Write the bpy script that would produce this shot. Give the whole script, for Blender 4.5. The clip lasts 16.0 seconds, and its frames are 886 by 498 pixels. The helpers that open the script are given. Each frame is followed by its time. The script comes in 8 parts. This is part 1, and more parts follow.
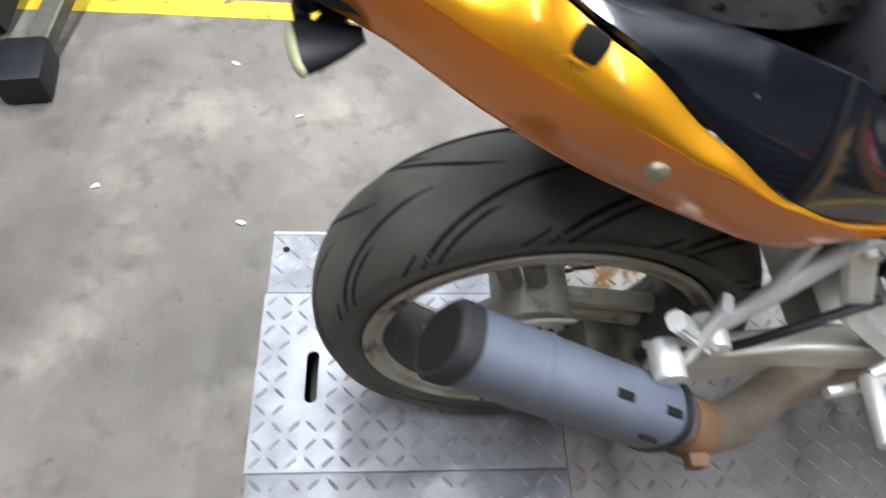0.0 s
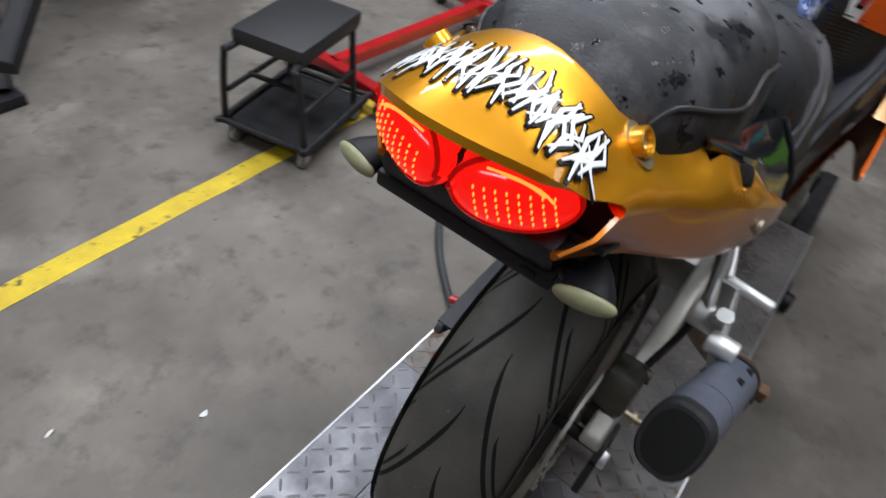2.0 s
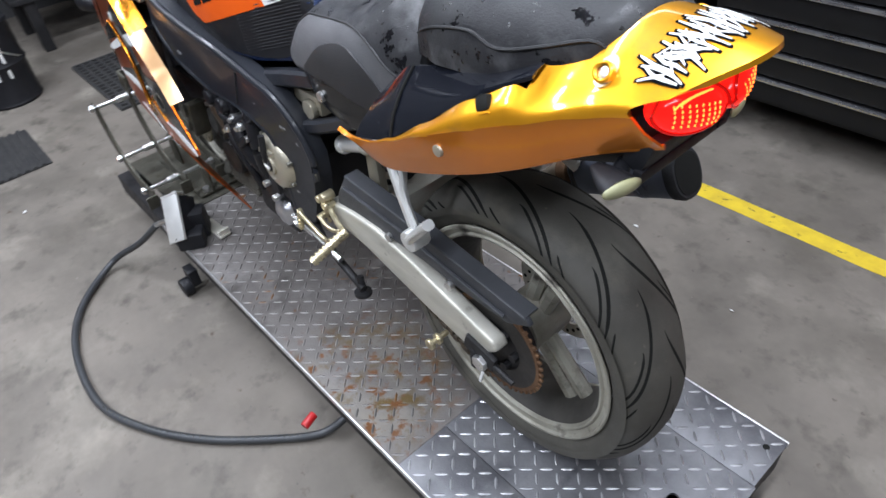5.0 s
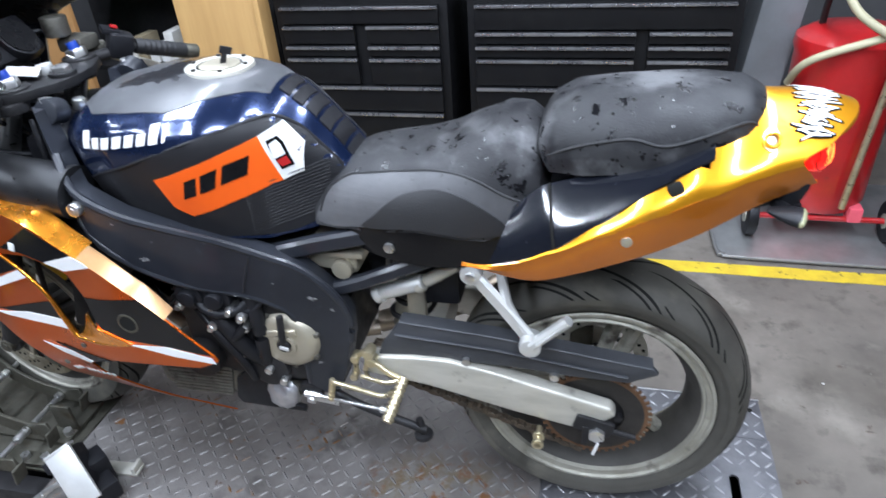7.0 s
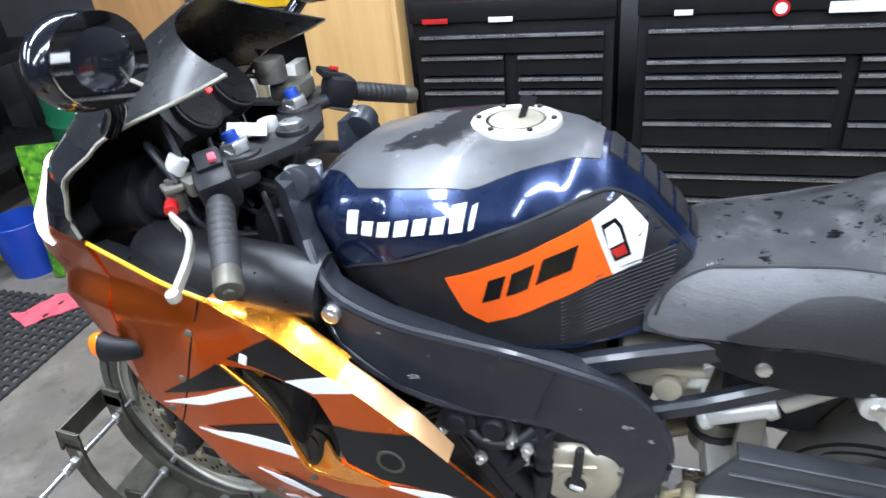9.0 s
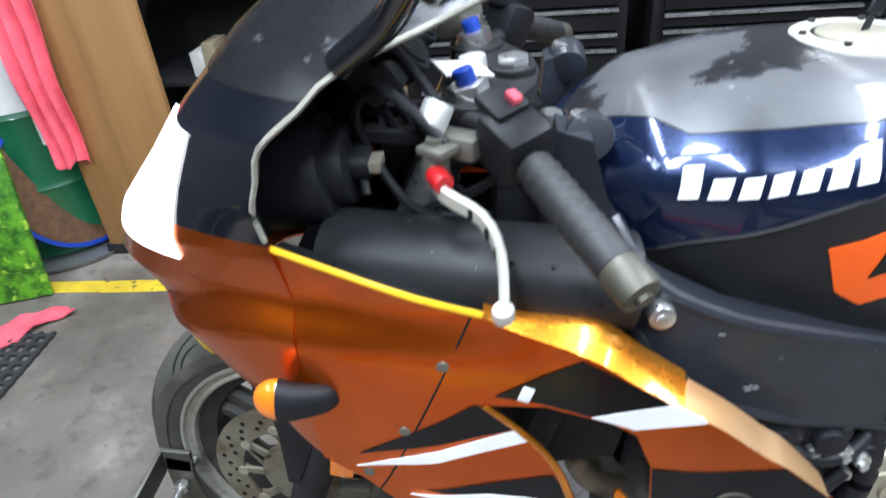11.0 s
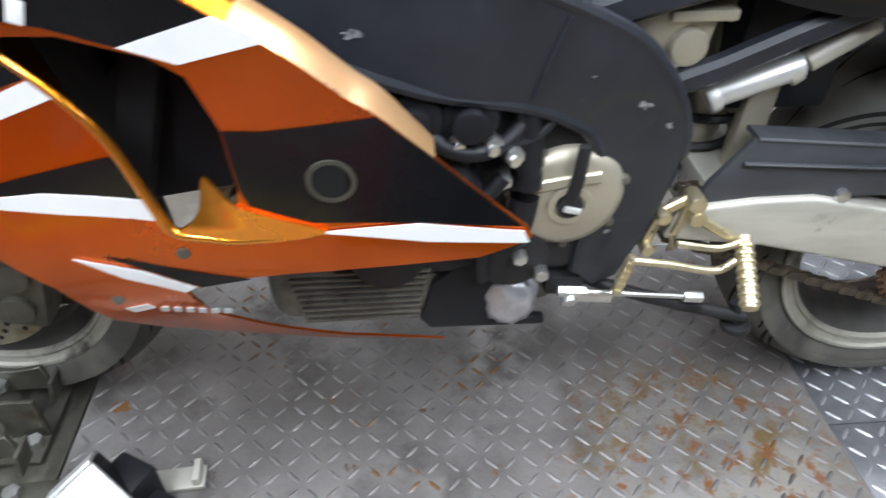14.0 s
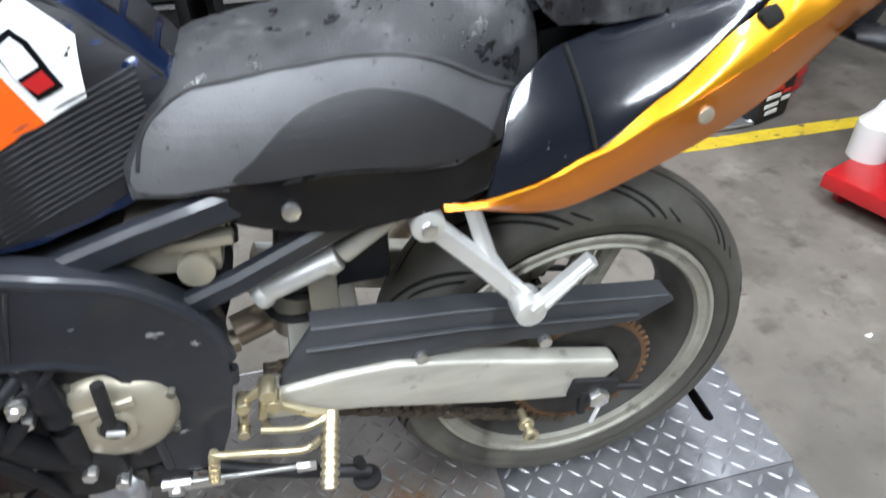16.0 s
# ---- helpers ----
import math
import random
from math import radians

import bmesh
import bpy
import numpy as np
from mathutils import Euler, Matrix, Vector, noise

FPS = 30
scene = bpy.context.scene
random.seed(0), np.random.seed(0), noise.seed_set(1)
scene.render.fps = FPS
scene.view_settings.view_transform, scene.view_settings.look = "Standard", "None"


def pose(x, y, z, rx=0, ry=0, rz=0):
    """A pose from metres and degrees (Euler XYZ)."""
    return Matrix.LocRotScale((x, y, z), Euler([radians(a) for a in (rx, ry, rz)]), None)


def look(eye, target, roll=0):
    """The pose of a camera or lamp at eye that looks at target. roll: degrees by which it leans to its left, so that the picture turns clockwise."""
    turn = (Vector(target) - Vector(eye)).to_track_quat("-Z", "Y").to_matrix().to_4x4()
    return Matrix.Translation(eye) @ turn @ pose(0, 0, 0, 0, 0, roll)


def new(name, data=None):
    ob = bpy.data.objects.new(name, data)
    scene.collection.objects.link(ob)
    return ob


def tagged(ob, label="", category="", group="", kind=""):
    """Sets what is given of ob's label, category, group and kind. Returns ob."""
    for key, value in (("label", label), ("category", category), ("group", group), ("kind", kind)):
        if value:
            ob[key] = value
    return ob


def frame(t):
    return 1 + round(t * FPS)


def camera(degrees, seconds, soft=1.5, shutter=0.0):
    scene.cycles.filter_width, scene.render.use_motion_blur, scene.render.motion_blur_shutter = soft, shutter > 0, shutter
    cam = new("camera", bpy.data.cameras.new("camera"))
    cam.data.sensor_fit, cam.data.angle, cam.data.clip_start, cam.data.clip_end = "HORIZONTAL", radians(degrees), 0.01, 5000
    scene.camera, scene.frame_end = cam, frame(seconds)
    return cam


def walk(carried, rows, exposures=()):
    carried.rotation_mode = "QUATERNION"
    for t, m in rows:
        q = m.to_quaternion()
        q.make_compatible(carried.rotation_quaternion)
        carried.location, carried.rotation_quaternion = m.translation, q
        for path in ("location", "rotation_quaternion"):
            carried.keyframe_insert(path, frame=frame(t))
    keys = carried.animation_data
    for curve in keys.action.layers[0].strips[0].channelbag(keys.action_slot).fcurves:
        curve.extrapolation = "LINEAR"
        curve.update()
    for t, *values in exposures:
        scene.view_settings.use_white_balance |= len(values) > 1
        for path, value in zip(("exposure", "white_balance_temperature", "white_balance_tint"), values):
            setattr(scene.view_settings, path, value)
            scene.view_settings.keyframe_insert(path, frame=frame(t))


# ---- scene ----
cam = camera(68.0, 16.0, 1.5, 0.35)
PATH = [
    (0, (0.207, 0.426, 1.308), (0.039, -0.624, -0.385), 8.3),
    (0.5, (0.33, 0.309, 1.31), (0.141, -0.772, -0.362), 7.5),
    (1, (0.376, 0.265, 1.316), (-0.005, -0.886, -0.274), 6.8),
    (1.5, (0.494, 0.194, 1.327), (-0.358, -0.891, -0.121), 10.6),
    (2, (0.627, 0.15, 1.351), (-0.639, -0.559, -0.026), 11.9),
    (2.5, (0.695, 0.023, 1.332), (-0.702, -0.28, -0.068), 14.2),
    (3, (0.753, -0.125, 1.328), (-0.629, -0.014, -0.113), 14.0),
    (3.5, (0.835, -0.296, 1.361), (-0.452, 0.189, -0.091), 12.2),
    (4, (0.819, -0.418, 1.378), (-0.586, 0.17, 0.081), 2.4),
    (4.2, (0.787, -0.459, 1.384), (-0.622, 0.148, 0.101), -1.8),
    (6.3, (0.197, -0.938, 1.473), (-0.492, 0.495, 0.259), -3.6),
    (6.5, (0.136, -0.968, 1.475), (-0.498, 0.524, 0.304), -3.6),
    (7, (-0.029, -1.061, 1.508), (-0.459, 0.563, 0.423), -4.2),
    (7.5, (-0.148, -1.067, 1.515), (-0.653, 0.578, 0.496), -4.4),
    (8, (-0.265, -0.965, 1.495), (-0.855, 0.631, 0.446), -5.5),
    (8.5, (-0.382, -0.901, 1.495), (-0.994, 0.692, 0.452), -5.6),
    (8.7, (-0.448, -0.882, 1.491), (-1.038, 0.732, 0.468), -5.7),
    (10.8, (-1.002, -0.706, 1.424), (-1.28, 0.956, 0.347), -5.7),
    (11, (-1.064, -0.718, 1.38), (-1.262, 0.95, 0.294), -5.0),
    (11.5, (-1.14, -0.729, 1.277), (-1.166, 0.966, 0.215), -2.3),
    (12, (-1.185, -0.75, 1.167), (-1.241, 0.967, 0.142), 1.9),
    (12.5, (-1.16, -0.762, 1.11), (-1.133, 0.884, -0.024), 2.4),
    (13, (-1.082, -0.776, 1.076), (-0.958, 0.782, -0.171), 2.7),
    (13.5, (-0.968, -0.764, 1.07), (-0.806, 0.755, -0.221), 1.9),
    (14, (-0.793, -0.743, 1.085), (-0.642, 0.782, -0.201), 1.2),
    (14.5, (-0.614, -0.707, 1.098), (-0.455, 0.807, -0.199), -0.1),
    (15, (-0.47, -0.7, 1.126), (-0.239, 0.808, -0.166), 1.9),
    (15.5, (-0.361, -0.712, 1.17), (-0.09, 0.778, -0.136), -1.3),
    (16, (-0.346, -0.693, 1.266), (0.01, 0.822, 0.01), -1.0),
]
walk(cam, [(t, look(eye, target, roll)) for t, eye, target, roll in PATH],
     [(0, 0.56, 6550, 14), (0.5, 0.33, 6550, 15), (1, 0.0, 6550, 15), (1.5, -0.35, 6550, 15), (2, -0.65, 6550, 16), (3, -0.5, 6500, 16), (4, -0.2, 6500, 16), (6.5, 0.17, 6020, 15), (8.5, 0.54, 6080, 13),
      (11, 0.44, 6120, 12), (12.5, 0.36, 6400, 13), (13, 0.45, 6400, 14), (14.5, 0.42, 6450, 13), (15, 0.38, 6450, 13), (16, 0.5, 6450, 12)])

# ---- light ----
world = bpy.data.worlds.new("garage_world")
scene.world = world
world.use_nodes = True
world.node_tree.nodes["Background"].inputs[0].default_value = (0.75, 0.85, 1.0, 1)
world.node_tree.nodes["Background"].inputs[1].default_value = 0.006
TUBES = [(-1.45, -1.95), (0.45, -1.95), (-1.45, 0.10), (0.45, 0.10), (-1.45, 2.05), (0.45, 2.05), (2.3, -1.0), (-2.9, -1.2)]
CEILING = 3.05


def tube_lamp(x, y, watts):
    lamp = bpy.data.lights.new("tube_light", "AREA")
    lamp.shape, lamp.size, lamp.size_y, lamp.energy = "RECTANGLE", 0.20, 1.78, watts
    lamp.color = (0.83, 0.92, 1.0)
    ob = new("tube_light", lamp)
    ob.matrix_basis = pose(x, y, CEILING - 0.16, 0, 0, 0)
    tagged(ob, kind="structure")


for lx, ly in TUBES:
    tube_lamp(lx, ly, 5 if ly > 1 else (66 if ly > 0 else (50 if lx < -2 else (34 if lx > 2 else 66))))


# ---- building blocks ----
from mathutils.geometry import tessellate_polygon


def join(*parts_):
    out = bmesh.new()
    for b in parts_:
        me = bpy.data.meshes.new("tmp")
        b.to_mesh(me)
        out.from_mesh(me)
        bpy.data.meshes.remove(me)
        b.free()
    return out


def moved(bm, m):
    bmesh.ops.transform(bm, matrix=m, verts=bm.verts)
    return bm


def mirrored(bm):
    bmesh.ops.scale(bm, vec=(1, -1, 1), verts=bm.verts)
    bmesh.ops.reverse_faces(bm, faces=bm.faces)
    return bm


def soften(bm, width, segments=2, angle=30):
    if width > 0:
        sharp = [e for e in bm.edges if len(e.link_faces) == 2 and e.calc_face_angle(0) > radians(angle)]
        bmesh.ops.bevel(bm, geom=sharp, offset=width, segments=segments, affect="EDGES", profile=0.6, clamp_overlap=True)
    return bm


def bx(c, s, bev=0.003, rot=(0, 0, 0), segments=2):
    bm = bmesh.new()
    bmesh.ops.create_cube(bm, size=1)
    bmesh.ops.scale(bm, vec=s, verts=bm.verts)
    soften(bm, min(bev, min(s) * 0.45), segments)
    return moved(bm, pose(*c, *rot))


def cyl(p, q, r, r2=None, seg=20, bev=0.0):
    p, q = Vector(p), Vector(q)
    d = q - p
    bm = bmesh.new()
    bmesh.ops.create_cone(bm, segments=seg, radius1=r, radius2=r if r2 is None else r2, depth=d.length, cap_ends=True)
    soften(bm, bev, 2, 50)
    turn = d.to_track_quat("Z", "Y").to_matrix().to_4x4()
    return moved(bm, Matrix.Translation((p + q) / 2) @ turn)


def smooth_line(pts, steps=6):
    pts = [Vector(p) for p in pts]
    if len(pts) < 3 or steps < 2:
        return pts
    out = []
    for i in range(len(pts) - 1):
        a, b, c, d = pts[max(i - 1, 0)], pts[i], pts[i + 1], pts[min(i + 2, len(pts) - 1)]
        for k in range(steps):
            t = k / steps
            out.append(0.5 * (2 * b + (c - a) * t + (2 * a - 5 * b + 4 * c - d) * t * t + (3 * b - a - 3 * c + d) * t ** 3))
    return out + [pts[-1]]


def loft(rings, caps=True):
    bm = bmesh.new()
    rows = [[bm.verts.new(p) for p in ring] for ring in rings]
    n = len(rows[0])
    for a, b in zip(rows, rows[1:]):
        for i in range(n):
            bm.faces.new((a[i], a[(i + 1) % n], b[(i + 1) % n], b[i]))
    if caps:
        bm.faces.new(rows[0][::-1])
        bm.faces.new(rows[-1])
    bmesh.ops.recalc_face_normals(bm, faces=bm.faces)
    return bm


def sweep(pts, shape, steps=6, up=(0, 0, 1)):
    """shape(u) gives the outline across the line at u from 0 to 1, as (side, up) pairs."""
    line = smooth_line(pts, steps)
    rings = []
    for i, p in enumerate(line):
        d = (line[min(i + 1, len(line) - 1)] - line[max(i - 1, 0)]).normalized()
        side = d.cross(Vector(up))
        if side.length < 0.05:
            side = d.cross(Vector((1, 0, 0)))
        side.normalize()
        top = side.cross(d)
        rings.append([p + side * a + top * b for a, b in shape(i / (len(line) - 1))])
    return loft(rings)


def tube(pts, r, seg=10, steps=6):
    ring = [(math.cos(2 * math.pi * k / seg), math.sin(2 * math.pi * k / seg)) for k in range(seg)]
    size = r if callable(r) else (lambda u: r)
    return sweep(pts, lambda u: [(a * size(u), b * size(u)) for a, b in ring], steps)


def bar(pts, w, h, bev=0.004, steps=1, up=(0, 0, 1)):
    a, b, e = w / 2, h / 2, min(bev, w * 0.4, h * 0.4)
    ring = [(a, -b + e), (a, b - e), (a - e, b), (-a + e, b), (-a, b - e), (-a, -b + e), (-a + e, -b), (a - e, -b)]
    return sweep(pts, lambda u: ring, steps, up)


def lathe(profile, centre, seg=64, close=True, axis="y"):
    """profile: (along the axis, radius) pairs."""
    bm = bmesh.new()
    rows = []
    for k in range(seg):
        a = 2 * math.pi * k / seg
        row = []
        for h, r in profile:
            p = (r * math.cos(a), h, r * math.sin(a)) if axis == "y" else (r * math.cos(a), r * math.sin(a), h)
            row.append(bm.verts.new(Vector(p) + Vector(centre)))
        rows.append(row)
    n = len(profile)
    for k in range(seg):
        a, b = rows[k], rows[(k + 1) % seg]
        for i in range(n if close else n - 1):
            bm.faces.new((a[i], a[(i + 1) % n], b[(i + 1) % n], b[i]))
    bmesh.ops.recalc_face_normals(bm, faces=bm.faces)
    return bm


def plate(outline, y0, y1, bev=0.003, segments=2):
    """An (x, z) outline between two values of y."""
    bm = bmesh.new()
    a = [bm.verts.new((x, y0, z)) for x, z in outline]
    b = [bm.verts.new((x, y1, z)) for x, z in outline]
    n = len(outline)
    bm.faces.new(a)
    bm.faces.new(b[::-1])
    for i in range(n):
        bm.faces.new((a[i], b[i], b[(i + 1) % n], a[(i + 1) % n]))
    bmesh.ops.recalc_face_normals(bm, faces=bm.faces)
    return soften(bm, bev, segments)


def skin(outline, f, thick, side=-1, off=0.0, step=0.03, plane="xz", hole=None):
    """A bent sheet: an outline laid on the surface y = side * f(x, z), or z = f(x, y) for plane xy."""
    bm = bmesh.new()
    loops = [[Vector((x, z, 0)) for x, z in lp] for lp in ([outline, hole] if hole else [outline])]
    flat_vs = [bm.verts.new((v.x, 0, v.y)) for lp in loops for v in lp]
    for tri in tessellate_polygon(loops):
        bm.faces.new([flat_vs[i] for i in tri])
    xs, zs = [p[0] for p in outline], [p[1] for p in outline]
    for lo, hi, no in ((min(xs), max(xs), (1, 0, 0)), (min(zs), max(zs), (0, 0, 1))):
        v = (math.floor(lo / step) + 1) * step
        while v < hi:
            bmesh.ops.bisect_plane(bm, geom=bm.verts[:] + bm.edges[:] + bm.faces[:], plane_co=(v * no[0], 0, v * no[2]), plane_no=no, dist=1e-6)
            v += step
    bm.verts.index_update()
    flat = [(v.co.x, v.co.z) for v in bm.verts]
    faces = [[v.index for v in fc.verts] for fc in bm.faces]
    rim = [(e.verts[0].index, e.verts[1].index) for e in bm.edges if len(e.link_faces) == 1]
    bm.free()
    n = len(flat)
    out = bmesh.new()
    if plane == "xz":
        pts = [(x, side * (f(x, z) + off), z) for x, z in flat] + [(x, side * (f(x, z) + off - thick), z) for x, z in flat]
    else:
        pts = [(x, z, f(x, z) + off) for x, z in flat] + [(x, z, f(x, z) + off - thick) for x, z in flat]
    vs = [out.verts.new(p) for p in pts]
    for fc in faces:
        out.faces.new([vs[i] for i in fc])
        out.faces.new([vs[n + i] for i in reversed(fc)])
    for a, b in rim:
        out.faces.new((vs[a], vs[b], vs[n + b], vs[n + a]))
    bmesh.ops.recalc_face_normals(out, faces=out.faces)
    return out


def along(table, x):
    """Smooth reading of a table of (x, value) rows."""
    if x <= table[0][0]:
        return table[0][1]
    for (a, va), (b, vb) in zip(table, table[1:]):
        if x <= b:
            t = (x - a) / (b - a)
            t = t * t * (3 - 2 * t) * 0.35 + t * 0.65
            return va + (vb - va) * t
    return table[-1][1]


def flow(outline, steps=4):
    """The outline with its corners turned into curves."""
    n = len(outline)
    out = []
    for i in range(n):
        a, b, c_, d = (Vector((*outline[(i + k) % n], 0)) for k in (-1, 0, 1, 2))
        for k in range(steps):
            t = k / steps
            p = 0.5 * (2 * b + (c_ - a) * t + (2 * a - 5 * b + 4 * c_ - d) * t * t + (3 * b - a - 3 * c_ + d) * t ** 3)
            out.append((p.x, p.y))
    return out


def mesh_of(name, bm, material):
    me = bpy.data.meshes.new(name)
    bm.to_mesh(me)
    bm.free()
    for m in (material if isinstance(material, (list, tuple)) else [material]):
        me.materials.append(m)
    me.polygons.foreach_set("use_smooth", [True] * len(me.polygons))
    me.set_sharp_from_angle(angle=radians(38))
    return me


def part(name, bm, material, parent=None, label="", world=True):
    """One mesh object under a thing or under a part; world: built at its place in the world."""
    ob = new(name, mesh_of(name, bm, material))
    if parent is not None:
        ob.parent = parent
        if world and parent.type == "EMPTY":
            ob.matrix_parent_inverse = parent.matrix_basis.inverted()
    return tagged(ob, label)


def thing(name, place, label, category, group="", turn=0.0):
    ob = new(name)
    ob.empty_display_size = 0.05
    ob.matrix_basis = pose(*place, 0, 0, turn)
    return tagged(ob, label, category, group)


def single(name, bm, material, label, category, group=""):
    return tagged(part(name, bm, material), label, category, group)


def setting(name, bm, material, label=""):
    return tagged(part(name, bm, material), label, kind="structure")


# ---- materials ----
def nodes_of(name):
    m = bpy.data.materials.new(name)
    m.use_nodes = True
    t = m.node_tree
    return m, t, t.nodes["Principled BSDF"]


def noise_node(t, scale, detail=4, rough=0.6, stretch=(1, 1, 1)):
    c = t.nodes.new("ShaderNodeTexCoord")
    mp = t.nodes.new("ShaderNodeMapping")
    mp.inputs["Scale"].default_value = stretch
    n = t.nodes.new("ShaderNodeTexNoise")
    n.inputs["Scale"].default_value, n.inputs["Detail"].default_value, n.inputs["Roughness"].default_value = scale, detail, rough
    t.links.new(c.outputs["Object"], mp.inputs["Vector"])
    t.links.new(mp.outputs["Vector"], n.inputs["Vector"])
    return n.outputs["Fac"]


def ramp(t, fac, lo, hi):
    r = t.nodes.new("ShaderNodeMapRange")
    r.inputs["From Min"].default_value, r.inputs["From Max"].default_value = lo, hi
    r.clamp = True
    t.links.new(fac, r.inputs["Value"])
    return r.outputs["Result"]


def blend(t, fac, a, b):
    mx = t.nodes.new("ShaderNodeMix")
    mx.data_type = "RGBA"
    for sock, v in ((mx.inputs[6], a), (mx.inputs[7], b)):
        if isinstance(v, tuple):
            sock.default_value = (*v, 1)
        else:
            t.links.new(v, sock)
    t.links.new(fac, mx.inputs[0])
    return mx.outputs[2]


def surface(name, col, col2=None, rough=0.5, rough2=None, metal=0.0, scale=9.0, cut=(0.35, 0.7), bump=0.0, bscale=160.0,
            coat=0.0, layers=(), stretch=(1, 1, 1), spec=0.5):
    """layers: (colour, noise scale, from, to, roughness) laid over one another."""
    m, t, b = nodes_of(name)
    base = blend(t, ramp(t, noise_node(t, scale, 5, 0.62, stretch), *cut), col, col2 or tuple(c * 0.8 for c in col))
    rr = t.nodes.new("ShaderNodeMapRange")
    rr.inputs["To Min"].default_value, rr.inputs["To Max"].default_value = rough, rough if rough2 is None else rough2
    t.links.new(ramp(t, noise_node(t, scale * 3.1, 4), 0.3, 0.7), rr.inputs["Value"])
    rough_out = rr.outputs["Result"]
    for colour, sc, lo, hi, ro, *spot in layers:
        f = ramp(t, noise_node(t, sc, 6, 0.6), lo, hi)
        if spot:
            near = t.nodes.new("ShaderNodeVectorMath")
            near.operation = "DISTANCE"
            near.inputs[1].default_value = spot[0]
            t.links.new(t.nodes.new("ShaderNodeTexCoord").outputs["Object"], near.inputs[0])
            mul = t.nodes.new("ShaderNodeMath")
            mul.operation = "MULTIPLY"
            t.links.new(f, mul.inputs[0])
            t.links.new(ramp(t, near.outputs["Value"], spot[1], spot[1] * 0.55), mul.inputs[1])
            f = mul.outputs[0]
        base = blend(t, f, base, colour)
        mx = t.nodes.new("ShaderNodeMix")
        t.links.new(f, mx.inputs[0])
        t.links.new(rough_out, mx.inputs[2])
        mx.inputs[3].default_value = ro
        rough_out = mx.outputs[0]
    t.links.new(base, b.inputs["Base Color"])
    t.links.new(rough_out, b.inputs["Roughness"])
    b.inputs["Metallic"].default_value = metal
    b.inputs["Coat Weight"].default_value = coat
    b.inputs["Coat Roughness"].default_value = 0.07
    b.inputs["Specular IOR Level"].default_value = spec
    if bump:
        bp = t.nodes.new("ShaderNodeBump")
        bp.inputs["Strength"].default_value = bump
        bp.inputs["Distance"].default_value = 0.002
        t.links.new(noise_node(t, bscale, 3, 0.6, stretch), bp.inputs["Height"])
        t.links.new(bp.outputs["Normal"], b.inputs["Normal"])
    return m


def glow(name, col, strength, base=None, rough=0.2):
    m, t, b = nodes_of(name)
    b.inputs["Base Color"].default_value = (*(base or col), 1)
    b.inputs["Emission Color"].default_value = (*col, 1)
    b.inputs["Emission Strength"].default_value = strength
    b.inputs["Roughness"].default_value = rough
    return m


CONCRETE = surface("concrete", (0.200, 0.176, 0.148), (0.105, 0.092, 0.078), 0.60, 0.85, scale=2.1, cut=(0.30, 0.70), bump=0.3, bscale=90,
                   layers=[((0.27, 0.245, 0.205), 3.2, 0.54, 0.74, 0.85), ((0.095, 0.083, 0.067), 1.3, 0.50, 0.66, 0.6), ((0.075, 0.066, 0.053), 11, 0.54, 0.74, 0.6), ((0.045, 0.040, 0.036), 30, 0.66, 0.76, 0.5),
                           ((0.34, 0.32, 0.29), 44, 0.70, 0.78, 0.9), ((0.075, 0.055, 0.035), 15, 0.66, 0.74, 0.7)])
LINE_PAINT = surface("yellow_floor_paint", (0.72, 0.53, 0.03), (0.55, 0.38, 0.03), 0.6, scale=14, bump=0.2,
                     layers=[((0.07, 0.06, 0.04), 24, 0.60, 0.67, 0.8), ((0.13, 0.115, 0.09), 9, 0.66, 0.74, 0.8)])
WALL = surface("dark_wall_paint", (0.07, 0.07, 0.073), (0.05, 0.05, 0.052), 0.7, scale=3, bump=0.1)
CEIL = surface("ceiling_paint", (0.07, 0.07, 0.07), (0.05, 0.05, 0.05), 0.8, scale=2)
PLATE = surface("checker_plate_metal", (0.215, 0.215, 0.225), (0.12, 0.12, 0.13), 0.42, 0.58, metal=0.7, scale=7, cut=(0.4, 0.62), bump=0.15, bscale=220,
                layers=[((0.14, 0.14, 0.15), 20, 0.58, 0.72, 0.45), ((0.50, 0.50, 0.51), 3.2, 0.56, 0.75, 0.5)])
STAIN = (-0.33, -0.24, 0.19)
PLATE_WORN = surface("worn_checker_plate", (0.185, 0.170, 0.160), (0.105, 0.095, 0.088), 0.45, 0.65, metal=0.35, scale=6, bump=0.2,
                     layers=[((0.25, 0.235, 0.225), 4.3, 0.5, 0.68, 0.6), ((0.075, 0.068, 0.062), 9, 0.54, 0.70, 0.6), ((0.23, 0.21, 0.18), 7, 0.45, 0.7, 0.7, STAIN, 0.26), ((0.13, 0.088, 0.032), 19, 0.49, 0.62, 0.85, STAIN, 0.26),
                             ((0.16, 0.065, 0.02), 33, 0.53, 0.63, 0.85, STAIN, 0.28), ((0.17, 0.075, 0.022), 12, 0.66, 0.70, 0.85), ((0.07, 0.035, 0.015), 30, 0.68, 0.74, 0.9)])
TREAD = surface("tread_metal", (0.42, 0.42, 0.43), (0.25, 0.25, 0.26), 0.34, 0.46, metal=0.6, scale=12)
TREAD_WORN = surface("worn_tread_metal", (0.225, 0.212, 0.203), (0.105, 0.097, 0.093), 0.42, 0.58, metal=0.42, scale=7,
                     layers=[((0.17, 0.085, 0.03), 8.5, 0.575, 0.66, 0.85)])
EDGE = surface("plate_edge", (0.75, 0.75, 0.76), (0.55, 0.55, 0.55), 0.35, metal=0.8, scale=20)
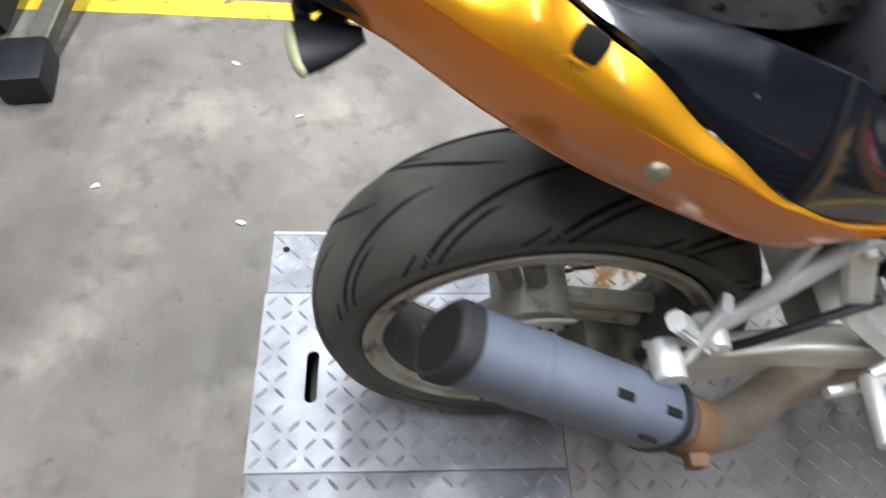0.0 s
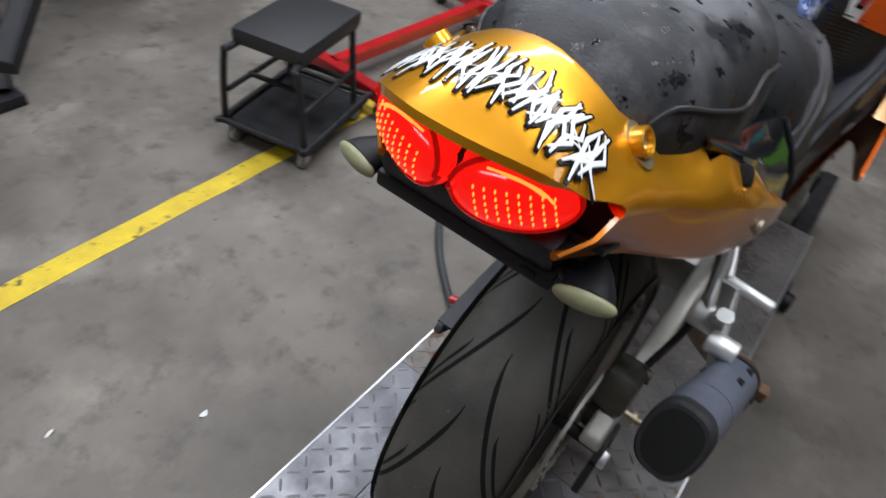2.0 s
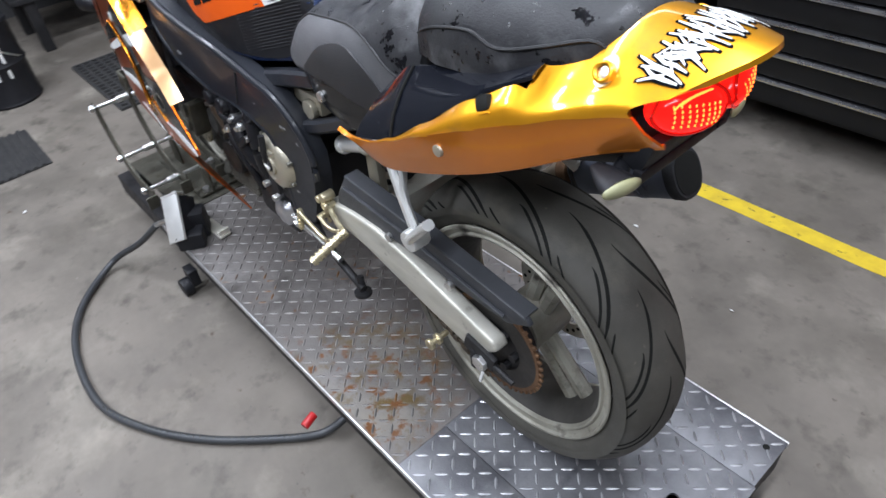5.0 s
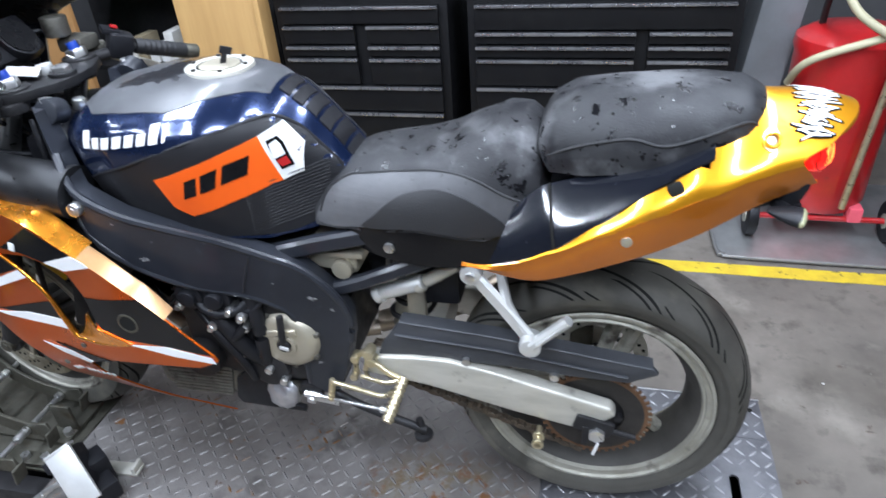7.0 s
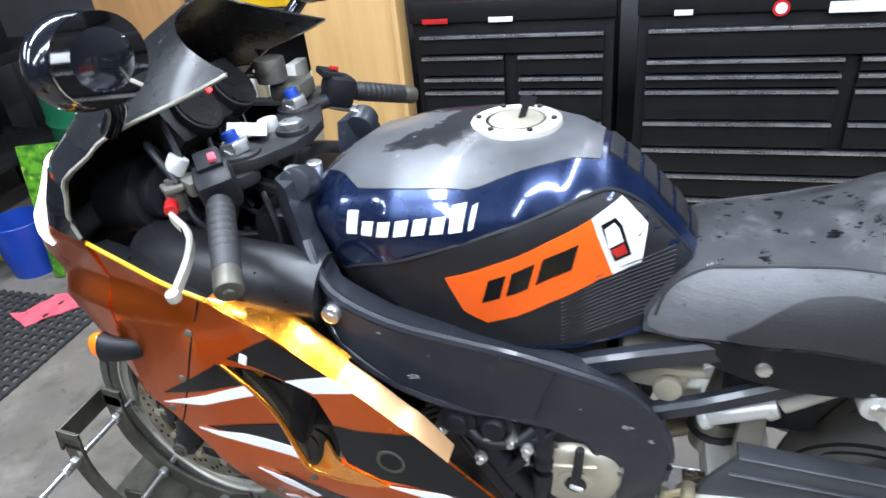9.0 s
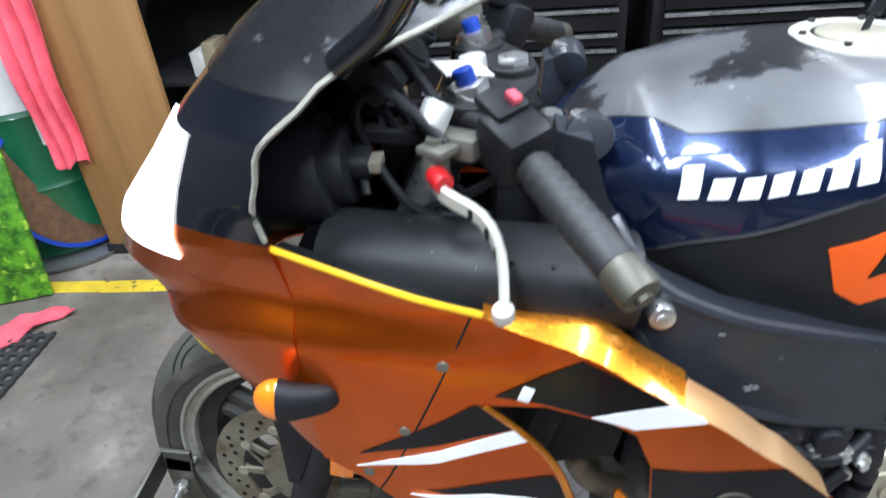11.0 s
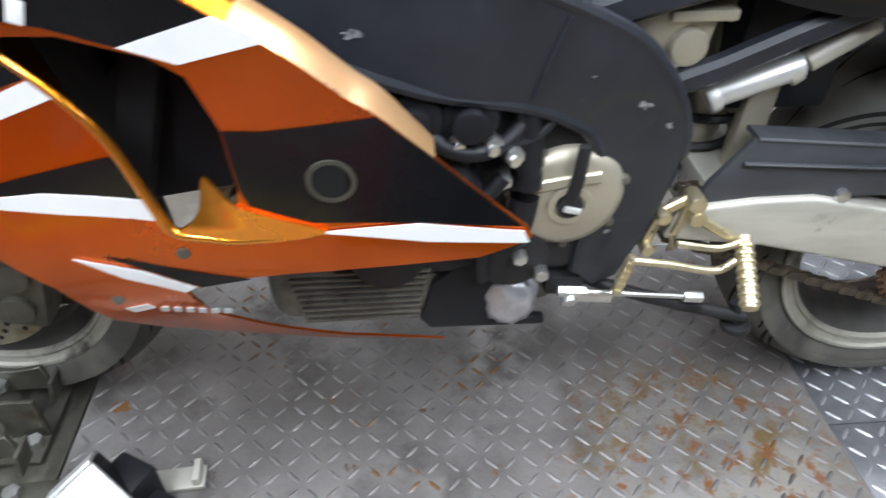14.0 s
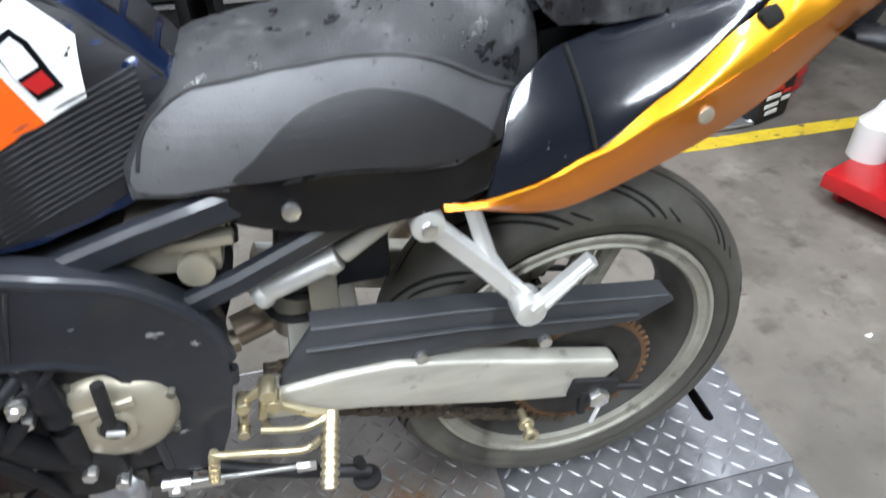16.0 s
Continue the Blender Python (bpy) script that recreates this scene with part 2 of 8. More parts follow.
STEEL_DARK = surface("dark_painted_steel", (0.022, 0.021, 0.022), (0.011, 0.011, 0.012), 0.45, 0.65, spec=0.3, scale=12, bump=0.08, layers=[((0.09, 0.075, 0.055), 30, 0.68, 0.76, 0.7)])
CHOCK = surface("weathered_steel", (0.135, 0.130, 0.105), (0.075, 0.070, 0.055), 0.42, 0.6, metal=0.7, scale=14, bump=0.1,
                layers=[((0.07, 0.055, 0.035), 16, 0.58, 0.74, 0.7)])
ZINC = surface("zinc_plated_steel", (0.75, 0.75, 0.74), (0.55, 0.55, 0.54), 0.25, 0.4, metal=0.95, scale=25)
# the tail's flip paint, darkened to copper for panels that face sideways
COPPER = surface("tail_paint_shaded_side", (0.68, 0.215, 0.016), (0.56, 0.160, 0.012), 0.28, 0.36, metal=0.75, scale=4, coat=0.9, bump=0.05, bscale=1200)
DISC = surface("rusty_disc_steel", (0.25, 0.225, 0.165), (0.15, 0.13, 0.09), 0.42, 0.58, metal=0.45, scale=16, layers=[((0.13, 0.085, 0.035), 14, 0.54, 0.68, 0.75)])
ORANGE = surface("candy_orange_paint", (0.72, 0.135, 0.004), (0.58, 0.096, 0.003), 0.26, 0.34, metal=0.93, scale=4, coat=0.5, bump=0.05, bscale=1200, layers=[((0.34, 0.07, 0.012), 3.2, 0.56, 0.72, 0.3)])
# the same tail paint, turned gold in colour where it faces up to the lamps
GOLD = surface("tail_paint_lit_top", (0.93, 0.42, 0.014), (0.80, 0.31, 0.009), 0.27, 0.35, metal=0.75, scale=4, coat=0.9, bump=0.05, bscale=1200, layers=[((0.55, 0.26, 0.04), 5, 0.60, 0.76, 0.42)])
# candy orange lightened in colour for the light on turned edges
ORANGE_LIT = surface("candy_orange_lit_edge", (0.95, 0.36, 0.03), (0.86, 0.29, 0.02), 0.22, 0.30, metal=0.92, scale=4, coat=0.9, bump=0.05, bscale=1200)
# dull tan for the lower run of the fairing flange
PALE_EDGE = surface("pale_tan_edge", (0.62, 0.40, 0.22), (0.52, 0.25, 0.08), 0.26, 0.38, metal=0.6, scale=7, cut=(0.3, 0.75), coat=1.0, layers=[((0.30, 0.20, 0.14), 22, 0.62, 0.76, 0.6)])
NAVY = surface("dark_navy_satin", (0.021, 0.0235, 0.030), (0.012, 0.0135, 0.018), 0.36, 0.5, spec=0.42, scale=8, bump=0.15, bscale=500, coat=0.15,
               layers=[((0.10, 0.10, 0.11), 42, 0.70, 0.78, 0.7), ((0.055, 0.06, 0.07), 6, 0.60, 0.75, 0.55), ((0.30, 0.29, 0.27), 70, 0.745, 0.77, 0.6)])
BLACK_GLOSS = surface("black_gloss_paint", (0.005, 0.006, 0.009), (0.007, 0.008, 0.012), 0.10, 0.18, scale=5, coat=1.0, spec=0.5,
                      layers=[((0.16, 0.17, 0.20), 95, 0.715, 0.74, 0.3)])
BLACK_PAINT = surface("black_decal_paint", (0.005, 0.005, 0.006), (0.008, 0.008, 0.009), 0.12, 0.2, scale=8, coat=0.0, spec=0.22, layers=[((0.08, 0.08, 0.08), 50, 0.73, 0.77, 0.6)])
BLUE = surface("deep_blue_metallic", (0.012, 0.026, 0.080), (0.008, 0.016, 0.048), 0.22, 0.30, metal=0.65, scale=6, coat=1.0, layers=[((0.10, 0.11, 0.13), 70, 0.74, 0.78, 0.5)])
TANK_TOP = surface("carbon_tank_top", (0.085, 0.087, 0.092), (0.055, 0.056, 0.06), 0.3, 0.42, scale=4, cut=(0.42, 0.56), coat=0.25, bump=0.1, bscale=420,
                   layers=[((0.018, 0.018, 0.02), 4.2, 0.50, 0.54, 0.16), ((0.2, 0.2, 0.2), 52, 0.67, 0.73, 0.5)])
TANK_LOW = surface("satin_black_tank", (0.014, 0.014, 0.016), (0.009, 0.009, 0.011), 0.42, 0.55, spec=0.35, scale=9, bump=0.1, bscale=450,
                   layers=[((0.10, 0.10, 0.10), 80, 0.71, 0.77, 0.7), ((0.035, 0.034, 0.033), 5, 0.6, 0.75, 0.6)])
SEAT = surface("black_vinyl_seat", (0.024, 0.0245, 0.026), (0.014, 0.014, 0.016), 0.5, 0.66, spec=0.35, scale=11, cut=(0.4, 0.6), bump=0.35, bscale=330,
               layers=[((0.105, 0.105, 0.108), 7.5, 0.50, 0.66, 0.62), ((0.016, 0.016, 0.018), 13, 0.56, 0.66, 0.3), ((0.006, 0.006, 0.007), 27, 0.60, 0.635, 0.10), ((0.008, 0.008, 0.008), 62, 0.63, 0.66, 0.10)])
SEAT_GREY = surface("grey_vinyl_side", (0.092, 0.092, 0.096), (0.045, 0.045, 0.048), 0.5, 0.6, scale=6, bump=0.3, bscale=330,
                    layers=[((0.03, 0.03, 0.03), 60, 0.66, 0.70, 0.3)])
SEAT_PLAIN = surface("dark_grey_vinyl", (0.020, 0.020, 0.021), (0.013, 0.013, 0.014), 0.55, scale=8, bump=0.3, bscale=330)
RUBBER = surface("tyre_rubber", (0.078, 0.073, 0.061), (0.046, 0.043, 0.036), 0.55, 0.75, scale=5, bump=0.35, bscale=260,
                 layers=[((0.125, 0.116, 0.092), 7, 0.54, 0.72, 0.85), ((0.14, 0.128, 0.10), 60, 0.68, 0.76, 0.9)])
# near-black that puts the shade of grooves, seams and holes into colour
GROOVE = surface("recess_shade", (0.010, 0.010, 0.009), None, 0.85, spec=0.2, scale=10)
RIM = surface("cast_rim_grey", (0.40, 0.385, 0.325), (0.25, 0.235, 0.19), 0.48, 0.62, metal=0.35, scale=11, layers=[((0.07, 0.06, 0.05), 14, 0.56, 0.70, 0.7)])
# rim grey darkened for the shade inside the barrel; also the dark front spokes
RIM_DARK = surface("shaded_barrel_dark_spoke", (0.075, 0.070, 0.062), (0.040, 0.037, 0.033), 0.55, 0.7, metal=0.2, scale=11)
ALU = surface("brushed_aluminium", (0.60, 0.58, 0.51), (0.47, 0.455, 0.395), 0.42, 0.55, metal=0.45, scale=8, stretch=(1, 1, 4),
              layers=[((0.30, 0.28, 0.24), 21, 0.62, 0.75, 0.55)])
ALU_WHITE = surface("pale_cast_aluminium", (0.78, 0.78, 0.76), (0.66, 0.66, 0.63), 0.38, 0.5, metal=0.6, scale=14)
CASE = surface("champagne_engine_cover", (0.50, 0.46, 0.36), (0.38, 0.345, 0.27), 0.36, 0.48, metal=0.6, scale=7, layers=[((0.14, 0.12, 0.085), 20, 0.62, 0.74, 0.6)])
CASE_DARK = surface("grimy_cast_alloy", (0.20, 0.19, 0.16), (0.10, 0.095, 0.08), 0.45, 0.6, metal=0.6, scale=14, layers=[((0.04, 0.035, 0.028), 22, 0.55, 0.70, 0.7)])
SCUFF = surface("bare_scuffed_alloy", (0.36, 0.36, 0.36), (0.05, 0.052, 0.06), 0.5, 0.6, metal=0.4, scale=120)
FOIL = surface("crumpled_foil", (0.62, 0.62, 0.64), (0.40, 0.40, 0.42), 0.3, 0.45, metal=0.8, scale=30)
BRASS = surface("gold_anodised_metal", (0.70, 0.62, 0.42), (0.50, 0.43, 0.28), 0.26, 0.4, metal=0.85, scale=20, layers=[((0.10, 0.085, 0.06), 40, 0.60, 0.70, 0.6)])
RUST = surface("rusty_steel", (0.19, 0.10, 0.05), (0.10, 0.055, 0.03), 0.6, 0.8, metal=0.4, scale=30)
SPROCKET = surface("dark_sprocket_steel", (0.05, 0.045, 0.04), (0.03, 0.028, 0.026), 0.5, 0.65, metal=0.5, scale=20)
CHAIN = surface("dirty_chain_steel", (0.13, 0.10, 0.07), (0.06, 0.05, 0.04), 0.5, 0.7, metal=0.6, scale=60)
PLASTIC = surface("black_plastic", (0.013, 0.0135, 0.016), (0.008, 0.008, 0.010), 0.40, 0.55, spec=0.28, scale=14, bump=0.15, bscale=380, layers=[((0.06, 0.055, 0.05), 40, 0.70, 0.78, 0.7)])
PLASTIC_GREY = surface("faded_black_plastic", (0.046, 0.048, 0.054), (0.028, 0.030, 0.034), 0.45, 0.6, scale=10, bump=0.15, bscale=380, stretch=(1, 1, 3))
INNER = surface("dusty_inner_panel", (0.018, 0.0185, 0.020), (0.010, 0.010, 0.011), 0.36, 0.5, spec=0.35, scale=8, bump=0.1,
                layers=[((0.12, 0.12, 0.12), 90, 0.69, 0.72, 0.4), ((0.005, 0.005, 0.005), 45, 0.66, 0.69, 0.12)])
SOOT = surface("soot", (0.010, 0.010, 0.011), (0.018, 0.018, 0.020), 0.7, 0.85, scale=30)
EXHAUST = surface("slate_grey_exhaust_coat", (0.115, 0.130, 0.165), (0.085, 0.095, 0.125), 0.48, 0.58, scale=9, bump=0.08, bscale=400,
                  layers=[((0.03, 0.032, 0.04), 24, 0.64, 0.74, 0.7), ((0.22, 0.23, 0.25), 46, 0.72, 0.77, 0.6)])
PIPE = surface("heat_stained_pipe", (0.36, 0.31, 0.25), (0.22, 0.17, 0.12), 0.35, 0.5, metal=0.85, scale=13)
WHITE = surface("white_decal", (0.80, 0.80, 0.79), (0.72, 0.72, 0.71), 0.35, scale=15)
STICKER = surface("orange_sticker", (0.86, 0.115, 0.004), (0.80, 0.10, 0.004), 0.42, scale=10)
RED_PLASTIC = surface("red_paint", (0.50, 0.012, 0.014), (0.36, 0.01, 0.012), 0.3, 0.42, scale=7, coat=0.4, layers=[((0.14, 0.03, 0.02), 15, 0.66, 0.75, 0.6)])
YELLOW = surface("yellow_plastic", (0.80, 0.50, 0.012), (0.66, 0.38, 0.010), 0.3, scale=8, coat=0.4)
LENS_SMOKE = surface("faded_smoke_lens", (0.36, 0.36, 0.20), (0.22, 0.22, 0.13), 0.3, 0.45, scale=18)
AMBER = surface("amber_lens", (0.85, 0.22, 0.01), (0.72, 0.17, 0.01), 0.15, scale=30, coat=0.8)
TAIL_RED = glow("lit_red_lens", (1.0, 0.012, 0.006), 1.3, (0.5, 0.004, 0.003), 0.12)
TAIL_DARK = glow("red_lens_rim", (1.0, 0.01, 0.004), 0.35, (0.35, 0.004, 0.003), 0.12)
# glow of the diodes, also used for painted-on glints
TAIL_LED_GLINT = glow("lit_led_and_glint", (1.0, 0.20, 0.03), 3.6)
HEADLAMP = glow("lit_headlamp_lens", (1.0, 0.98, 0.98), 2.2, (0.85, 0.85, 0.85), 0.08)
CABINET = surface("black_powder_coat", (0.006, 0.006, 0.0065), (0.004, 0.004, 0.005), 0.42, 0.55, scale=9, bump=0.1, bscale=500, spec=0.28)
TRIM = surface("drawer_edge_trim", (0.60, 0.60, 0.62), (0.30, 0.30, 0.32), 0.22, 0.34, metal=0.9, scale=6)
WOOD = surface("plywood_panel", (0.52, 0.32, 0.12), (0.43, 0.25, 0.09), 0.55, 0.65, scale=3, stretch=(6, 6, 0.5), bump=0.1, bscale=60)
WOOD_BROWN = surface("brown_board", (0.34, 0.18, 0.065), (0.25, 0.13, 0.045), 0.5, 0.6, scale=3, stretch=(6, 6, 0.5), bump=0.1, bscale=60)
CARD = surface("white_carton", (0.62, 0.61, 0.57), (0.50, 0.48, 0.44), 0.7, scale=12)
PAPER = surface("paper_label", (0.72, 0.72, 0.70), (0.62, 0.62, 0.6), 0.6, scale=20)
GREEN = surface("green_drum_paint", (0.010, 0.13, 0.055), (0.008, 0.095, 0.04), 0.35, 0.45, scale=5, coat=0.3)
BLUE_LID = surface("blue_plastic", (0.012, 0.05, 0.34), (0.01, 0.04, 0.26), 0.35, scale=8)
PINK = surface("pink_cloth", (0.85, 0.13, 0.17), (0.70, 0.09, 0.13), 0.85, scale=18, bump=0.4, bscale=120)
BUCKET = surface("white_plastic", (0.68, 0.68, 0.66), (0.6, 0.6, 0.58), 0.4, scale=6)
MAT = surface("black_rubber_mat", (0.022, 0.022, 0.023), (0.035, 0.034, 0.033), 0.7, 0.8, scale=12, bump=0.2)
TRAY = surface("galvanised_tray", (0.50, 0.50, 0.49), (0.36, 0.36, 0.35), 0.35, 0.5, metal=0.8, scale=6)
HOSE = surface("grey_black_hose", (0.045, 0.048, 0.052), (0.03, 0.032, 0.035), 0.45, scale=20)
HOSE_TAN = surface("tan_rubber_hose", (0.50, 0.46, 0.30), (0.42, 0.38, 0.25), 0.45, scale=9)
LEAF = surface("leaf_print", (0.10, 0.30, 0.015), (0.02, 0.09, 0.008), 0.4, scale=22, cut=(0.4, 0.6), layers=[((0.35, 0.55, 0.05), 30, 0.58, 0.7, 0.4)])
GREY_PAINT = surface("grey_enamel", (0.17, 0.18, 0.19), (0.13, 0.135, 0.14), 0.4, scale=6)
MIRROR = surface("mirror_glass", (0.85, 0.85, 0.85), None, 0.03, metal=1.0, scale=5)
# grey blotches in the colour stand for patches of reflection on the screen
SCREEN = surface("smoked_screen", (0.012, 0.012, 0.013), (0.008, 0.008, 0.009), 0.22, 0.34, scale=7, coat=0.1, spec=0.25, layers=[((0.06, 0.062, 0.066), 26, 0.64, 0.70, 0.4)])
LED_G = glow("green_indicator", (0.0, 1.0, 0.45), 4)
LED_R = glow("red_indicator", (1.0, 0.03, 0.03), 5)
TUBE_GLOW = glow("lit_fluorescent_tube", (1.0, 0.98, 0.93), 9)
CORK = surface("khaki_box", (0.30, 0.25, 0.16), (0.22, 0.18, 0.11), 0.7, scale=10)
TEAL = surface("teal_plastic", (0.02, 0.22, 0.22), None, 0.5, scale=8)

# ---- setting ----
setting("floor", bx((-0.2, -0.6, -0.05), (9.0, 8.4, 0.1), 0.0), CONCRETE, "stained grey concrete workshop floor")
setting("ceiling", bx((-0.2, -0.6, CEILING + 0.05), (9.0, 8.4, 0.1), 0.0), CEIL)
setting("wall_north", bx((-0.2, 2.65, 1.52), (9.0, 0.12, 3.04), 0.0), WALL)
setting("wall_south", bx((-0.2, -4.74, 1.52), (9.0, 0.12, 3.04), 0.0), WALL)
setting("wall_west", bx((-4.64, -1.0, 1.52), (0.12, 7.16, 3.04), 0.0), WALL)
setting("wall_east", bx((4.24, -1.0, 1.52), (0.12, 7.16, 3.04), 0.0), WALL)


def floor_line(y, x0, x1, seed):
    """A painted line with a ragged edge."""
    rg = random.Random(seed)
    n = 90
    a = [(x0 + (x1 - x0) * k / n, y - 0.037 + rg.uniform(-0.0025, 0.0025)) for k in range(n + 1)]
    b = [(x1 + (x0 - x1) * k / n, y + 0.037 + rg.uniform(-0.0025, 0.0025)) for k in range(n + 1)]
    return skin(a + b, lambda x, yy: 0.0, 0.001, 1, 0.0016, 0.5, "xy")


setting("trim_yellow_line_right", floor_line(1.193, -4.3, 3.9, 1), LINE_PAINT, "worn yellow floor line")
setting("trim_yellow_line_left", floor_line(-1.205, -4.3, 3.9, 2), LINE_PAINT, "worn yellow floor line")
for lx, ly in TUBES:
    lamp = thing("ceiling_light", (lx, ly, CEILING), "white fluorescent ceiling fitting with two lit tubes", "ceiling light", "ceiling lights")
    part("housing", bx((0, 0, -0.035), (0.26, 1.90, 0.07), 0.006), GREY_PAINT, lamp, world=False)
    for dy in (-0.07, 0.07):
        part("fluorescent_tube", cyl((dy, -0.88, -0.10), (dy, 0.88, -0.10), 0.016, seg=12), TUBE_GLOW, lamp, "lit fluorescent tube", world=False)
    for dx in (-0.90, 0.90):
        part("tube_holder", bx((0, dx, -0.09), (0.20, 0.03, 0.06), 0.004), GREY_PAINT, lamp, world=False)


# ---- lift table ----
def treads(x0, x1, y0, y1, skips=()):
    """Raised lozenges of a checker plate, alternating in direction."""
    L, W, h, g = 0.029, 0.0062, 0.0019, 0.0295
    vs, fs = [], []
    nx, ny = int((x1 - x0) / g), int((y1 - y0) / g)
    for i in range(nx):
        for j in range(ny):
            cx, cy = x0 + (i + 0.5) * (x1 - x0) / nx, y0 + (j + 0.5) * (y1 - y0) / ny
            if any(a - 0.014 < cx < b + 0.014 and c - 0.014 < cy < d + 0.014 for a, b, c, d in skips):
                continue
            an = radians(45 if (i + j) % 2 else -45)
            c, s = math.cos(an), math.sin(an)
            base = len(vs)
            for px, py, pz in ((-L / 2, 0, 0), (-L / 4, -W / 2, 0), (L / 4, -W / 2, 0), (L / 2, 0, 0), (L / 4, W / 2, 0), (-L / 4, W / 2, 0), (-L / 4, 0, h), (L / 4, 0, h)):
                vs.append((cx + px * c - py * s, cy + px * s + py * c, H_TOP + pz))
            fs += [[base + k for k in f] for f in ((0, 1, 6), (1, 2, 7, 6), (2, 3, 7), (3, 4, 7), (4, 5, 6, 7), (5, 0, 6))]
    bm = bmesh.new()
    bv = [bm.verts.new(v) for v in vs]
    for f in fs:
        bm.faces.new([bv[k] for k in f])
    bmesh.ops.recalc_face_normals(bm, faces=bm.faces)
    return bm


H_TOP = 0.19
lift = thing("lift_table", (-0.65, 0, 0), "low motorcycle lift table with worn checker-plate deck", "lift table")
ZT, TH = H_TOP - 0.003, 0.006
part("main_deck", bx((-0.7002, 0, ZT), (1.1996, 0.600, TH), 0.0), PLATE_WORN, lift, "rust-stained checker-plate deck")
part("left_rear_plate", bx((0.1662, -0.2335, ZT), (0.5314, 0.133, TH), 0.0005), PLATE, lift, "bright checker plate")
part("right_rear_plate", bx((0.1662, 0.2335, ZT), (0.5314, 0.133, TH), 0.0005), PLATE, lift, "bright checker plate")
slot = (0.327, 0.349, -0.048, 0.048)


def slot_end(s):
    """The stretch of plate beside the slot, with a half-round bite where the slot ends."""
    xm, r = (slot[0] + slot[1]) / 2, (slot[1] - slot[0]) / 2
    bite = [(xm + r * math.cos(a), s * (slot[3] - r + r * math.sin(a))) for a in [math.pi * k / 12 for k in range(13)]]
    rim = bite + [(slot[0], s * 0.16525), (slot[1], s * 0.16525)]
    return loft([[(x, y, z) for x, y in rim] for z in (ZT - TH / 2, ZT + TH / 2)])


part("drop_out_panel", join(bx((0.1138, 0, ZT), (0.4264, 0.3305, TH), 0.0), bx((0.3925, 0, ZT), (0.087, 0.3305, TH), 0.0), slot_end(-1), slot_end(1)), PLATE, lift, "bright checker-plate drop-out panel with a slot")
part("front_plate", bx((-1.53, 0, H_TOP - 0.002), (0.454, 0.46, 0.008), 0.001), CHOCK, lift, "smooth steel front plate")
for name, z in (("deck_treads", (-1.30, -0.104, -0.300, 0.300)),):
    tagged(part(name, treads(*z), TREAD_WORN, lift), kind="stuff")
for z, sk in (((-0.098, 0.432, -0.300, -0.168), ()), ((-0.098, 0.432, 0.168, 0.300), ()), ((-0.098, 0.436, -0.164, 0.164), (slot,))):
    tagged(part("plate_treads", treads(*z, sk), TREAD, lift), kind="stuff")
for s in (-1, 1):
    part("edge_strip", bx((-0.435, s * 0.302, H_TOP - 0.008), (1.735, 0.004, 0.018), 0.001), EDGE, lift, "bright worn edge strip")
    part("side_rail", bx((-0.65, s * 0.268, 0.145), (2.16, 0.05, 0.078), 0.004), STEEL_DARK, lift)
    part("base_rail", bx((-0.65, s * 0.22, 0.028), (1.70, 0.06, 0.05), 0.004), STEEL_DARK, lift)
    for a, b in ((-1.35, -0.25), (-0.25, -1.35)):
        part("scissor_arm", bar([(a, s * (0.17 if a < b else 0.20), 0.055), (b, s * (0.17 if a < b else 0.20), 0.115)], 0.02, 0.04, 0.004), STEEL_DARK, lift)
    caster = part("caster", join(cyl((-1.17, s * 0.325, 0.030), (-1.17, s * 0.355, 0.030), 0.030, seg=24, bev=0.004), bx((-1.17, s * 0.31, 0.06), (0.05, 0.03, 0.06), 0.004)), PLASTIC, lift)
    part("hole_rim", cyl((0.405, s * 0.262, H_TOP - 0.0005), (0.405, s * 0.262, H_TOP + 0.0008), 0.007, seg=14), GROOVE, lift)
part("rear_cross_member", bx((0.405, 0, 0.150), (0.05, 0.50, 0.06), 0.004), STEEL_DARK, lift)
part("front_cross_member", bx((-1.70, 0, 0.145), (0.05, 0.50, 0.07), 0.004), STEEL_DARK, lift)
part("inner_pan", bx((0.15, 0, 0.108), (0.54, 0.46, 0.008), 0.001), STEEL_DARK, lift)
part("hydraulic_ram", cyl((-1.2, 0, 0.06), (-0.6, 0, 0.10), 0.030, seg=20, bev=0.004), GREY_PAINT, lift)
for x in (-1.5, -0.65, 0.1):
    part("pivot_post", bx((x, 0.0, 0.06), (0.08, 0.40, 0.12), 0.004), STEEL_DARK, lift)
part("air_plug", cyl((-0.405, -0.335, 0.100), (-0.395, -0.372, 0.095), 0.011, seg=16, bev=0.003), RED_PLASTIC, lift, "red air line plug")

# wheel chock that holds the front wheel
chock = thing("wheel_chock", (-1.5, 0, H_TOP), "weathered steel wheel chock with curved bands on threaded rods", "wheel chock")


def band(y, a0, a1, r0=0.203, r1=0.247, cx=-1.385, cz=0.495):
    n = 26
    rings = []
    for k in range(n + 1):
        a = radians(a0 + (a1 - a0) * k / n)
        c, s = math.cos(a), math.sin(a)
        rings.append([(cx + r * c, y + dy, cz + r * s) for r, dy in ((r0, -0.004), (r1, -0.004), (r1, 0.004), (r0, 0.004))])
    return soften(loft(rings), 0.0015, 1)


BANDS = (-0.044, -0.168, -0.280)
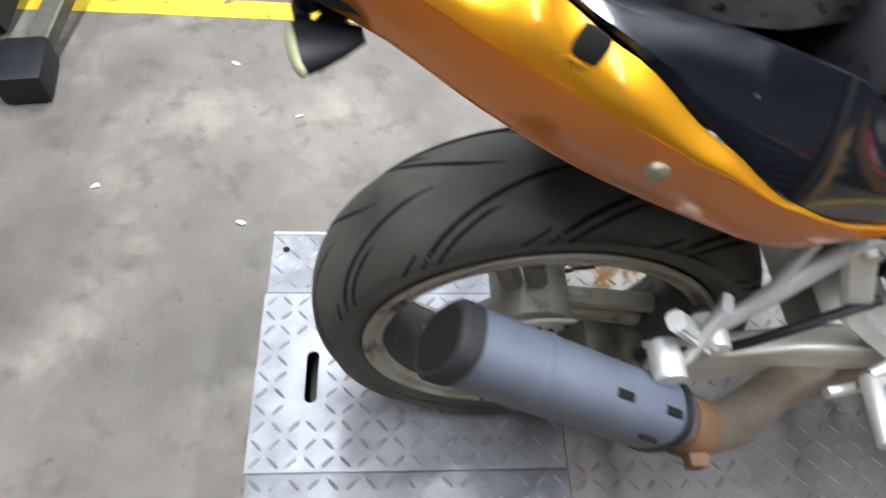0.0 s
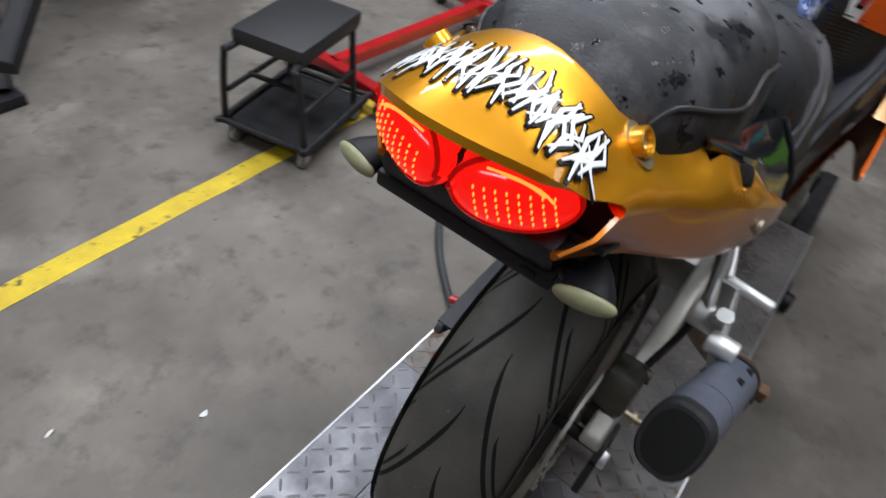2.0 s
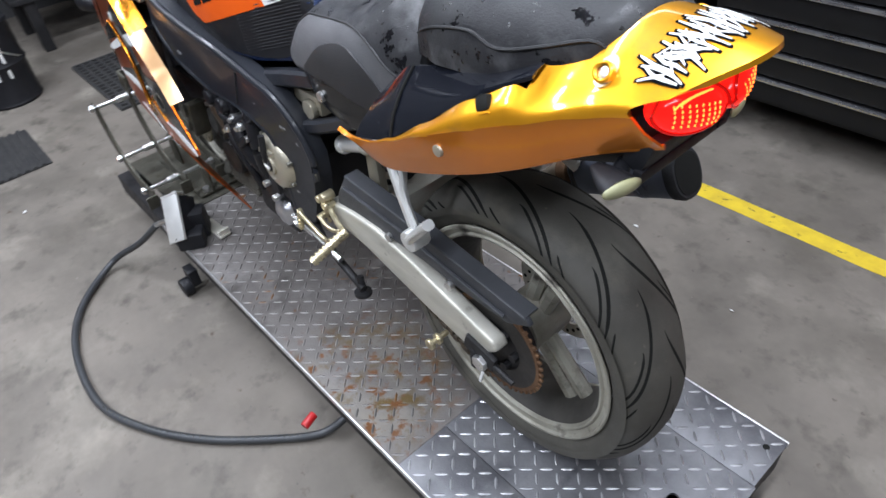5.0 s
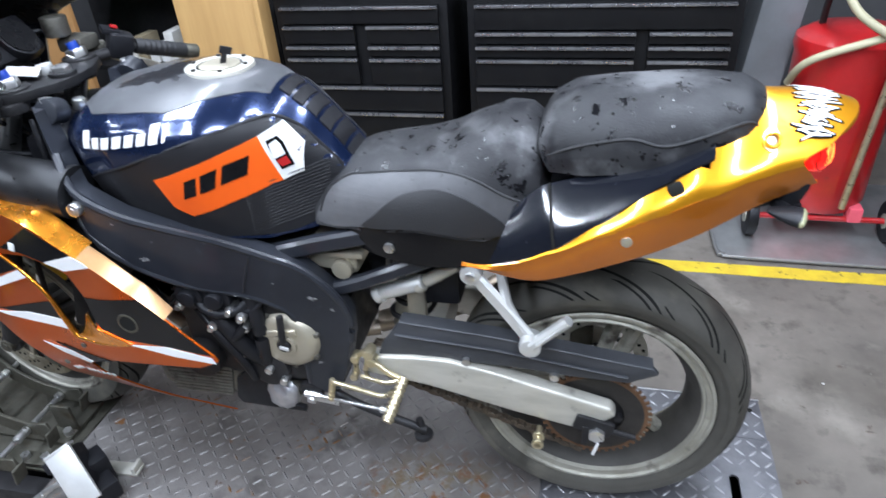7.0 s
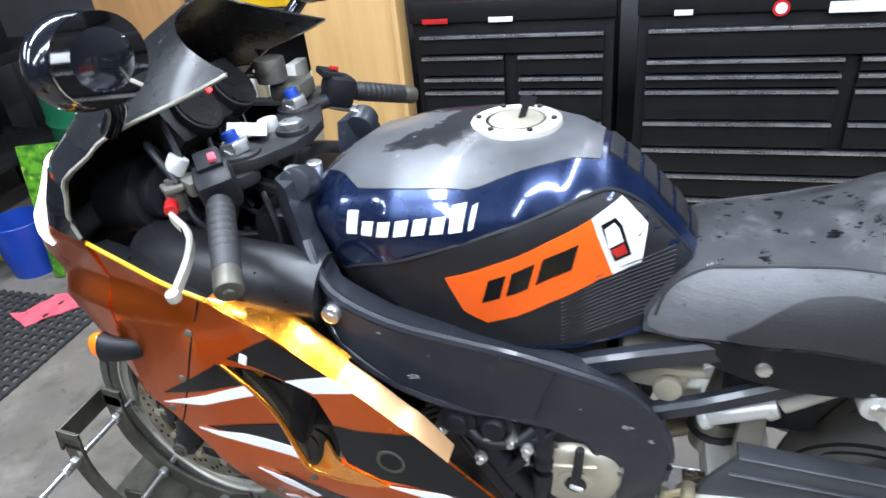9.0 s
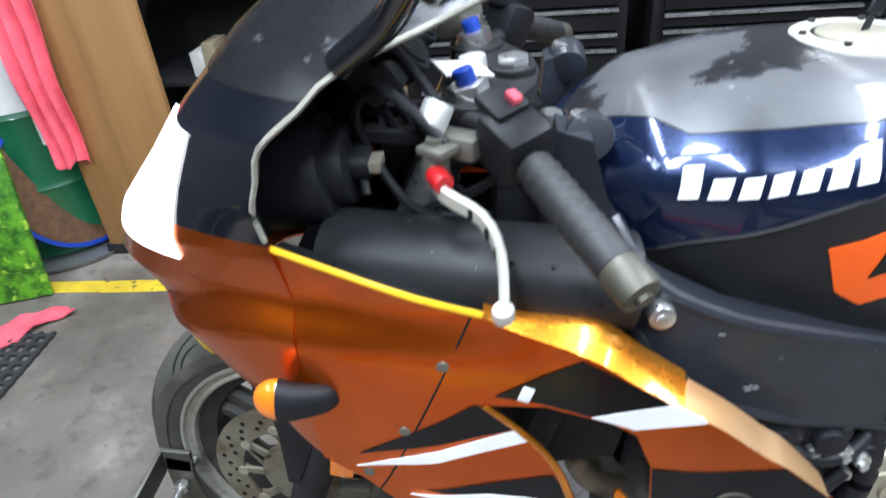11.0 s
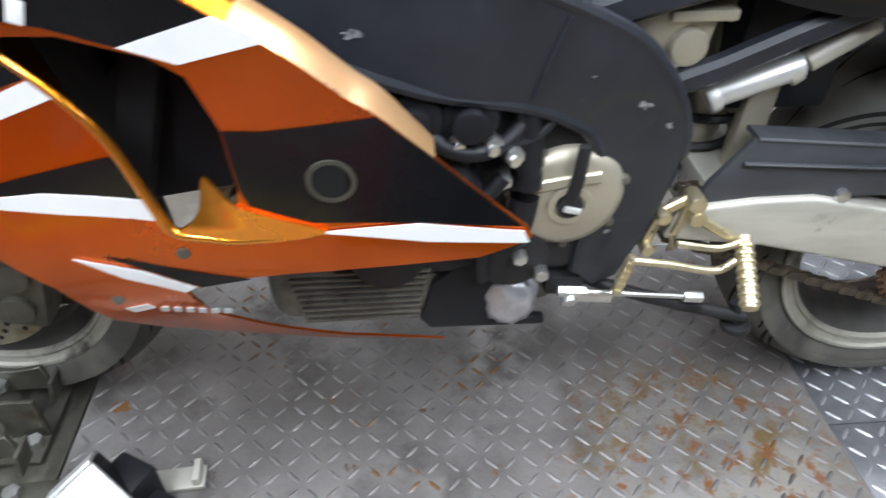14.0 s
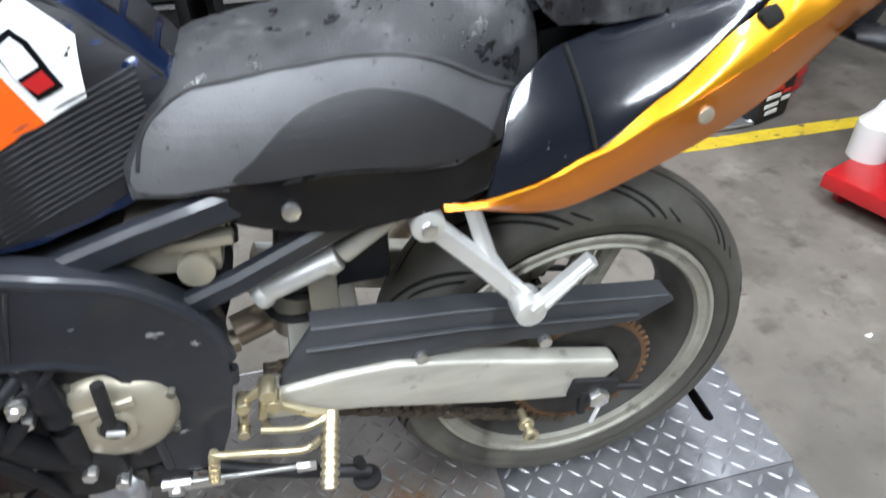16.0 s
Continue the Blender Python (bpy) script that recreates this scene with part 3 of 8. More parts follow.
for y in BANDS:
    b = part("curved_band", band(y, 166 if y > -0.2 else 178, 284), CHOCK, chock, "curved steel band")
    part("band_foot", bx((-1.318, y - 0.014, 0.268), (0.006, 0.036, 0.050), 0.002, (0, 12, 0)), CHOCK, b)
    if y > -0.2:
        part("band_tab", bx((-1.610, y, 0.543), (0.052, 0.008, 0.046), 0.002, (0, 8, 0)), CHOCK, b)
part("end_plate", bx((-1.635, (BANDS[0] + BANDS[1]) / 2, 0.540), (0.008, BANDS[0] - BANDS[1] + 0.008, 0.060), 0.002, (0, 12, 0)), CHOCK, chock, "flat steel plate joining two bands")
part("curved_band", band(0.130, 178, 284), CHOCK, chock)
for a in (181, 226, 266):
    r = 0.226
    x, z = -1.385 + r * math.cos(radians(a)), 0.495 + r * math.sin(radians(a))
    rod = part("threaded_rod", cyl((x, 0.140, z), (x, -0.300, z), 0.0065, seg=14), ZINC, chock, "bright threaded rod")
    for y in BANDS:
        part("nut", cyl((x, y - 0.018, z), (x, y - 0.005, z), 0.0125, seg=6, bev=0.001), ZINC, rod)
    part("coupling_sleeve", cyl((x, -0.212, z), (x, -0.178, z), 0.011, seg=16, bev=0.002), ZINC, rod)
part("chock_base", bx((-1.50, 0, H_TOP + 0.010), (0.34, 0.30, 0.008), 0.002), CHOCK, chock)
for px, py, hz in ((-1.36, -0.10, 0.09), (-1.60, -0.10, 0.11), (-1.36, 0.10, 0.09)):
    part("upright_bracket", bx((px, py, H_TOP + 0.005 + hz / 2), (0.06, 0.008, hz), 0.002), CHOCK, chock)
part("base_strap", bx((-1.335, -0.205, H_TOP + 0.012), (0.26, 0.040, 0.010), 0.002, (0, 0, 3)), CHOCK, chock)
for p in ((-1.345, -0.205), (-1.40, -0.21), (-1.345, -0.12), (-1.31, 0.05)):
    part("chock_bolt", cyl((*p, H_TOP + 0.012), (*p, H_TOP + 0.03), 0.012, seg=6), ZINC, chock)

# air pedal and hose
pedal = thing("foot_pedal", (-1.22, -0.29, H_TOP), "silver air foot pedal with a black valve body", "foot pedal")
# the tread slopes down from a raised end over the black valve block
pa, pu, pv = Vector((-1.179, -0.256, 0.349)), Vector((-0.045, -0.034, -0.024)), Vector((0.081, -0.047, -0.104))
pn = pu.cross(pv).normalized()
pn = pn if pn.z > 0 else -pn
pm = Matrix((pu.normalized(), pv.normalized(), pn)).transposed().to_4x4()
pm.translation = pa + pu * 0.5 + pv * 0.5
part("tread_plate", moved(bx((0, 0, -0.005), (pu.length + 0.004, pv.length, 0.010), 0.003), pm), ALU_WHITE, pedal, "bright metal pedal plate")
part("plate_flange", moved(bx((0, -pv.length / 2 - 0.003, -0.014), (pu.length + 0.004, 0.006, 0.030), 0.002), pm), ALU_WHITE, pedal)
part("valve_body", join(moved(bx((-0.002, -0.012, -0.045), (0.050, 0.105, 0.058), 0.006), pm), moved(bx((0.010, -0.052, -0.030), (0.075, 0.030, 0.050), 0.006), pm), bx((-1.150, -0.262, 0.216), (0.105, 0.080, 0.052), 0.008, (0, 0, -30)), bx((-1.165, -0.225, 0.235), (0.060, 0.050, 0.09), 0.008, (0, 0, -30))), PLASTIC, pedal, "black plastic valve block")
part("base_bar", join(bx((-1.140, -0.192, 0.197), (0.115, 0.036, 0.008), 0.002, (0, 0, 4)), bx((-1.093, -0.187, 0.206), (0.010, 0.036, 0.022), 0.002, (0, 0, 4))), ALU, pedal, "flat steel base bar")
part("air_fitting", join(cyl((-1.20, -0.290, 0.262), (-1.245, -0.318, 0.238), 0.007, seg=14, bev=0.002), cyl((-1.245, -0.318, 0.238), (-1.262, -0.328, 0.226), 0.009, seg=6)), ZINC, pedal)
hose_pts = [(-1.26, -0.327, 0.227), (-1.36, -0.38, 0.13), (-1.48, -0.47, 0.03), (-1.36, -0.62, 0.014), (-1.18, -0.70, 0.014), (-0.94, -0.72, 0.014), (-0.77, -0.665, 0.014), (-0.61, -0.56, 0.014), (-0.48, -0.43, 0.014), (-0.40, -0.33, 0.02), (-0.38, -0.25, 0.05)]
air = single("air_hose", tube(hose_pts, lambda u: 0.0105, 10, 10), HOSE, "grey-black air hose looped on the floor beside the lift", "hose")
spring_pts = []
for k in range(130):
    u = 0.52 + 0.34 * k / 130
    line = smooth_line(hose_pts, 10)
    p = line[min(int(u * (len(line) - 1)), len(line) - 2)].lerp(line[min(int(u * (len(line) - 1)) + 1, len(line) - 1)], (u * (len(line) - 1)) % 1)
    spring_pts.append((p.x + 0.012 * math.cos(k * 1.6) * 0.6, p.y + 0.012 * math.cos(k * 1.6) * 0.7, p.z + 0.012 * math.sin(k * 1.6) + 0.001))
part("spring_guard", tube(spring_pts, 0.0016, 5, 1), CHOCK, air)


# ---- tool cabinets ----
def tool_cabinet(x0, x1, rows, split, label, d=0.55, y=1.60, top=1.02):
    """rows: drawer top edges from the top down; split: (row index, column edges) where drawers stand side by side."""
    cx, w = (x0 + x1) / 2, x1 - x0
    c = thing("tool_cabinet", (cx, y + d / 2, 0), label, "tool cabinet", "tool cabinets along the wall")
    part("body", bx((cx, y + d / 2 + 0.01, (0.15 + top) / 2), (w, d, top - 0.15), 0.006), CABINET, c)
    part("top_tray", join(bx((cx, y + 0.005, top - 0.035), (w + 0.01, 0.03, 0.075), 0.006)), CABINET, c)
    edges = rows + [0.165]
    for k in range(len(rows)):
        z1, z0 = rows[k], edges[k + 1] + 0.008
        cols = [(x0 + 0.035, x1 - 0.035)]
        if k in split:
            xs = split[k]
            cols = [(x0 + 0.035, xs[0]), (xs[1], x1 - 0.035)]
        for a, b in cols:
            dr = part("drawer", bx(((a + b) / 2, y - 0.004, (z0 + z1) / 2), (b - a, 0.022, z1 - z0), 0.003), CABINET, c)
            part("drawer_pull", join(bx(((a + b) / 2, y - 0.021, z1 - 0.006), (b - a, 0.014, 0.007), 0.003), bx(((a + b) / 2, y - 0.026, z1 - 0.009), (b - a, 0.004, 0.009), 0.0015)), TRIM, dr, "bright full-width drawer pull")
    for px in (x0 + 0.065, x1 - 0.09):
        for py in (y + 0.035, y + d - 0.06):
            cs = part("caster", cyl((px - 0.018, py, 0.062), (px + 0.018, py, 0.062), 0.062, seg=24, bev=0.006), PLASTIC, c)
            part("caster_fork", join(bx((px - 0.024, py, 0.10), (0.005, 0.05, 0.10), 0.001), bx((px + 0.024, py, 0.10), (0.005, 0.05, 0.10), 0.001), bx((px, py, 0.146), (0.07, 0.08, 0.008), 0.002)), ZINC, cs)
            part("hub", cyl((px - 0.021, py, 0.062), (px + 0.021, py, 0.062), 0.020, seg=16), ZINC, cs)
    return c


cab_a = tool_cabinet(-1.40, -0.645, [0.905, 0.825, 0.742, 0.690, 0.568, 0.448, 0.32], {1: (-1.045, -0.99), 2: (-1.045, -0.99), 3: (-1.045, -0.99)}, "black steel roller tool cabinet with bright drawer pulls")
cab_b = tool_cabinet(-0.565, 0.475, [0.905, 0.797, 0.742, 0.688, 0.570, 0.465, 0.36, 0.26], {1: (0.095, 0.145), 2: (0.095, 0.145), 3: (0.095, 0.145), 4: (0.095, 0.145)}, "wide black steel roller tool cabinet with bright drawer pulls")
for x, z, w, h, m in ((-1.30, 0.955, 0.10, 0.018, RED_PLASTIC), (-1.05, 0.955, 0.09, 0.018, PAPER), (0.10, 0.955, 0.16, 0.035, PAPER), (-0.42, 0.955, 0.06, 0.018, PAPER)):
    single("sticker", bx((x, 1.5865, z), (w, 0.003, h), 0.0005), m, "small faded sticker on a tool cabinet", "sticker", "cabinet stickers")
ring = single("round_sticker", join(cyl((-0.12, 1.5865, 0.958), (-0.12, 1.5895, 0.958), 0.026, seg=28)), RED_PLASTIC, "round red and white sticker on a tool cabinet", "sticker", "cabinet stickers")
part("sticker_centre", cyl((-0.12, 1.5850, 0.958), (-0.12, 1.5880, 0.958), 0.018, seg=24), PAPER, ring)
for x0, x1, m, hh in ((-1.32, -1.18, RED_PLASTIC, 0.05), (-1.10, -0.98, CORK, 0.06), (-0.90, -0.70, PLASTIC, 0.05), (-0.45, -0.30, PLASTIC_GREY, 0.06), (0.0, 0.30, PLASTIC, 0.07)):
    single("tool_case", bx(((x0 + x1) / 2, 1.85, 1.022 + hh / 2), (x1 - x0, 0.22, hh), 0.01), m, "closed tool case on top of a tool cabinet", "tool case", "tool cases")

# shelf unit with wooden ends
shelf = thing("shelf_unit", (-2.15, 1.75, 0), "wooden-sided shelf unit with stacked cartons", "shelf")
part("end_panel", bx((-1.625, 1.53, 0.70), (0.37, 0.022, 1.40), 0.003, (0, 0, 3)), WOOD, shelf, "tan plywood panel")
part("panel_edge", bx((-1.430, 1.56, 0.70), (0.022, 0.10, 1.40), 0.003), WOOD, shelf)
part("end_panel", bx((-2.46, 1.43, 0.72), (0.43, 0.024, 1.36), 0.003, (0, 0, -3)), WOOD_BROWN, shelf, "brown board")
part("base", bx((-2.46, 1.55, 0.022), (0.46, 0.26, 0.044), 0.004), STEEL_DARK, shelf)
part("back_board", bx((-2.15, 2.05, 0.70), (1.05, 0.02, 1.40), 0.003), STEEL_DARK, shelf)
for z in (0.30, 0.62, 1.0):
    part("shelf_board", bx((-2.05, 1.84, z), (0.80, 0.40, 0.022), 0.003), STEEL_DARK, shelf)
rg = random.Random(3)
for k in range(9):
    x = -2.22 + 0.055 * k
    hgt = rg.uniform(0.07, 0.16)
    single("carton", bx((x, 1.74 + rg.uniform(-0.02, 0.02), 0.6315 + hgt / 2), (0.048, 0.12, hgt), 0.003, (0, 0, rg.uniform(-4, 4))), (CARD, CORK, CARD, PAPER)[k % 4], "small upright carton on the shelf", "carton", "cartons on the shelf")
single("green_yellow_case", bx((-2.10, 1.78, 1.06), (0.32, 0.18, 0.095), 0.012), YELLOW, "yellow-green case on the top shelf", "case")
single("clutter_box", bx((-2.05, 1.76, 0.40), (0.40, 0.20, 0.17), 0.006), CORK, "dull brown box on the low shelf", "box")


def drum(name, place, r, h, m, label, group="", ribs=(0.33, 0.66)):
    c = thing(name, place, label, "drum", group)
    prof = [(0.0, 0.001), (0.0, r), (0.012, r + 0.005), (0.024, r)]
    for q in ribs:
        prof += [(h * q - 0.02, r), (h * q, r + 0.009), (h * q + 0.02, r)]
    prof += [(h - 0.024, r), (h - 0.012, r + 0.006), (h, r), (h - 0.006, r - 0.01), (h - 0.012, r - 0.03), (h - 0.012, 0.001)]
    part("shell", lathe(prof, (0, 0, 0), 56, axis="z"), m, c, world=False)
    return c


gd = drum("green_drum", (-2.99, 1.66, 0.015), 0.285, 0.88, GREEN, "green steel drum with white paper labels")
for a, z, w, h in ((-62, 0.60, 0.15, 0.22), (-38, 0.46, 0.09, 0.11), (-80, 0.36, 0.08, 0.035)):
    t = radians(a)
    lab = []
    for k in range(7):
        b = t + (k / 6 - 0.5) * w / 0.286
        lab.append((b, 0.288))
    bm = bmesh.new()
    va = [(bm.verts.new((q * math.cos(b), q * math.sin(b), z)), bm.verts.new((q * math.cos(b), q * math.sin(b), z + h))) for b, q in lab]
    for p, q in zip(va, va[1:]):
        bm.faces.new((p[0], q[0], q[1], p[1]))
    part("paper_label", bm, PAPER, gd, world=False)
single("floor_tray", lathe([(0.0, 0.001), (0.0, 0.33), (0.02, 0.345), (0.024, 0.35), (0.018, 0.34), (0.006, 0.33), (0.006, 0.001)], (-2.95, 1.60, 0.003), 56, axis="z"), TRAY, "shallow round metal tray under the green drum", "tray")
single("leaning_lid", moved(lathe([(-0.010, 0.001), (-0.010, 0.27), (0.012, 0.285), (0.016, 0.275), (0.0, 0.262), (0.0, 0.001)], (0, 0, 0), 48, axis="z"), pose(-2.79, 1.53, 0.31, 78, 0, 62)), [RUST], "rusty-red drum lid with blue rim leaning on the drum", "drum lid")
part("lid_rim", moved(lathe([(-0.012, 0.272), (-0.012, 0.290), (0.018, 0.290), (0.018, 0.272)], (0, 0, 0), 48, axis="z"), pose(-2.79, 1.53, 0.31, 78, 0, 62)), BLUE_LID, bpy.data.objects["leaning_lid"], "blue rim")


def cloth(name, place, w, h, turn, label, drop=0.0):
    bm = bmesh.new()
    nx, nz = 16, 22
    grid = []
    for i in range(nx + 1):
        row = []
        for j in range(nz + 1):
            u, v = i / nx - 0.5, j / nz
            row.append(bm.verts.new((u * w * (0.75 + 0.25 * v), 0.018 * math.sin(u * 19 + v * 2) + 0.01 * math.sin(v * 9), v * h + 0.02 * math.sin(u * 7) * (1 - v))))
        grid.append(row)
    for i in range(nx):
        for j in range(nz):
            bm.faces.new((grid[i][j], grid[i + 1][j], grid[i + 1][j + 1], grid[i][j + 1]))
    ex = bmesh.ops.extrude_face_region(bm, geom=bm.faces[:])
    bmesh.ops.translate(bm, vec=(0, 0.006, 0), verts=[v for v in ex["geom"] if isinstance(v, bmesh.types.BMVert)])
    bmesh.ops.recalc_face_normals(bm, faces=bm.faces)
    return single(name, moved(bm, pose(*place, 0, 0, turn)), PINK, label, "cloth", "pink cloths")


cloth("hanging_cloth", (-2.66, 1.385, 0.42), 0.17, 0.62, 8, "bright pink shop cloth hanging on the board")
pts = [(-2.60, 1.02), (-2.66, 1.06), (-2.78, 1.00), (-2.90, 0.90), (-3.00, 0.75), (-2.88, 0.70), (-2.78, 0.80), (-2.68, 0.97)]
single("dropped_cloth", skin(pts, lambda x, y: 0.022 + 0.008 * math.sin(x * 60) + 0.006 * math.sin(y * 70), 0.006, 1, 0, 0.03, "xy"), PINK, "crumpled pink cloth on the floor", "cloth", "pink cloths")
single("leaf_print_board", bx((-2.93, 1.16, 0.30), (0.30, 0.02, 0.60), 0.004, (-12, 0, 18)), LEAF, "board with a green leaf print leaning by the drum", "board")


def rubber_mat(x0, x1, y0, y1, label, ridged):
    m = thing("rubber_mat", ((x0 + x1) / 2, (y0 + y1) / 2, 0.0), label, "mat", "rubber mats")
    g = 0.045
    bars = []
    if ridged:
        part("base_sheet", bx(((x0 + x1) / 2, (y0 + y1) / 2, 0.004), (x1 - x0, y1 - y0, 0.006), 0.001), MAT, m)
        y = y0 + 0.01
        while y < y1:
            bars.append(bx(((x0 + x1) / 2, y, 0.010), (x1 - x0, 0.016, 0.008), 0.0))
            y += 0.034
    else:
        x = x0
        while x <= x1:
            bars.append(bx((x, (y0 + y1) / 2, 0.007), (0.016, y1 - y0, 0.012), 0.0))
            x += g
        y = y0
        while y <= y1:
            bars.append(bx(((x0 + x1) / 2, y, 0.0065), (x1 - x0, 0.016, 0.012), 0.0))
            y += g
    tagged(part("ribs", join(*bars), MAT, m), kind="stuff")


rubber_mat(-2.82, -2.40, -1.60, -0.40, "black ribbed rubber floor mat", True)
rubber_mat(-3.35, -2.62, 0.00, 0.92, "black perforated rubber floor mat", False)
bucket = single("white_bucket", lathe([(0.0, 0.001), (0.0, 0.115), (0.33, 0.145), (0.34, 0.155), (0.345, 0.150), (0.33, 0.138), (0.01, 0.110), (0.01, 0.001)], (-3.40, 0.82, 0.0), 40, axis="z"), BUCKET, "white plastic bucket with a paper label", "bucket")
single("blue_bucket", lathe([(0.0, 0.001), (0.0, 0.10), (0.26, 0.13), (0.265, 0.125), (0.01, 0.095), (0.01, 0.001)], (-3.22, 1.12, 0.0), 36, axis="z"), BLUE_LID, "small blue plastic bucket on the floor", "bucket")
for k, (x, y, r, h) in enumerate(((-3.28, -1.10, 0.17, 0.42), (-3.22, -0.72, 0.13, 0.36), (-3.25, -0.34, 0.14, 0.40))):
    bk = drum("black_pail", (x, y, 0.0), r, h, PLASTIC, "black plastic pail with a wire handle", "black pails", (0.5,))
    part("handle", tube([(r * math.cos(a), r * math.sin(a), h * 0.72 - 0.10 * math.sin(a * 1.0 - 0.1)) for a in [radians(-70 + 14 * q) for q in range(11)]], 0.004, 6, 2), ZINC, bk, world=False)
part("paper_label", bx((0.136, 0, 0.22), (0.004, 0.07, 0.16), 0.001), PAPER, bk, world=False)
wb = thing("work_bench", (-3.95, 1.2, 0), "dark loaded bench against the end wall", "bench")
part("worktop", bx((-3.95, 1.0, 0.80), (0.55, 2.4, 0.05), 0.006), STEEL_DARK, wb)
for y in (0.0, 2.0):
    part("leg", bx((-3.75, y, 0.39), (0.06, 0.06, 0.775), 0.004), STEEL_DARK, wb)
    part("leg", bx((-4.15, y, 0.39), (0.06, 0.06, 0.775), 0.004), STEEL_DARK, wb)
part("low_shelf", bx((-3.95, 1.0, 0.30), (0.50, 2.2, 0.03), 0.004), STEEL_DARK, wb)
for k, (y, w, h, m) in enumerate(((0.45, 0.22, 0.16, STICKER), (0.75, 0.20, 0.22, TEAL), (1.05, 0.24, 0.14, WOOD), (1.45, 0.28, 0.25, CARD), (1.8, 0.2, 0.2, PLASTIC))):
    single("parts_box", bx((-3.85, y, 0.8255 + h / 2), (0.26, w, h), 0.01), m, ("orange parts box on the bench", "teal parts box on the bench", "wooden crate on the bench", "white carton on the bench", "black case on the bench")[k], "box", "boxes on the bench")

# red pressure tank on wheels, standing in a tray
tray = single("drip_tray", plate([(0.47, 1.33), (0.50, 1.285), (0.56, 1.262), (1.30, 1.262), (1.36, 1.29), (1.38, 1.34), (1.38, 1.95), (0.47, 1.95)], 0.002, 0.012, 0.003), TRAY, "galvanised drip tray with a rolled edge on the floor", "tray")
tray.data.transform(Matrix(((1, 0, 0, 0), (0, 0, 1, 0), (0, 1, 0, 0), (0, 0, 0, 1))))
tray.data.flip_normals()
part("rolled_edge", tube([(0.47, 1.95, 0.014), (0.47, 1.33, 0.014), (0.50, 1.285, 0.014), (0.56, 1.262, 0.014), (1.30, 1.262, 0.014), (1.36, 1.29, 0.014), (1.38, 1.34, 0.014), (1.38, 1.95, 0.014)], 0.007, 8, 3), TRAY, tray)
pt = thing("pressure_tank", (0.86, 1.62, 0.013), "red wheeled pressure tank with a tan hose, dented and scuffed", "tank")
part("shell", lathe([(0.10, 0.001), (0.095, 0.12), (0.11, 0.175), (0.14, 0.185), (0.70, 0.185), (0.73, 0.195), (0.76, 0.19), (0.79, 0.14), (0.80, 0.05), (0.80, 0.001)], (0, 0, 0), 48, axis="z"), RED_PLASTIC, pt, world=False)
part("axle", cyl((-0.24, -0.16, 0.085), (0.24, -0.16, 0.085), 0.012, seg=12), RED_PLASTIC, pt, world=False)
for bxx in (-0.12, 0.12):
    part("bracket", bx((bxx, -0.15, 0.11), (0.05, 0.06, 0.06), 0.006), PINK, pt, world=False)
for s in (-1, 1):
    w = part("wheel", cyl((s * 0.235, -0.16, 0.085), (s * 0.275, -0.16, 0.085), 0.083, seg=28, bev=0.01), PLASTIC, pt, world=False)
    part("hub", cyl((s * 0.23, -0.16, 0.085), (s * 0.28, -0.16, 0.085), 0.03, seg=18), RIM, w, world=False)
part("standpipe", cyl((0.05, -0.21, 0.16), (0.085, -0.205, 0.72), 0.013, seg=12), BRASS, pt, world=False)
part("hose", tube([(0.09, -0.21, 0.72), (0.06, -0.25, 0.80), (-0.08, -0.20, 0.90), (-0.13, -0.10, 1.05), (0.0, 0.05, 1.15), (0.22, 0.0, 1.02), (0.25, -0.12, 0.86), (0.05, -0.22, 0.82), (-0.17, -0.17, 0.72), (-0.2, -0.05, 0.60)], 0.014, 10, 8), HOSE_TAN, pt, "tan rubber hose", world=False)
part("handle", tube([(-0.10, 0.05, 0.78), (-0.11, -0.02, 0.92), (-0.05, -0.04, 0.98), (0.12, -0.04, 1.0), (0.16, 0.0, 0.92), (0.15, 0.05, 0.78)], 0.012, 10, 5), STEEL_DARK, pt, world=False)
part("label_plate", bx((0.115, -0.165, 0.60), (0.08, 0.004, 0.09), 0.001, (0, 0, 33)), CORK, pt, world=False)
single("grey_post", bx((0.60, 1.86, 0.55), (0.16, 0.26, 1.10), 0.01, (0, 6, 0)), GREY_PAINT, "grey enamelled machine column beside the tool cabinet", "machine")
rt = drum("red_drum", (1.62, 1.72, 0.0), 0.25, 0.75, RED_PLASTIC, "dented red steel drum by the wall", "", (0.1, 0.5))
# battery-like oil jug
jug = thing("oil_jug", (1.455, 1.345, 0.0), "black oil jug with yellow and red labels on the floor", "jug", turn=18)
part("body", bx((0, 0, 0.14), (0.19, 0.11, 0.28), 0.02), PLASTIC, jug, world=False)
part("grip", join(bx((0, 0, 0.335), (0.17, 0.07, 0.03), 0.012), bx((-0.075, 0, 0.305), (0.03, 0.07, 0.07), 0.008), bx((0.075, 0, 0.305), (0.03, 0.07, 0.07), 0.008)), PLASTIC_GREY, jug, world=False)
part("yellow_label", bx((0, -0.0565, 0.215), (0.12, 0.004, 0.035), 0.001), YELLOW, jug, world=False)
for k, (dx, dz, w, m) in enumerate(((-0.02, 0.170, 0.09, PAPER), (-0.03, 0.140, 0.10, RED_PLASTIC), (-0.03, 0.112, 0.08, PAPER), (0.045, 0.120, 0.05, RED_PLASTIC), (0.05, 0.09, 0.05, PAPER), (-0.03, 0.075, 0.08, PAPER), (-0.02, 0.045, 0.07, PAPER))):
    part("label_bar", bx((dx, -0.0565, dz), (w, 0.004, 0.016), 0.0005), m, jug, world=False)
dolly = thing("drum_dolly", (1.62, 0.62, 0), "red wheeled dolly carrying a black drum", "dolly")
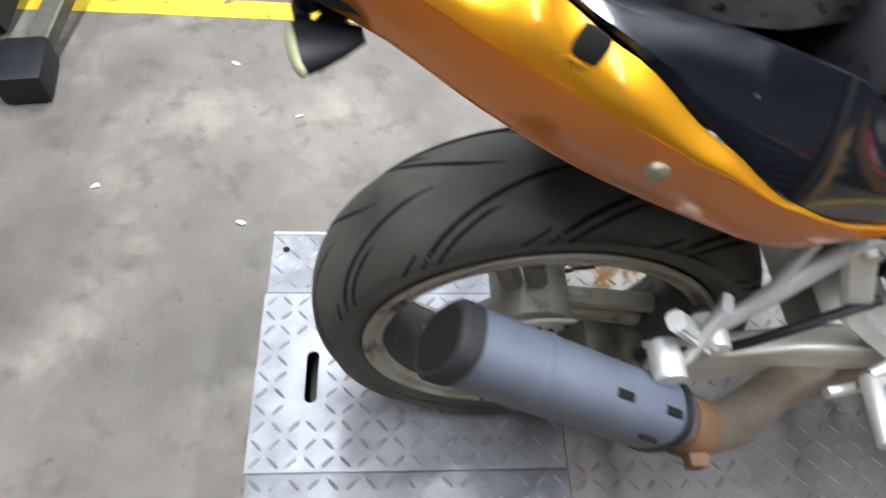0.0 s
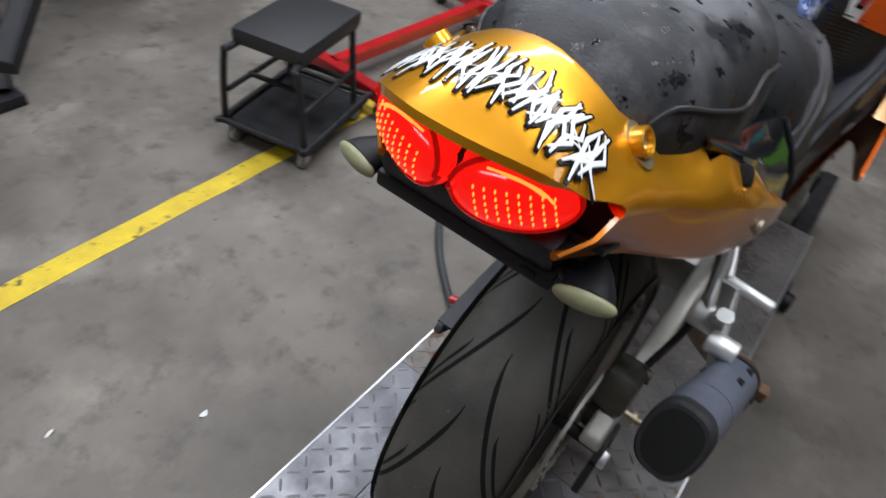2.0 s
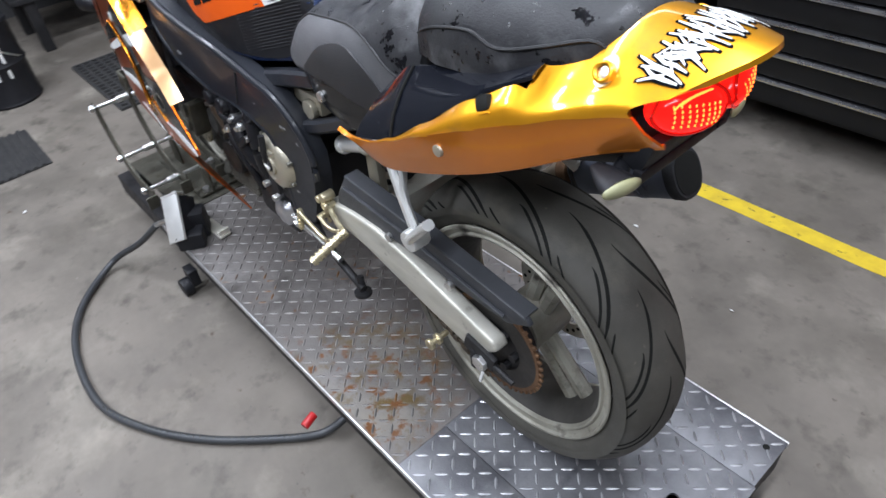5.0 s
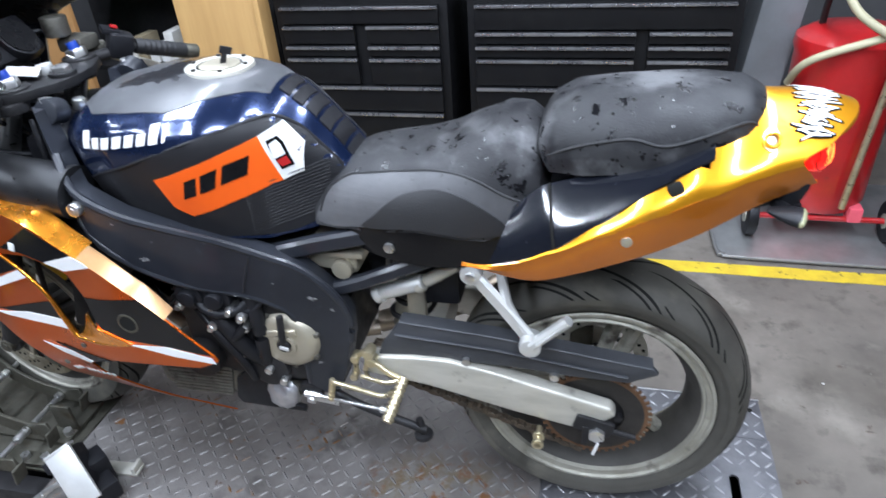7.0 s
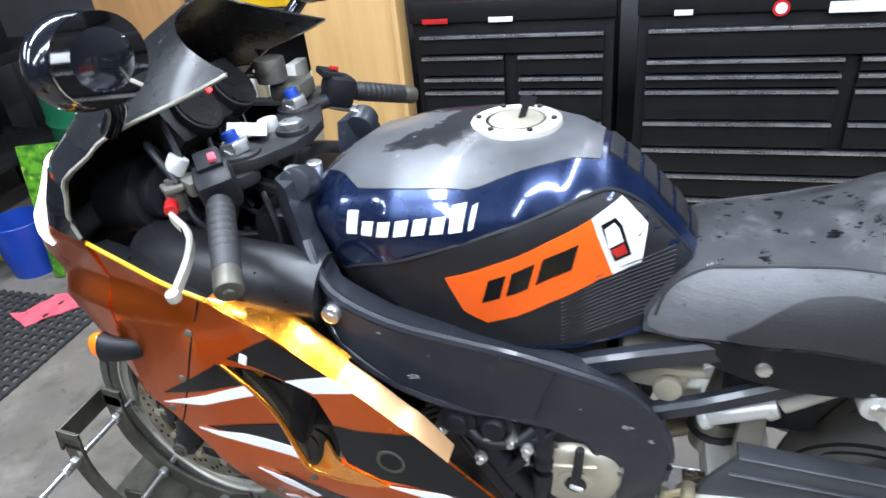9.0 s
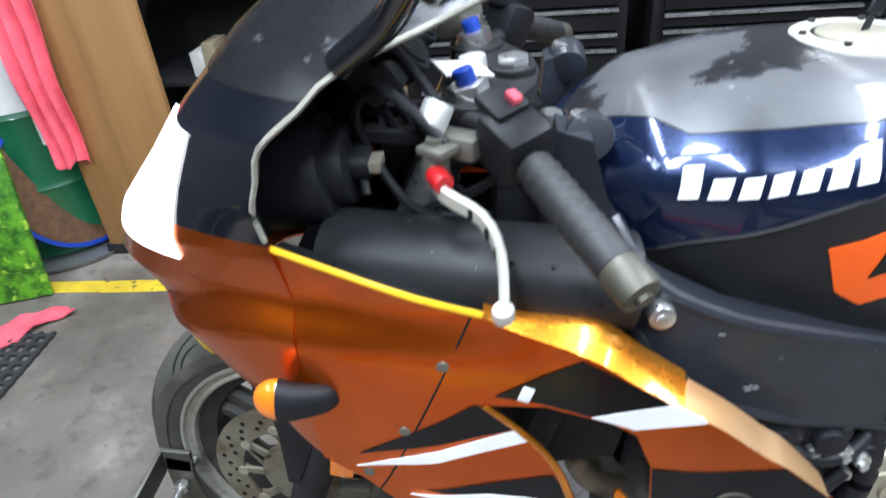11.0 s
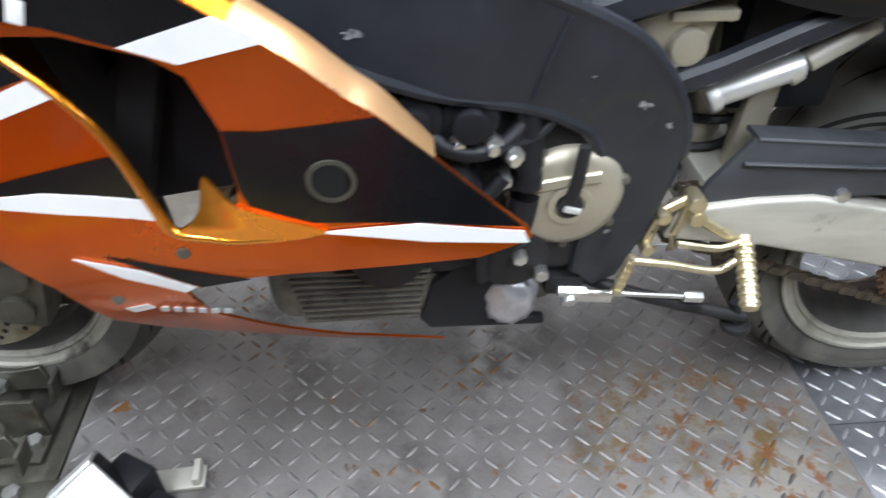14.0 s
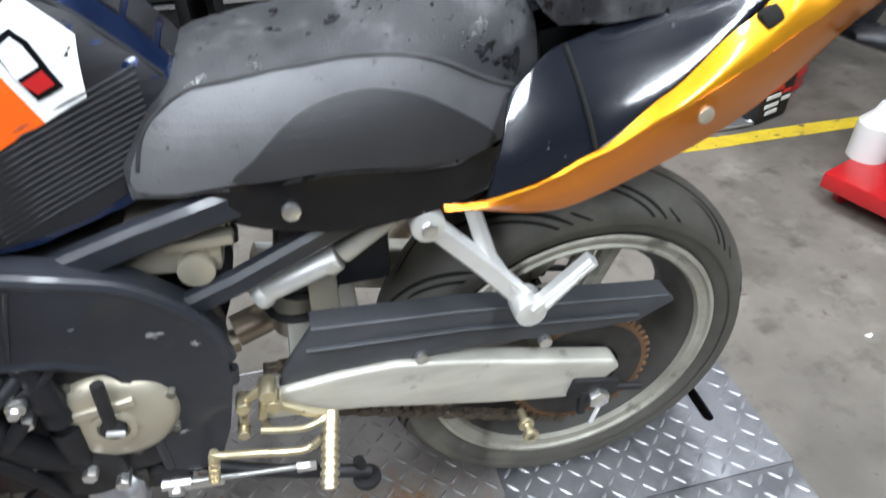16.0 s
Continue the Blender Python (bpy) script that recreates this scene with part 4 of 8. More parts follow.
part("frame", bx((1.62, 0.62, 0.10), (0.62, 0.50, 0.055), 0.008, (0, 0, 20)), RED_PLASTIC, dolly)
for dx, dy in ((-0.27, 0.12), (-0.20, -0.26), (0.27, -0.12), (0.2, 0.26)):
    part("caster", join(cyl((1.62 + dx, 0.62 + dy - 0.012, 0.033), (1.62 + dx, 0.62 + dy + 0.012, 0.033), 0.033, seg=18, bev=0.003), bx((1.62 + dx, 0.62 + dy, 0.065), (0.04, 0.04, 0.02), 0.003)), RED_PLASTIC, dolly)
bd = drum("black_drum", (1.66, 0.60, 0.128), 0.22, 0.60, PLASTIC, "black drum with a metal band standing on the dolly")
part("clamp_band", lathe([(0.42, 0.222), (0.42, 0.229), (0.45, 0.229), (0.45, 0.222)], (0, 0, 0), 48, axis="z"), ZINC, bd, world=False)
single("plastic_jug", lathe([(0.0, 0.001), (0.0, 0.06), (0.12, 0.062), (0.16, 0.03), (0.19, 0.02), (0.19, 0.001)], (1.44, 0.80, 0.128), 24, axis="z"), BUCKET, "translucent white jug on the dolly", "jug")

# creeper stool, red jack and the neighbouring stand
st = thing("creeper_stool", (-0.72, -1.27, 0), "black rolling mechanic stool with padded seat and tool tray", "stool", turn=14)
part("padded_seat", bx((-0.01, 0.0, 0.375), (0.36, 0.25, 0.055), 0.02), SEAT_PLAIN, st, "black padded seat", world=False)
part("tray", join(bx((0, 0, 0.075), (0.40, 0.33, 0.008), 0.003), tube([(-0.19, -0.155, 0.09), (0.19, -0.155, 0.09), (0.205, -0.14, 0.09), (0.205, 0.14, 0.09), (0.19, 0.155, 0.09), (-0.19, 0.155, 0.09), (-0.205, 0.14, 0.09), (-0.205, -0.14, 0.09), (-0.19, -0.155, 0.09)], 0.010, 8, 3)), STEEL_DARK, st, world=False)
for s in (-1, 1):
    part("frame_loop", tube([(-0.17, s * 0.11, 0.35), (0.17, s * 0.11, 0.35), (0.195, s * 0.13, 0.32), (0.195, s * 0.145, 0.11), (0.17, s * 0.15, 0.09)], 0.011, 8, 5), STEEL_DARK, st, world=False)
    part("frame_loop", tube([(-0.15, s * 0.11, 0.35), (-0.15, s * 0.13, 0.09)], 0.011, 8, 1), STEEL_DARK, st, world=False)
    part("brace", tube([(0.19, s * 0.13, 0.20), (-0.15, s * 0.12, 0.20)], 0.009, 8, 1), STEEL_DARK, st, world=False)
part("brace", tube([(0.08, -0.13, 0.205), (0.08, 0.13, 0.205)], 0.009, 8, 1), STEEL_DARK, st, world=False)
part("brace", tube([(-0.08, -0.13, 0.205), (-0.08, 0.13, 0.205)], 0.009, 8, 1), STEEL_DARK, st, world=False)
for dx in (-0.17, 0.17):
    for dy in (-0.13, 0.13):
        cs = part("caster", cyl((dx, dy - 0.011, 0.028), (dx, dy + 0.011, 0.028), 0.028, seg=18, bev=0.003), RIM, st, world=False)
        part("caster_fork", join(bx((dx, dy - 0.014, 0.048), (0.03, 0.003, 0.045), 0.001), bx((dx, dy + 0.014, 0.048), (0.03, 0.003, 0.045), 0.001)), ZINC, cs, world=False)
jk = thing("engine_stand", (-1.3, -1.45, 0), "red tubular engine stand with two legs on the floor", "stand")
part("leg", bar([(-1.0, -1.12, 0.085), (-1.02, -1.62, 0.085)], 0.05, 0.05, 0.004), RED_PLASTIC, jk)
part("leg", bar([(-1.02, -1.40, 0.085), (-1.95, -1.36, 0.085)], 0.05, 0.05, 0.004), RED_PLASTIC, jk)
part("leg", bar([(-1.95, -1.10, 0.085), (-1.97, -1.62, 0.085)], 0.05, 0.05, 0.004), RED_PLASTIC, jk)
for p in ((-1.0, -1.13), (-1.02, -1.61), (-1.95, -1.12), (-1.97, -1.60)):
    part("foot", join(cyl((p[0], p[1] - 0.02, 0.03), (p[0], p[1] + 0.02, 0.03), 0.03, seg=16, bev=0.004), bx((p[0], p[1], 0.055), (0.03, 0.05, 0.02), 0.002)), STEEL_DARK, jk)
ld = thing("stand_frame", (1.2, -1.4, 0), "steel A-frame leg with a dark rubber foot", "stand")
part("leg", bar([(1.115, -0.95, 0.06), (1.03, -1.55, 0.16), (0.95, -2.1, 0.6)], 0.055, 0.05, 0.005), CHOCK, ld)
part("leg", bar([(1.30, -1.05, 0.06), (1.22, -1.60, 0.20), (1.12, -2.1, 0.6)], 0.12, 0.10, 0.01), STEEL_DARK, ld)
part("foot", join(bx((1.13, -0.88, 0.048), (0.12, 0.16, 0.09), 0.02, (0, 0, 8))), PLASTIC, ld)
part("foot", join(bx((1.32, -0.98, 0.048), (0.14, 0.16, 0.09), 0.02, (0, 0, 8))), PLASTIC, ld)
bl = thing("machine_leg", (-0.2, -2.1, 0), "dark steel machine leg slanting down to the floor", "stand")
part("leg", bar([(-0.10, -1.98, 0.04), (-0.26, -2.25, 0.35), (-0.42, -2.5, 0.9)], 0.07, 0.07, 0.008), STEEL_DARK, bl)
part("leg", bar([(-0.02, -1.66, 0.30), (-0.26, -1.85, 0.45), (-0.55, -2.1, 0.70), (-0.80, -2.3, 0.9)], 0.06, 0.06, 0.008), PLASTIC, bl)
part("foot", bx((-0.09, -1.97, 0.02), (0.12, 0.10, 0.038), 0.006), STEEL_DARK, bl)
part("beam", bx((-0.6, -2.45, 0.93), (0.9, 0.5, 0.08), 0.01), STEEL_DARK, bl)
# litter on the floor
rg = random.Random(11)
for k, (x, y) in enumerate(((-0.326, 0.875), (0.093, 0.738), (0.628, -0.978), (0.441, -0.79), (0.70, 0.60), (-0.2, 0.70), (-0.75, -0.95), (0.9, -0.55), (-1.9, 0.75), (-1.2, 0.95), (0.55, -0.45), (0.2, -0.6), (-2.1, -0.6), (1.0, 0.2), (-0.5, 1.3))):
    n = 7
    rad = rg.uniform(0.004, 0.012)
    pts = [(x + rad * rg.uniform(0.5, 1.0) * math.cos(2 * math.pi * q / n) * 1.6, y + rad * rg.uniform(0.4, 0.9) * math.sin(2 * math.pi * q / n)) for q in range(n)]
    single("paper_scrap", skin(pts, lambda a, b: 0.0045 + 0.003 * math.sin(a * 150), 0.001, 1, 0, 0.05, "xy"), PAPER, "small scrap of white paper on the floor", "litter", "paper scraps")

# ---- motorcycle ----
H = 0.19
bike = thing("motorcycle", (-0.7, 0, H), "orange and black sport motorcycle on a low lift table", "motorcycle")
REAR, FRONT = Vector((0.006, 0, H + 0.303)), Vector((-1.388, 0.020, H + 0.320))
STEER = Matrix.Translation(FRONT) @ Matrix.Rotation(radians(-7), 4, "Z") @ Matrix.Translation(-FRONT)


def tyre(centre, radius, width, bead, lean=1):
    """Worn road tyre; its slanted grooves are laid over the tread as flat dark slits."""
    w = width / 2
    prof = [(-0.62, bead), (-0.80, bead + 0.006), (-0.92, bead + 0.022), (-1.0, bead + 0.045), (-0.98, radius - 0.048), (-0.90, radius - 0.030),
            (-0.75, radius - 0.0165), (-0.55, radius - 0.0075), (-0.3, radius - 0.002), (0, radius)]
    prof = [(a * w, r) for a, r in prof] + [(-a * w, r) for a, r in prof[-2::-1]]
    fine = smooth_line([(a, r, 0) for a, r in prof], 5)
    fine = [(p[0], p[1]) for p in fine]
    seg = 160
    rows = []
    bm = bmesh.new()
    for i in range(seg):
        a = 2 * math.pi * i / seg
        rows.append([bm.verts.new((centre[0] + r * math.cos(a), centre[1] + h, centre[2] + r * math.sin(a))) for h, r in fine])
    for i in range(seg):
        a, b = rows[i], rows[(i + 1) % seg]
        for j in range(len(fine) - 1):
            bm.faces.new((a[j], a[j + 1], b[j + 1], b[j]))
    bmesh.ops.recalc_face_normals(bm, faces=bm.faces)
    return bm, fine


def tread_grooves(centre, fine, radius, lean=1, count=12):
    """Thin flat slits that follow the carcass, tapered and curved, near-black for the shade in the sipes."""
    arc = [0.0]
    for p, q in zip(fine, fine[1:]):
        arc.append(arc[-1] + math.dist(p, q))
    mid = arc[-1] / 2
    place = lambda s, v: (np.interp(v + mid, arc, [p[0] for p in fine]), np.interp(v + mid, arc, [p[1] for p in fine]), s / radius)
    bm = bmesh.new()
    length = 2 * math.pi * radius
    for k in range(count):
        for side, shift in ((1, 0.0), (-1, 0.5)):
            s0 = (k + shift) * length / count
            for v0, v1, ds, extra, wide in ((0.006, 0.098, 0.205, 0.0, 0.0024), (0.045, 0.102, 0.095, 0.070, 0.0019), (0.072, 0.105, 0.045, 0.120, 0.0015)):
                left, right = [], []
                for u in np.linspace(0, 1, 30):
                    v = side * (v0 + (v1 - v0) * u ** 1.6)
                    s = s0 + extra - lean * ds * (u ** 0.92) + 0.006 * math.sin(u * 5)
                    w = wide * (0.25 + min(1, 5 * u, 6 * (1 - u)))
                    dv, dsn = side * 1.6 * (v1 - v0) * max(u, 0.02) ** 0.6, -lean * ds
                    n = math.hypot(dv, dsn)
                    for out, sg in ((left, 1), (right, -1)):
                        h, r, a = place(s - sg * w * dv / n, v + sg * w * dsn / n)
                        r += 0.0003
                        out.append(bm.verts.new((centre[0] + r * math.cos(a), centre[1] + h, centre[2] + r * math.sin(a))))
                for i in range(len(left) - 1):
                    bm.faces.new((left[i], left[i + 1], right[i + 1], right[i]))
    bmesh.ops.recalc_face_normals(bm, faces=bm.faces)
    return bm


def rim_lips(centre, r, w):
    out = []
    for s in (-1, 1):
        out.append(lathe([(s * (w - 0.002), r + 0.008), (s * (w + 0.001), r + 0.006), (s * (w + 0.001), r + 0.001), (s * (w - 0.004), r - 0.002), (s * (w - 0.007), r - 0.010), (s * (w - 0.003), r - 0.013),
                          (s * (w - 0.004), r - 0.017), (s * (w - 0.012), r - 0.020), (s * (w - 0.018), r - 0.012), (s * (w - 0.008), r + 0.004)], centre, 80))
    return join(*out)


def rim_barrel(centre, r, w):
    return lathe([(-w + 0.012, r - 0.016), (-w + 0.024, r - 0.030), (-0.02, r - 0.043), (0.02, r - 0.043), (w - 0.024, r - 0.030), (w - 0.012, r - 0.016), (w - 0.014, r - 0.010), (0.0, r - 0.030), (-w + 0.014, r - 0.010)], centre, 72)


def spokes(centre, r, n, turn):
    out = []
    for k in range(n):
        a = 2 * math.pi * k / n + turn
        for d in (-0.16, 0.16):
            p0 = Vector((0.04 * math.cos(a + d * 2.4), 0, 0.04 * math.sin(a + d * 2.4)))
            p1 = Vector(((r - 0.036) * math.cos(a + d * 0.75), 0, (r - 0.036) * math.sin(a + d * 0.75)))
            out.append(bar([p0 + centre, (p0 + p1) / 2 + centre, p1 + centre], 0.030, 0.026, 0.008, 1, up=(0, 1, 0)))
    out.append(cyl(centre - Vector((0, 0.05, 0)), centre + Vector((0, 0.05, 0)), 0.055, seg=32, bev=0.008))
    return join(*out)


def drilled_disc(centre, r, inner, y, n=36):
    """Brake disc: ring with a wavy row of drilled holes, their shade laid on as black plugs, on a spider."""
    c = Vector((centre[0], y, centre[2]))
    ring = lathe([(-0.0025, inner), (-0.0025, r), (0.0025, r), (0.0025, inner)], c, 72)
    return ring


def disc_holes(centre, r, inner, y, n=40):
    out = []
    for k in range(n):
        a = 2 * math.pi * k / n
        rr = inner + (r - inner) * (0.3 + 0.4 * ((k * 2) % 3) / 2)
        c = Vector((centre[0] + rr * math.cos(a), y, centre[2] + rr * math.sin(a)))
        out.append(cyl(c - Vector((0, 0.0032, 0)), c + Vector((0, 0.0032, 0)), 0.0042, seg=8))
    return join(*out)


# wheels
rear_wheel = part("rear_wheel", rim_lips(REAR, 0.226, 0.072), RIM, bike, "cast grey alloy rear wheel rim")
carcass, curve = tyre(REAR, 0.303, 0.160, 0.226)
ty = part("tyre", carcass, RUBBER, rear_wheel, "worn rear tyre with slanted grooves")
tagged(part("tread_groove_shade", tread_grooves(REAR, curve, 0.303), GROOVE, ty), kind="stuff")
part("spokes", spokes(REAR, 0.226, 3, 1.25), RIM, rear_wheel)
# shade inside the rim is put into the barrel's colour
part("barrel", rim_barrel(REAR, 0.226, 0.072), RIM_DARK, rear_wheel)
rd = part("brake_disc", drilled_disc(REAR, 0.110, 0.078, 0.088), ALU, rear_wheel, "drilled steel brake disc")
tagged(part("drilling", disc_holes(REAR, 0.110, 0.078, 0.088, 36), GROOVE, rd), kind="stuff")
sp = part("sprocket", lathe([(-0.003, 0.058), (-0.003, 0.097), (0.003, 0.097), (0.003, 0.058)], (REAR.x, -0.098, REAR.z), 60), SPROCKET, rear_wheel, "dark rear sprocket with rusty teeth")
sprocket = [lathe([(-0.0028, 0.096), (-0.0028, 0.104), (0.0028, 0.104), (0.0028, 0.096)], (REAR.x, -0.098, REAR.z), 60)]
for k in range(44):
    a = 2 * math.pi * k / 44
    sprocket.append(bx((REAR.x + 0.107 * math.cos(a), -0.098, REAR.z + 0.107 * math.sin(a)), (0.010, 0.005, 0.007), 0.001, (0, -math.degrees(a), 0), 1))
part("tooth_ring", join(*sprocket), RUST, sp, "rusty tooth ring")
carrier = [cyl((REAR.x, -0.06, REAR.z), (REAR.x, -0.094, REAR.z), 0.066, seg=32, bev=0.006)]
for k in range(6):
    a = 2 * math.pi * k / 6
    carrier.append(cyl((REAR.x + 0.046 * math.cos(a), -0.09, REAR.z + 0.046 * math.sin(a)), (REAR.x + 0.046 * math.cos(a), -0.108, REAR.z + 0.046 * math.sin(a)), 0.009, seg=6))
part("sprocket_carrier", join(*carrier), STEEL_DARK, rear_wheel)
part("axle", cyl((REAR.x, -0.145, REAR.z), (REAR.x, 0.145, REAR.z), 0.011, seg=16, bev=0.002), STEEL_DARK, rear_wheel)
for s in (-1, 1):
    part("axle_nut", cyl((REAR.x + 0.006, s * 0.135, REAR.z - 0.006), (REAR.x + 0.006, s * 0.156, REAR.z - 0.006), 0.017, seg=6, bev=0.002), ZINC, rear_wheel)

front_wheel = part("front_wheel", moved(rim_lips(FRONT, 0.222, 0.050), STEER), RIM, bike, "cast grey alloy front wheel rim")
carcass, curve = tyre(FRONT, 0.295, 0.122, 0.222, -1)
ty = part("tyre", moved(carcass, STEER), RUBBER, front_wheel, "worn black front tyre")
tagged(part("tread_groove_shade", moved(tread_grooves(FRONT, curve, 0.295, -1), STEER), GROOVE, ty), kind="stuff")
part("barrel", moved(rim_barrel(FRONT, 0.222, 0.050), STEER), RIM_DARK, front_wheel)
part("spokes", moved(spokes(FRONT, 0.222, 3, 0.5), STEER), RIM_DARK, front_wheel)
for s in (-1, 1):
    d = part("brake_disc", moved(drilled_disc(FRONT, 0.155, 0.108, FRONT.y + s * 0.068), STEER), DISC, front_wheel, "drilled brake disc with surface rust")
    tagged(part("drilling", moved(disc_holes(FRONT, 0.155, 0.108, FRONT.y + s * 0.068, 54), STEER), GROOVE, d), kind="stuff")
    part("disc_carrier", moved(lathe([(-0.004, 0.035), (-0.004, 0.075), (0.004, 0.075), (0.004, 0.035)], FRONT + Vector((0, s * 0.066, 0)), 40), STEER), DISC, d)
    for k in range(10):
        a = 2 * math.pi * k / 10
        u = Vector((math.cos(a), 0, math.sin(a)))
        base = FRONT + Vector((0, s * 0.067, 0))
        part("carrier_arm", moved(bar([base + u * 0.066, base + u * 0.113], 0.016, 0.006, 0.002, 1, up=(0, 1, 0)), STEER), DISC, d)
        part("disc_rivet", moved(cyl(base + u * 0.111 - Vector((0, 0.006, 0)), base + u * 0.111 + Vector((0, 0.006, 0)), 0.009, seg=14), STEER), CASE, d)
part("front_axle", cyl((FRONT.x, -0.108, FRONT.z), (FRONT.x, 0.148, FRONT.z), 0.013, seg=18, bev=0.002), ZINC, front_wheel)

# chain: links along the top and bottom runs
chain = part("drive_chain", tube([(-0.44, -0.098, 0.625), (-0.2, -0.098, 0.6), (0.02, -0.098, REAR.z + 0.106)], 0.0032, 6, 3), CHAIN, bike, "dirty drive chain")
for (p, q) in (((-0.44, -0.098, 0.625), (0.012, -0.098, REAR.z + 0.108)), ((-0.44, -0.098, 0.548), (-0.012, -0.098, REAR.z - 0.108))):
    p, q = Vector(p), Vector(q)
    n = int((q - p).length / 0.0159)
    links = []
    for k in range(n):
        a, b = p + (q - p) * (k / n), p + (q - p) * ((k + 0.86) / n)
        off = Vector((0, 0.007 if k % 2 else 0.0045, 0))
        links += [bar([a + off, b + off], 0.0016, 0.013, 0.0006, 1), bar([a - off, b - off], 0.0016, 0.013, 0.0006, 1)]
        links.append(cyl(a - Vector((0, 0.0085, 0)), a + Vector((0, 0.0085, 0)), 0.0042, seg=8))
    part("chain_run", join(*links), CHAIN, chain)

# swingarm
ARM = [(-0.45, 0.618), (-0.353, 0.628), (-0.279, 0.629), (-0.18, 0.607), (-0.08, 0.579), (0.036, 0.548), (0.046, 0.532), (0.012, 0.500), (-0.038, 0.487), (-0.152, 0.511),
       (-0.326, 0.556), (-0.46, 0.575)]
arm = part("swingarm", plate(ARM, -0.138, -0.106, 0.007, 3), ALU, bike, "scuffed bare aluminium swingarm")
part("arm_right", plate(ARM, 0.106, 0.138, 0.007, 3), ALU, arm)
part("cross_brace", bx((-0.36, 0, 0.60), (0.10, 0.22, 0.075), 0.012), ALU, arm)
for s in (-1, 1):
    part("chain_adjuster", join(bx((0.005, s * 0.140, 0.503), (0.075, 0.012, 0.036), 0.004, (0, 14, 0)), cyl((0.03, s * 0.14, 0.495), (0.085, s * 0.14, 0.482), 0.006, seg=8),
                                bx((-0.01, s * 0.143, 0.478), (0.012, 0.01, 0.05), 0.002)), STEEL_DARK, arm)
    part("paddock_bobbin", join(cyl((-0.100, s * 0.13, 0.468), (-0.100, s * 0.178, 0.468), 0.006, seg=12), cyl((-0.100, s * 0.150, 0.468), (-0.100, s * 0.158, 0.468), 0.012, seg=16, bev=0.002),
                                cyl((-0.100, s * 0.170, 0.468), (-0.100, s * 0.178, 0.468), 0.012, seg=16, bev=0.002)), BRASS, arm, "brass-coloured stand bobbin")
part("marker", bx((0.012, -0.148, 0.445), (0.006, 0.004, 0.035), 0.001, (0, 14, 0)), WHITE, arm)

# chain guard
GUARD = [(-0.428, 0.614), (-0.416, 0.648), (-0.375, 0.708), (-0.290, 0.703), (-0.187, 0.692), (0.104, 0.652), (0.114, 0.640), (0.062, 0.612), (-0.05, 0.614), (-0.15, 0.622), (-0.243, 0.622), (-0.300, 0.612)]
guard = part("chain_guard", plate(GUARD, -0.128, -0.116, 0.004), PLASTIC_GREY, bike, "faded black plastic chain guard")
part("guard_lip", bar([(-0.375, -0.112, 0.707), (-0.187, -0.112, 0.691), (0.102, -0.112, 0.651)], 0.034, 0.006, 0.002), PLASTIC_GREY, guard)
for dz in (0.026,):
    part("guard_rib", bar([(-0.385, -0.131, 0.704 - dz), (-0.187, -0.131, 0.690 - dz), (0.085 - dz, -0.131, 0.655 - dz)], 0.007, 0.004, 0.0015), PLASTIC_GREY, guard)
for p in ((-0.245, 0.628), (-0.075, 0.612)):
    part("guard_bolt", cyl((p[0], -0.124, p[1]), (p[0], -0.137, p[1]), 0.009, seg=16, bev=0.002), ZINC, guard)

# main frame beams
FRAME_W = [(-1.03, 0.115), (-0.97, 0.165), (-0.92, 0.203), (-0.85, 0.205), (-0.75, 0.193), (-0.62, 0.168), (-0.50, 0.142), (-0.45, 0.135)]
FRAME = [(-1.015, 1.128), (-0.985, 1.128), (-0.965, 1.055), (-0.925, 1.000), (-0.85, 0.960), (-0.76, 0.930), (-0.68, 0.903), (-0.60, 0.868), (-0.54, 0.832), (-0.49, 0.772),
         (-0.470, 0.715), (-0.474, 0.66), (-0.492, 0.585), (-0.515, 0.528), (-0.545, 0.520), (-0.572, 0.548), (-0.570, 0.62), (-0.568, 0.69), (-0.580, 0.737), (-0.61, 0.762),
         (-0.66, 0.785), (-0.76, 0.812), (-0.85, 0.855), (-0.92, 0.915), (-0.975, 1.00), (-1.02, 1.08)]
frame_f = lambda x, z: along(FRAME_W, x) + 0.010 * math.cos(min(1.5, abs(z - 0.85) * 4))
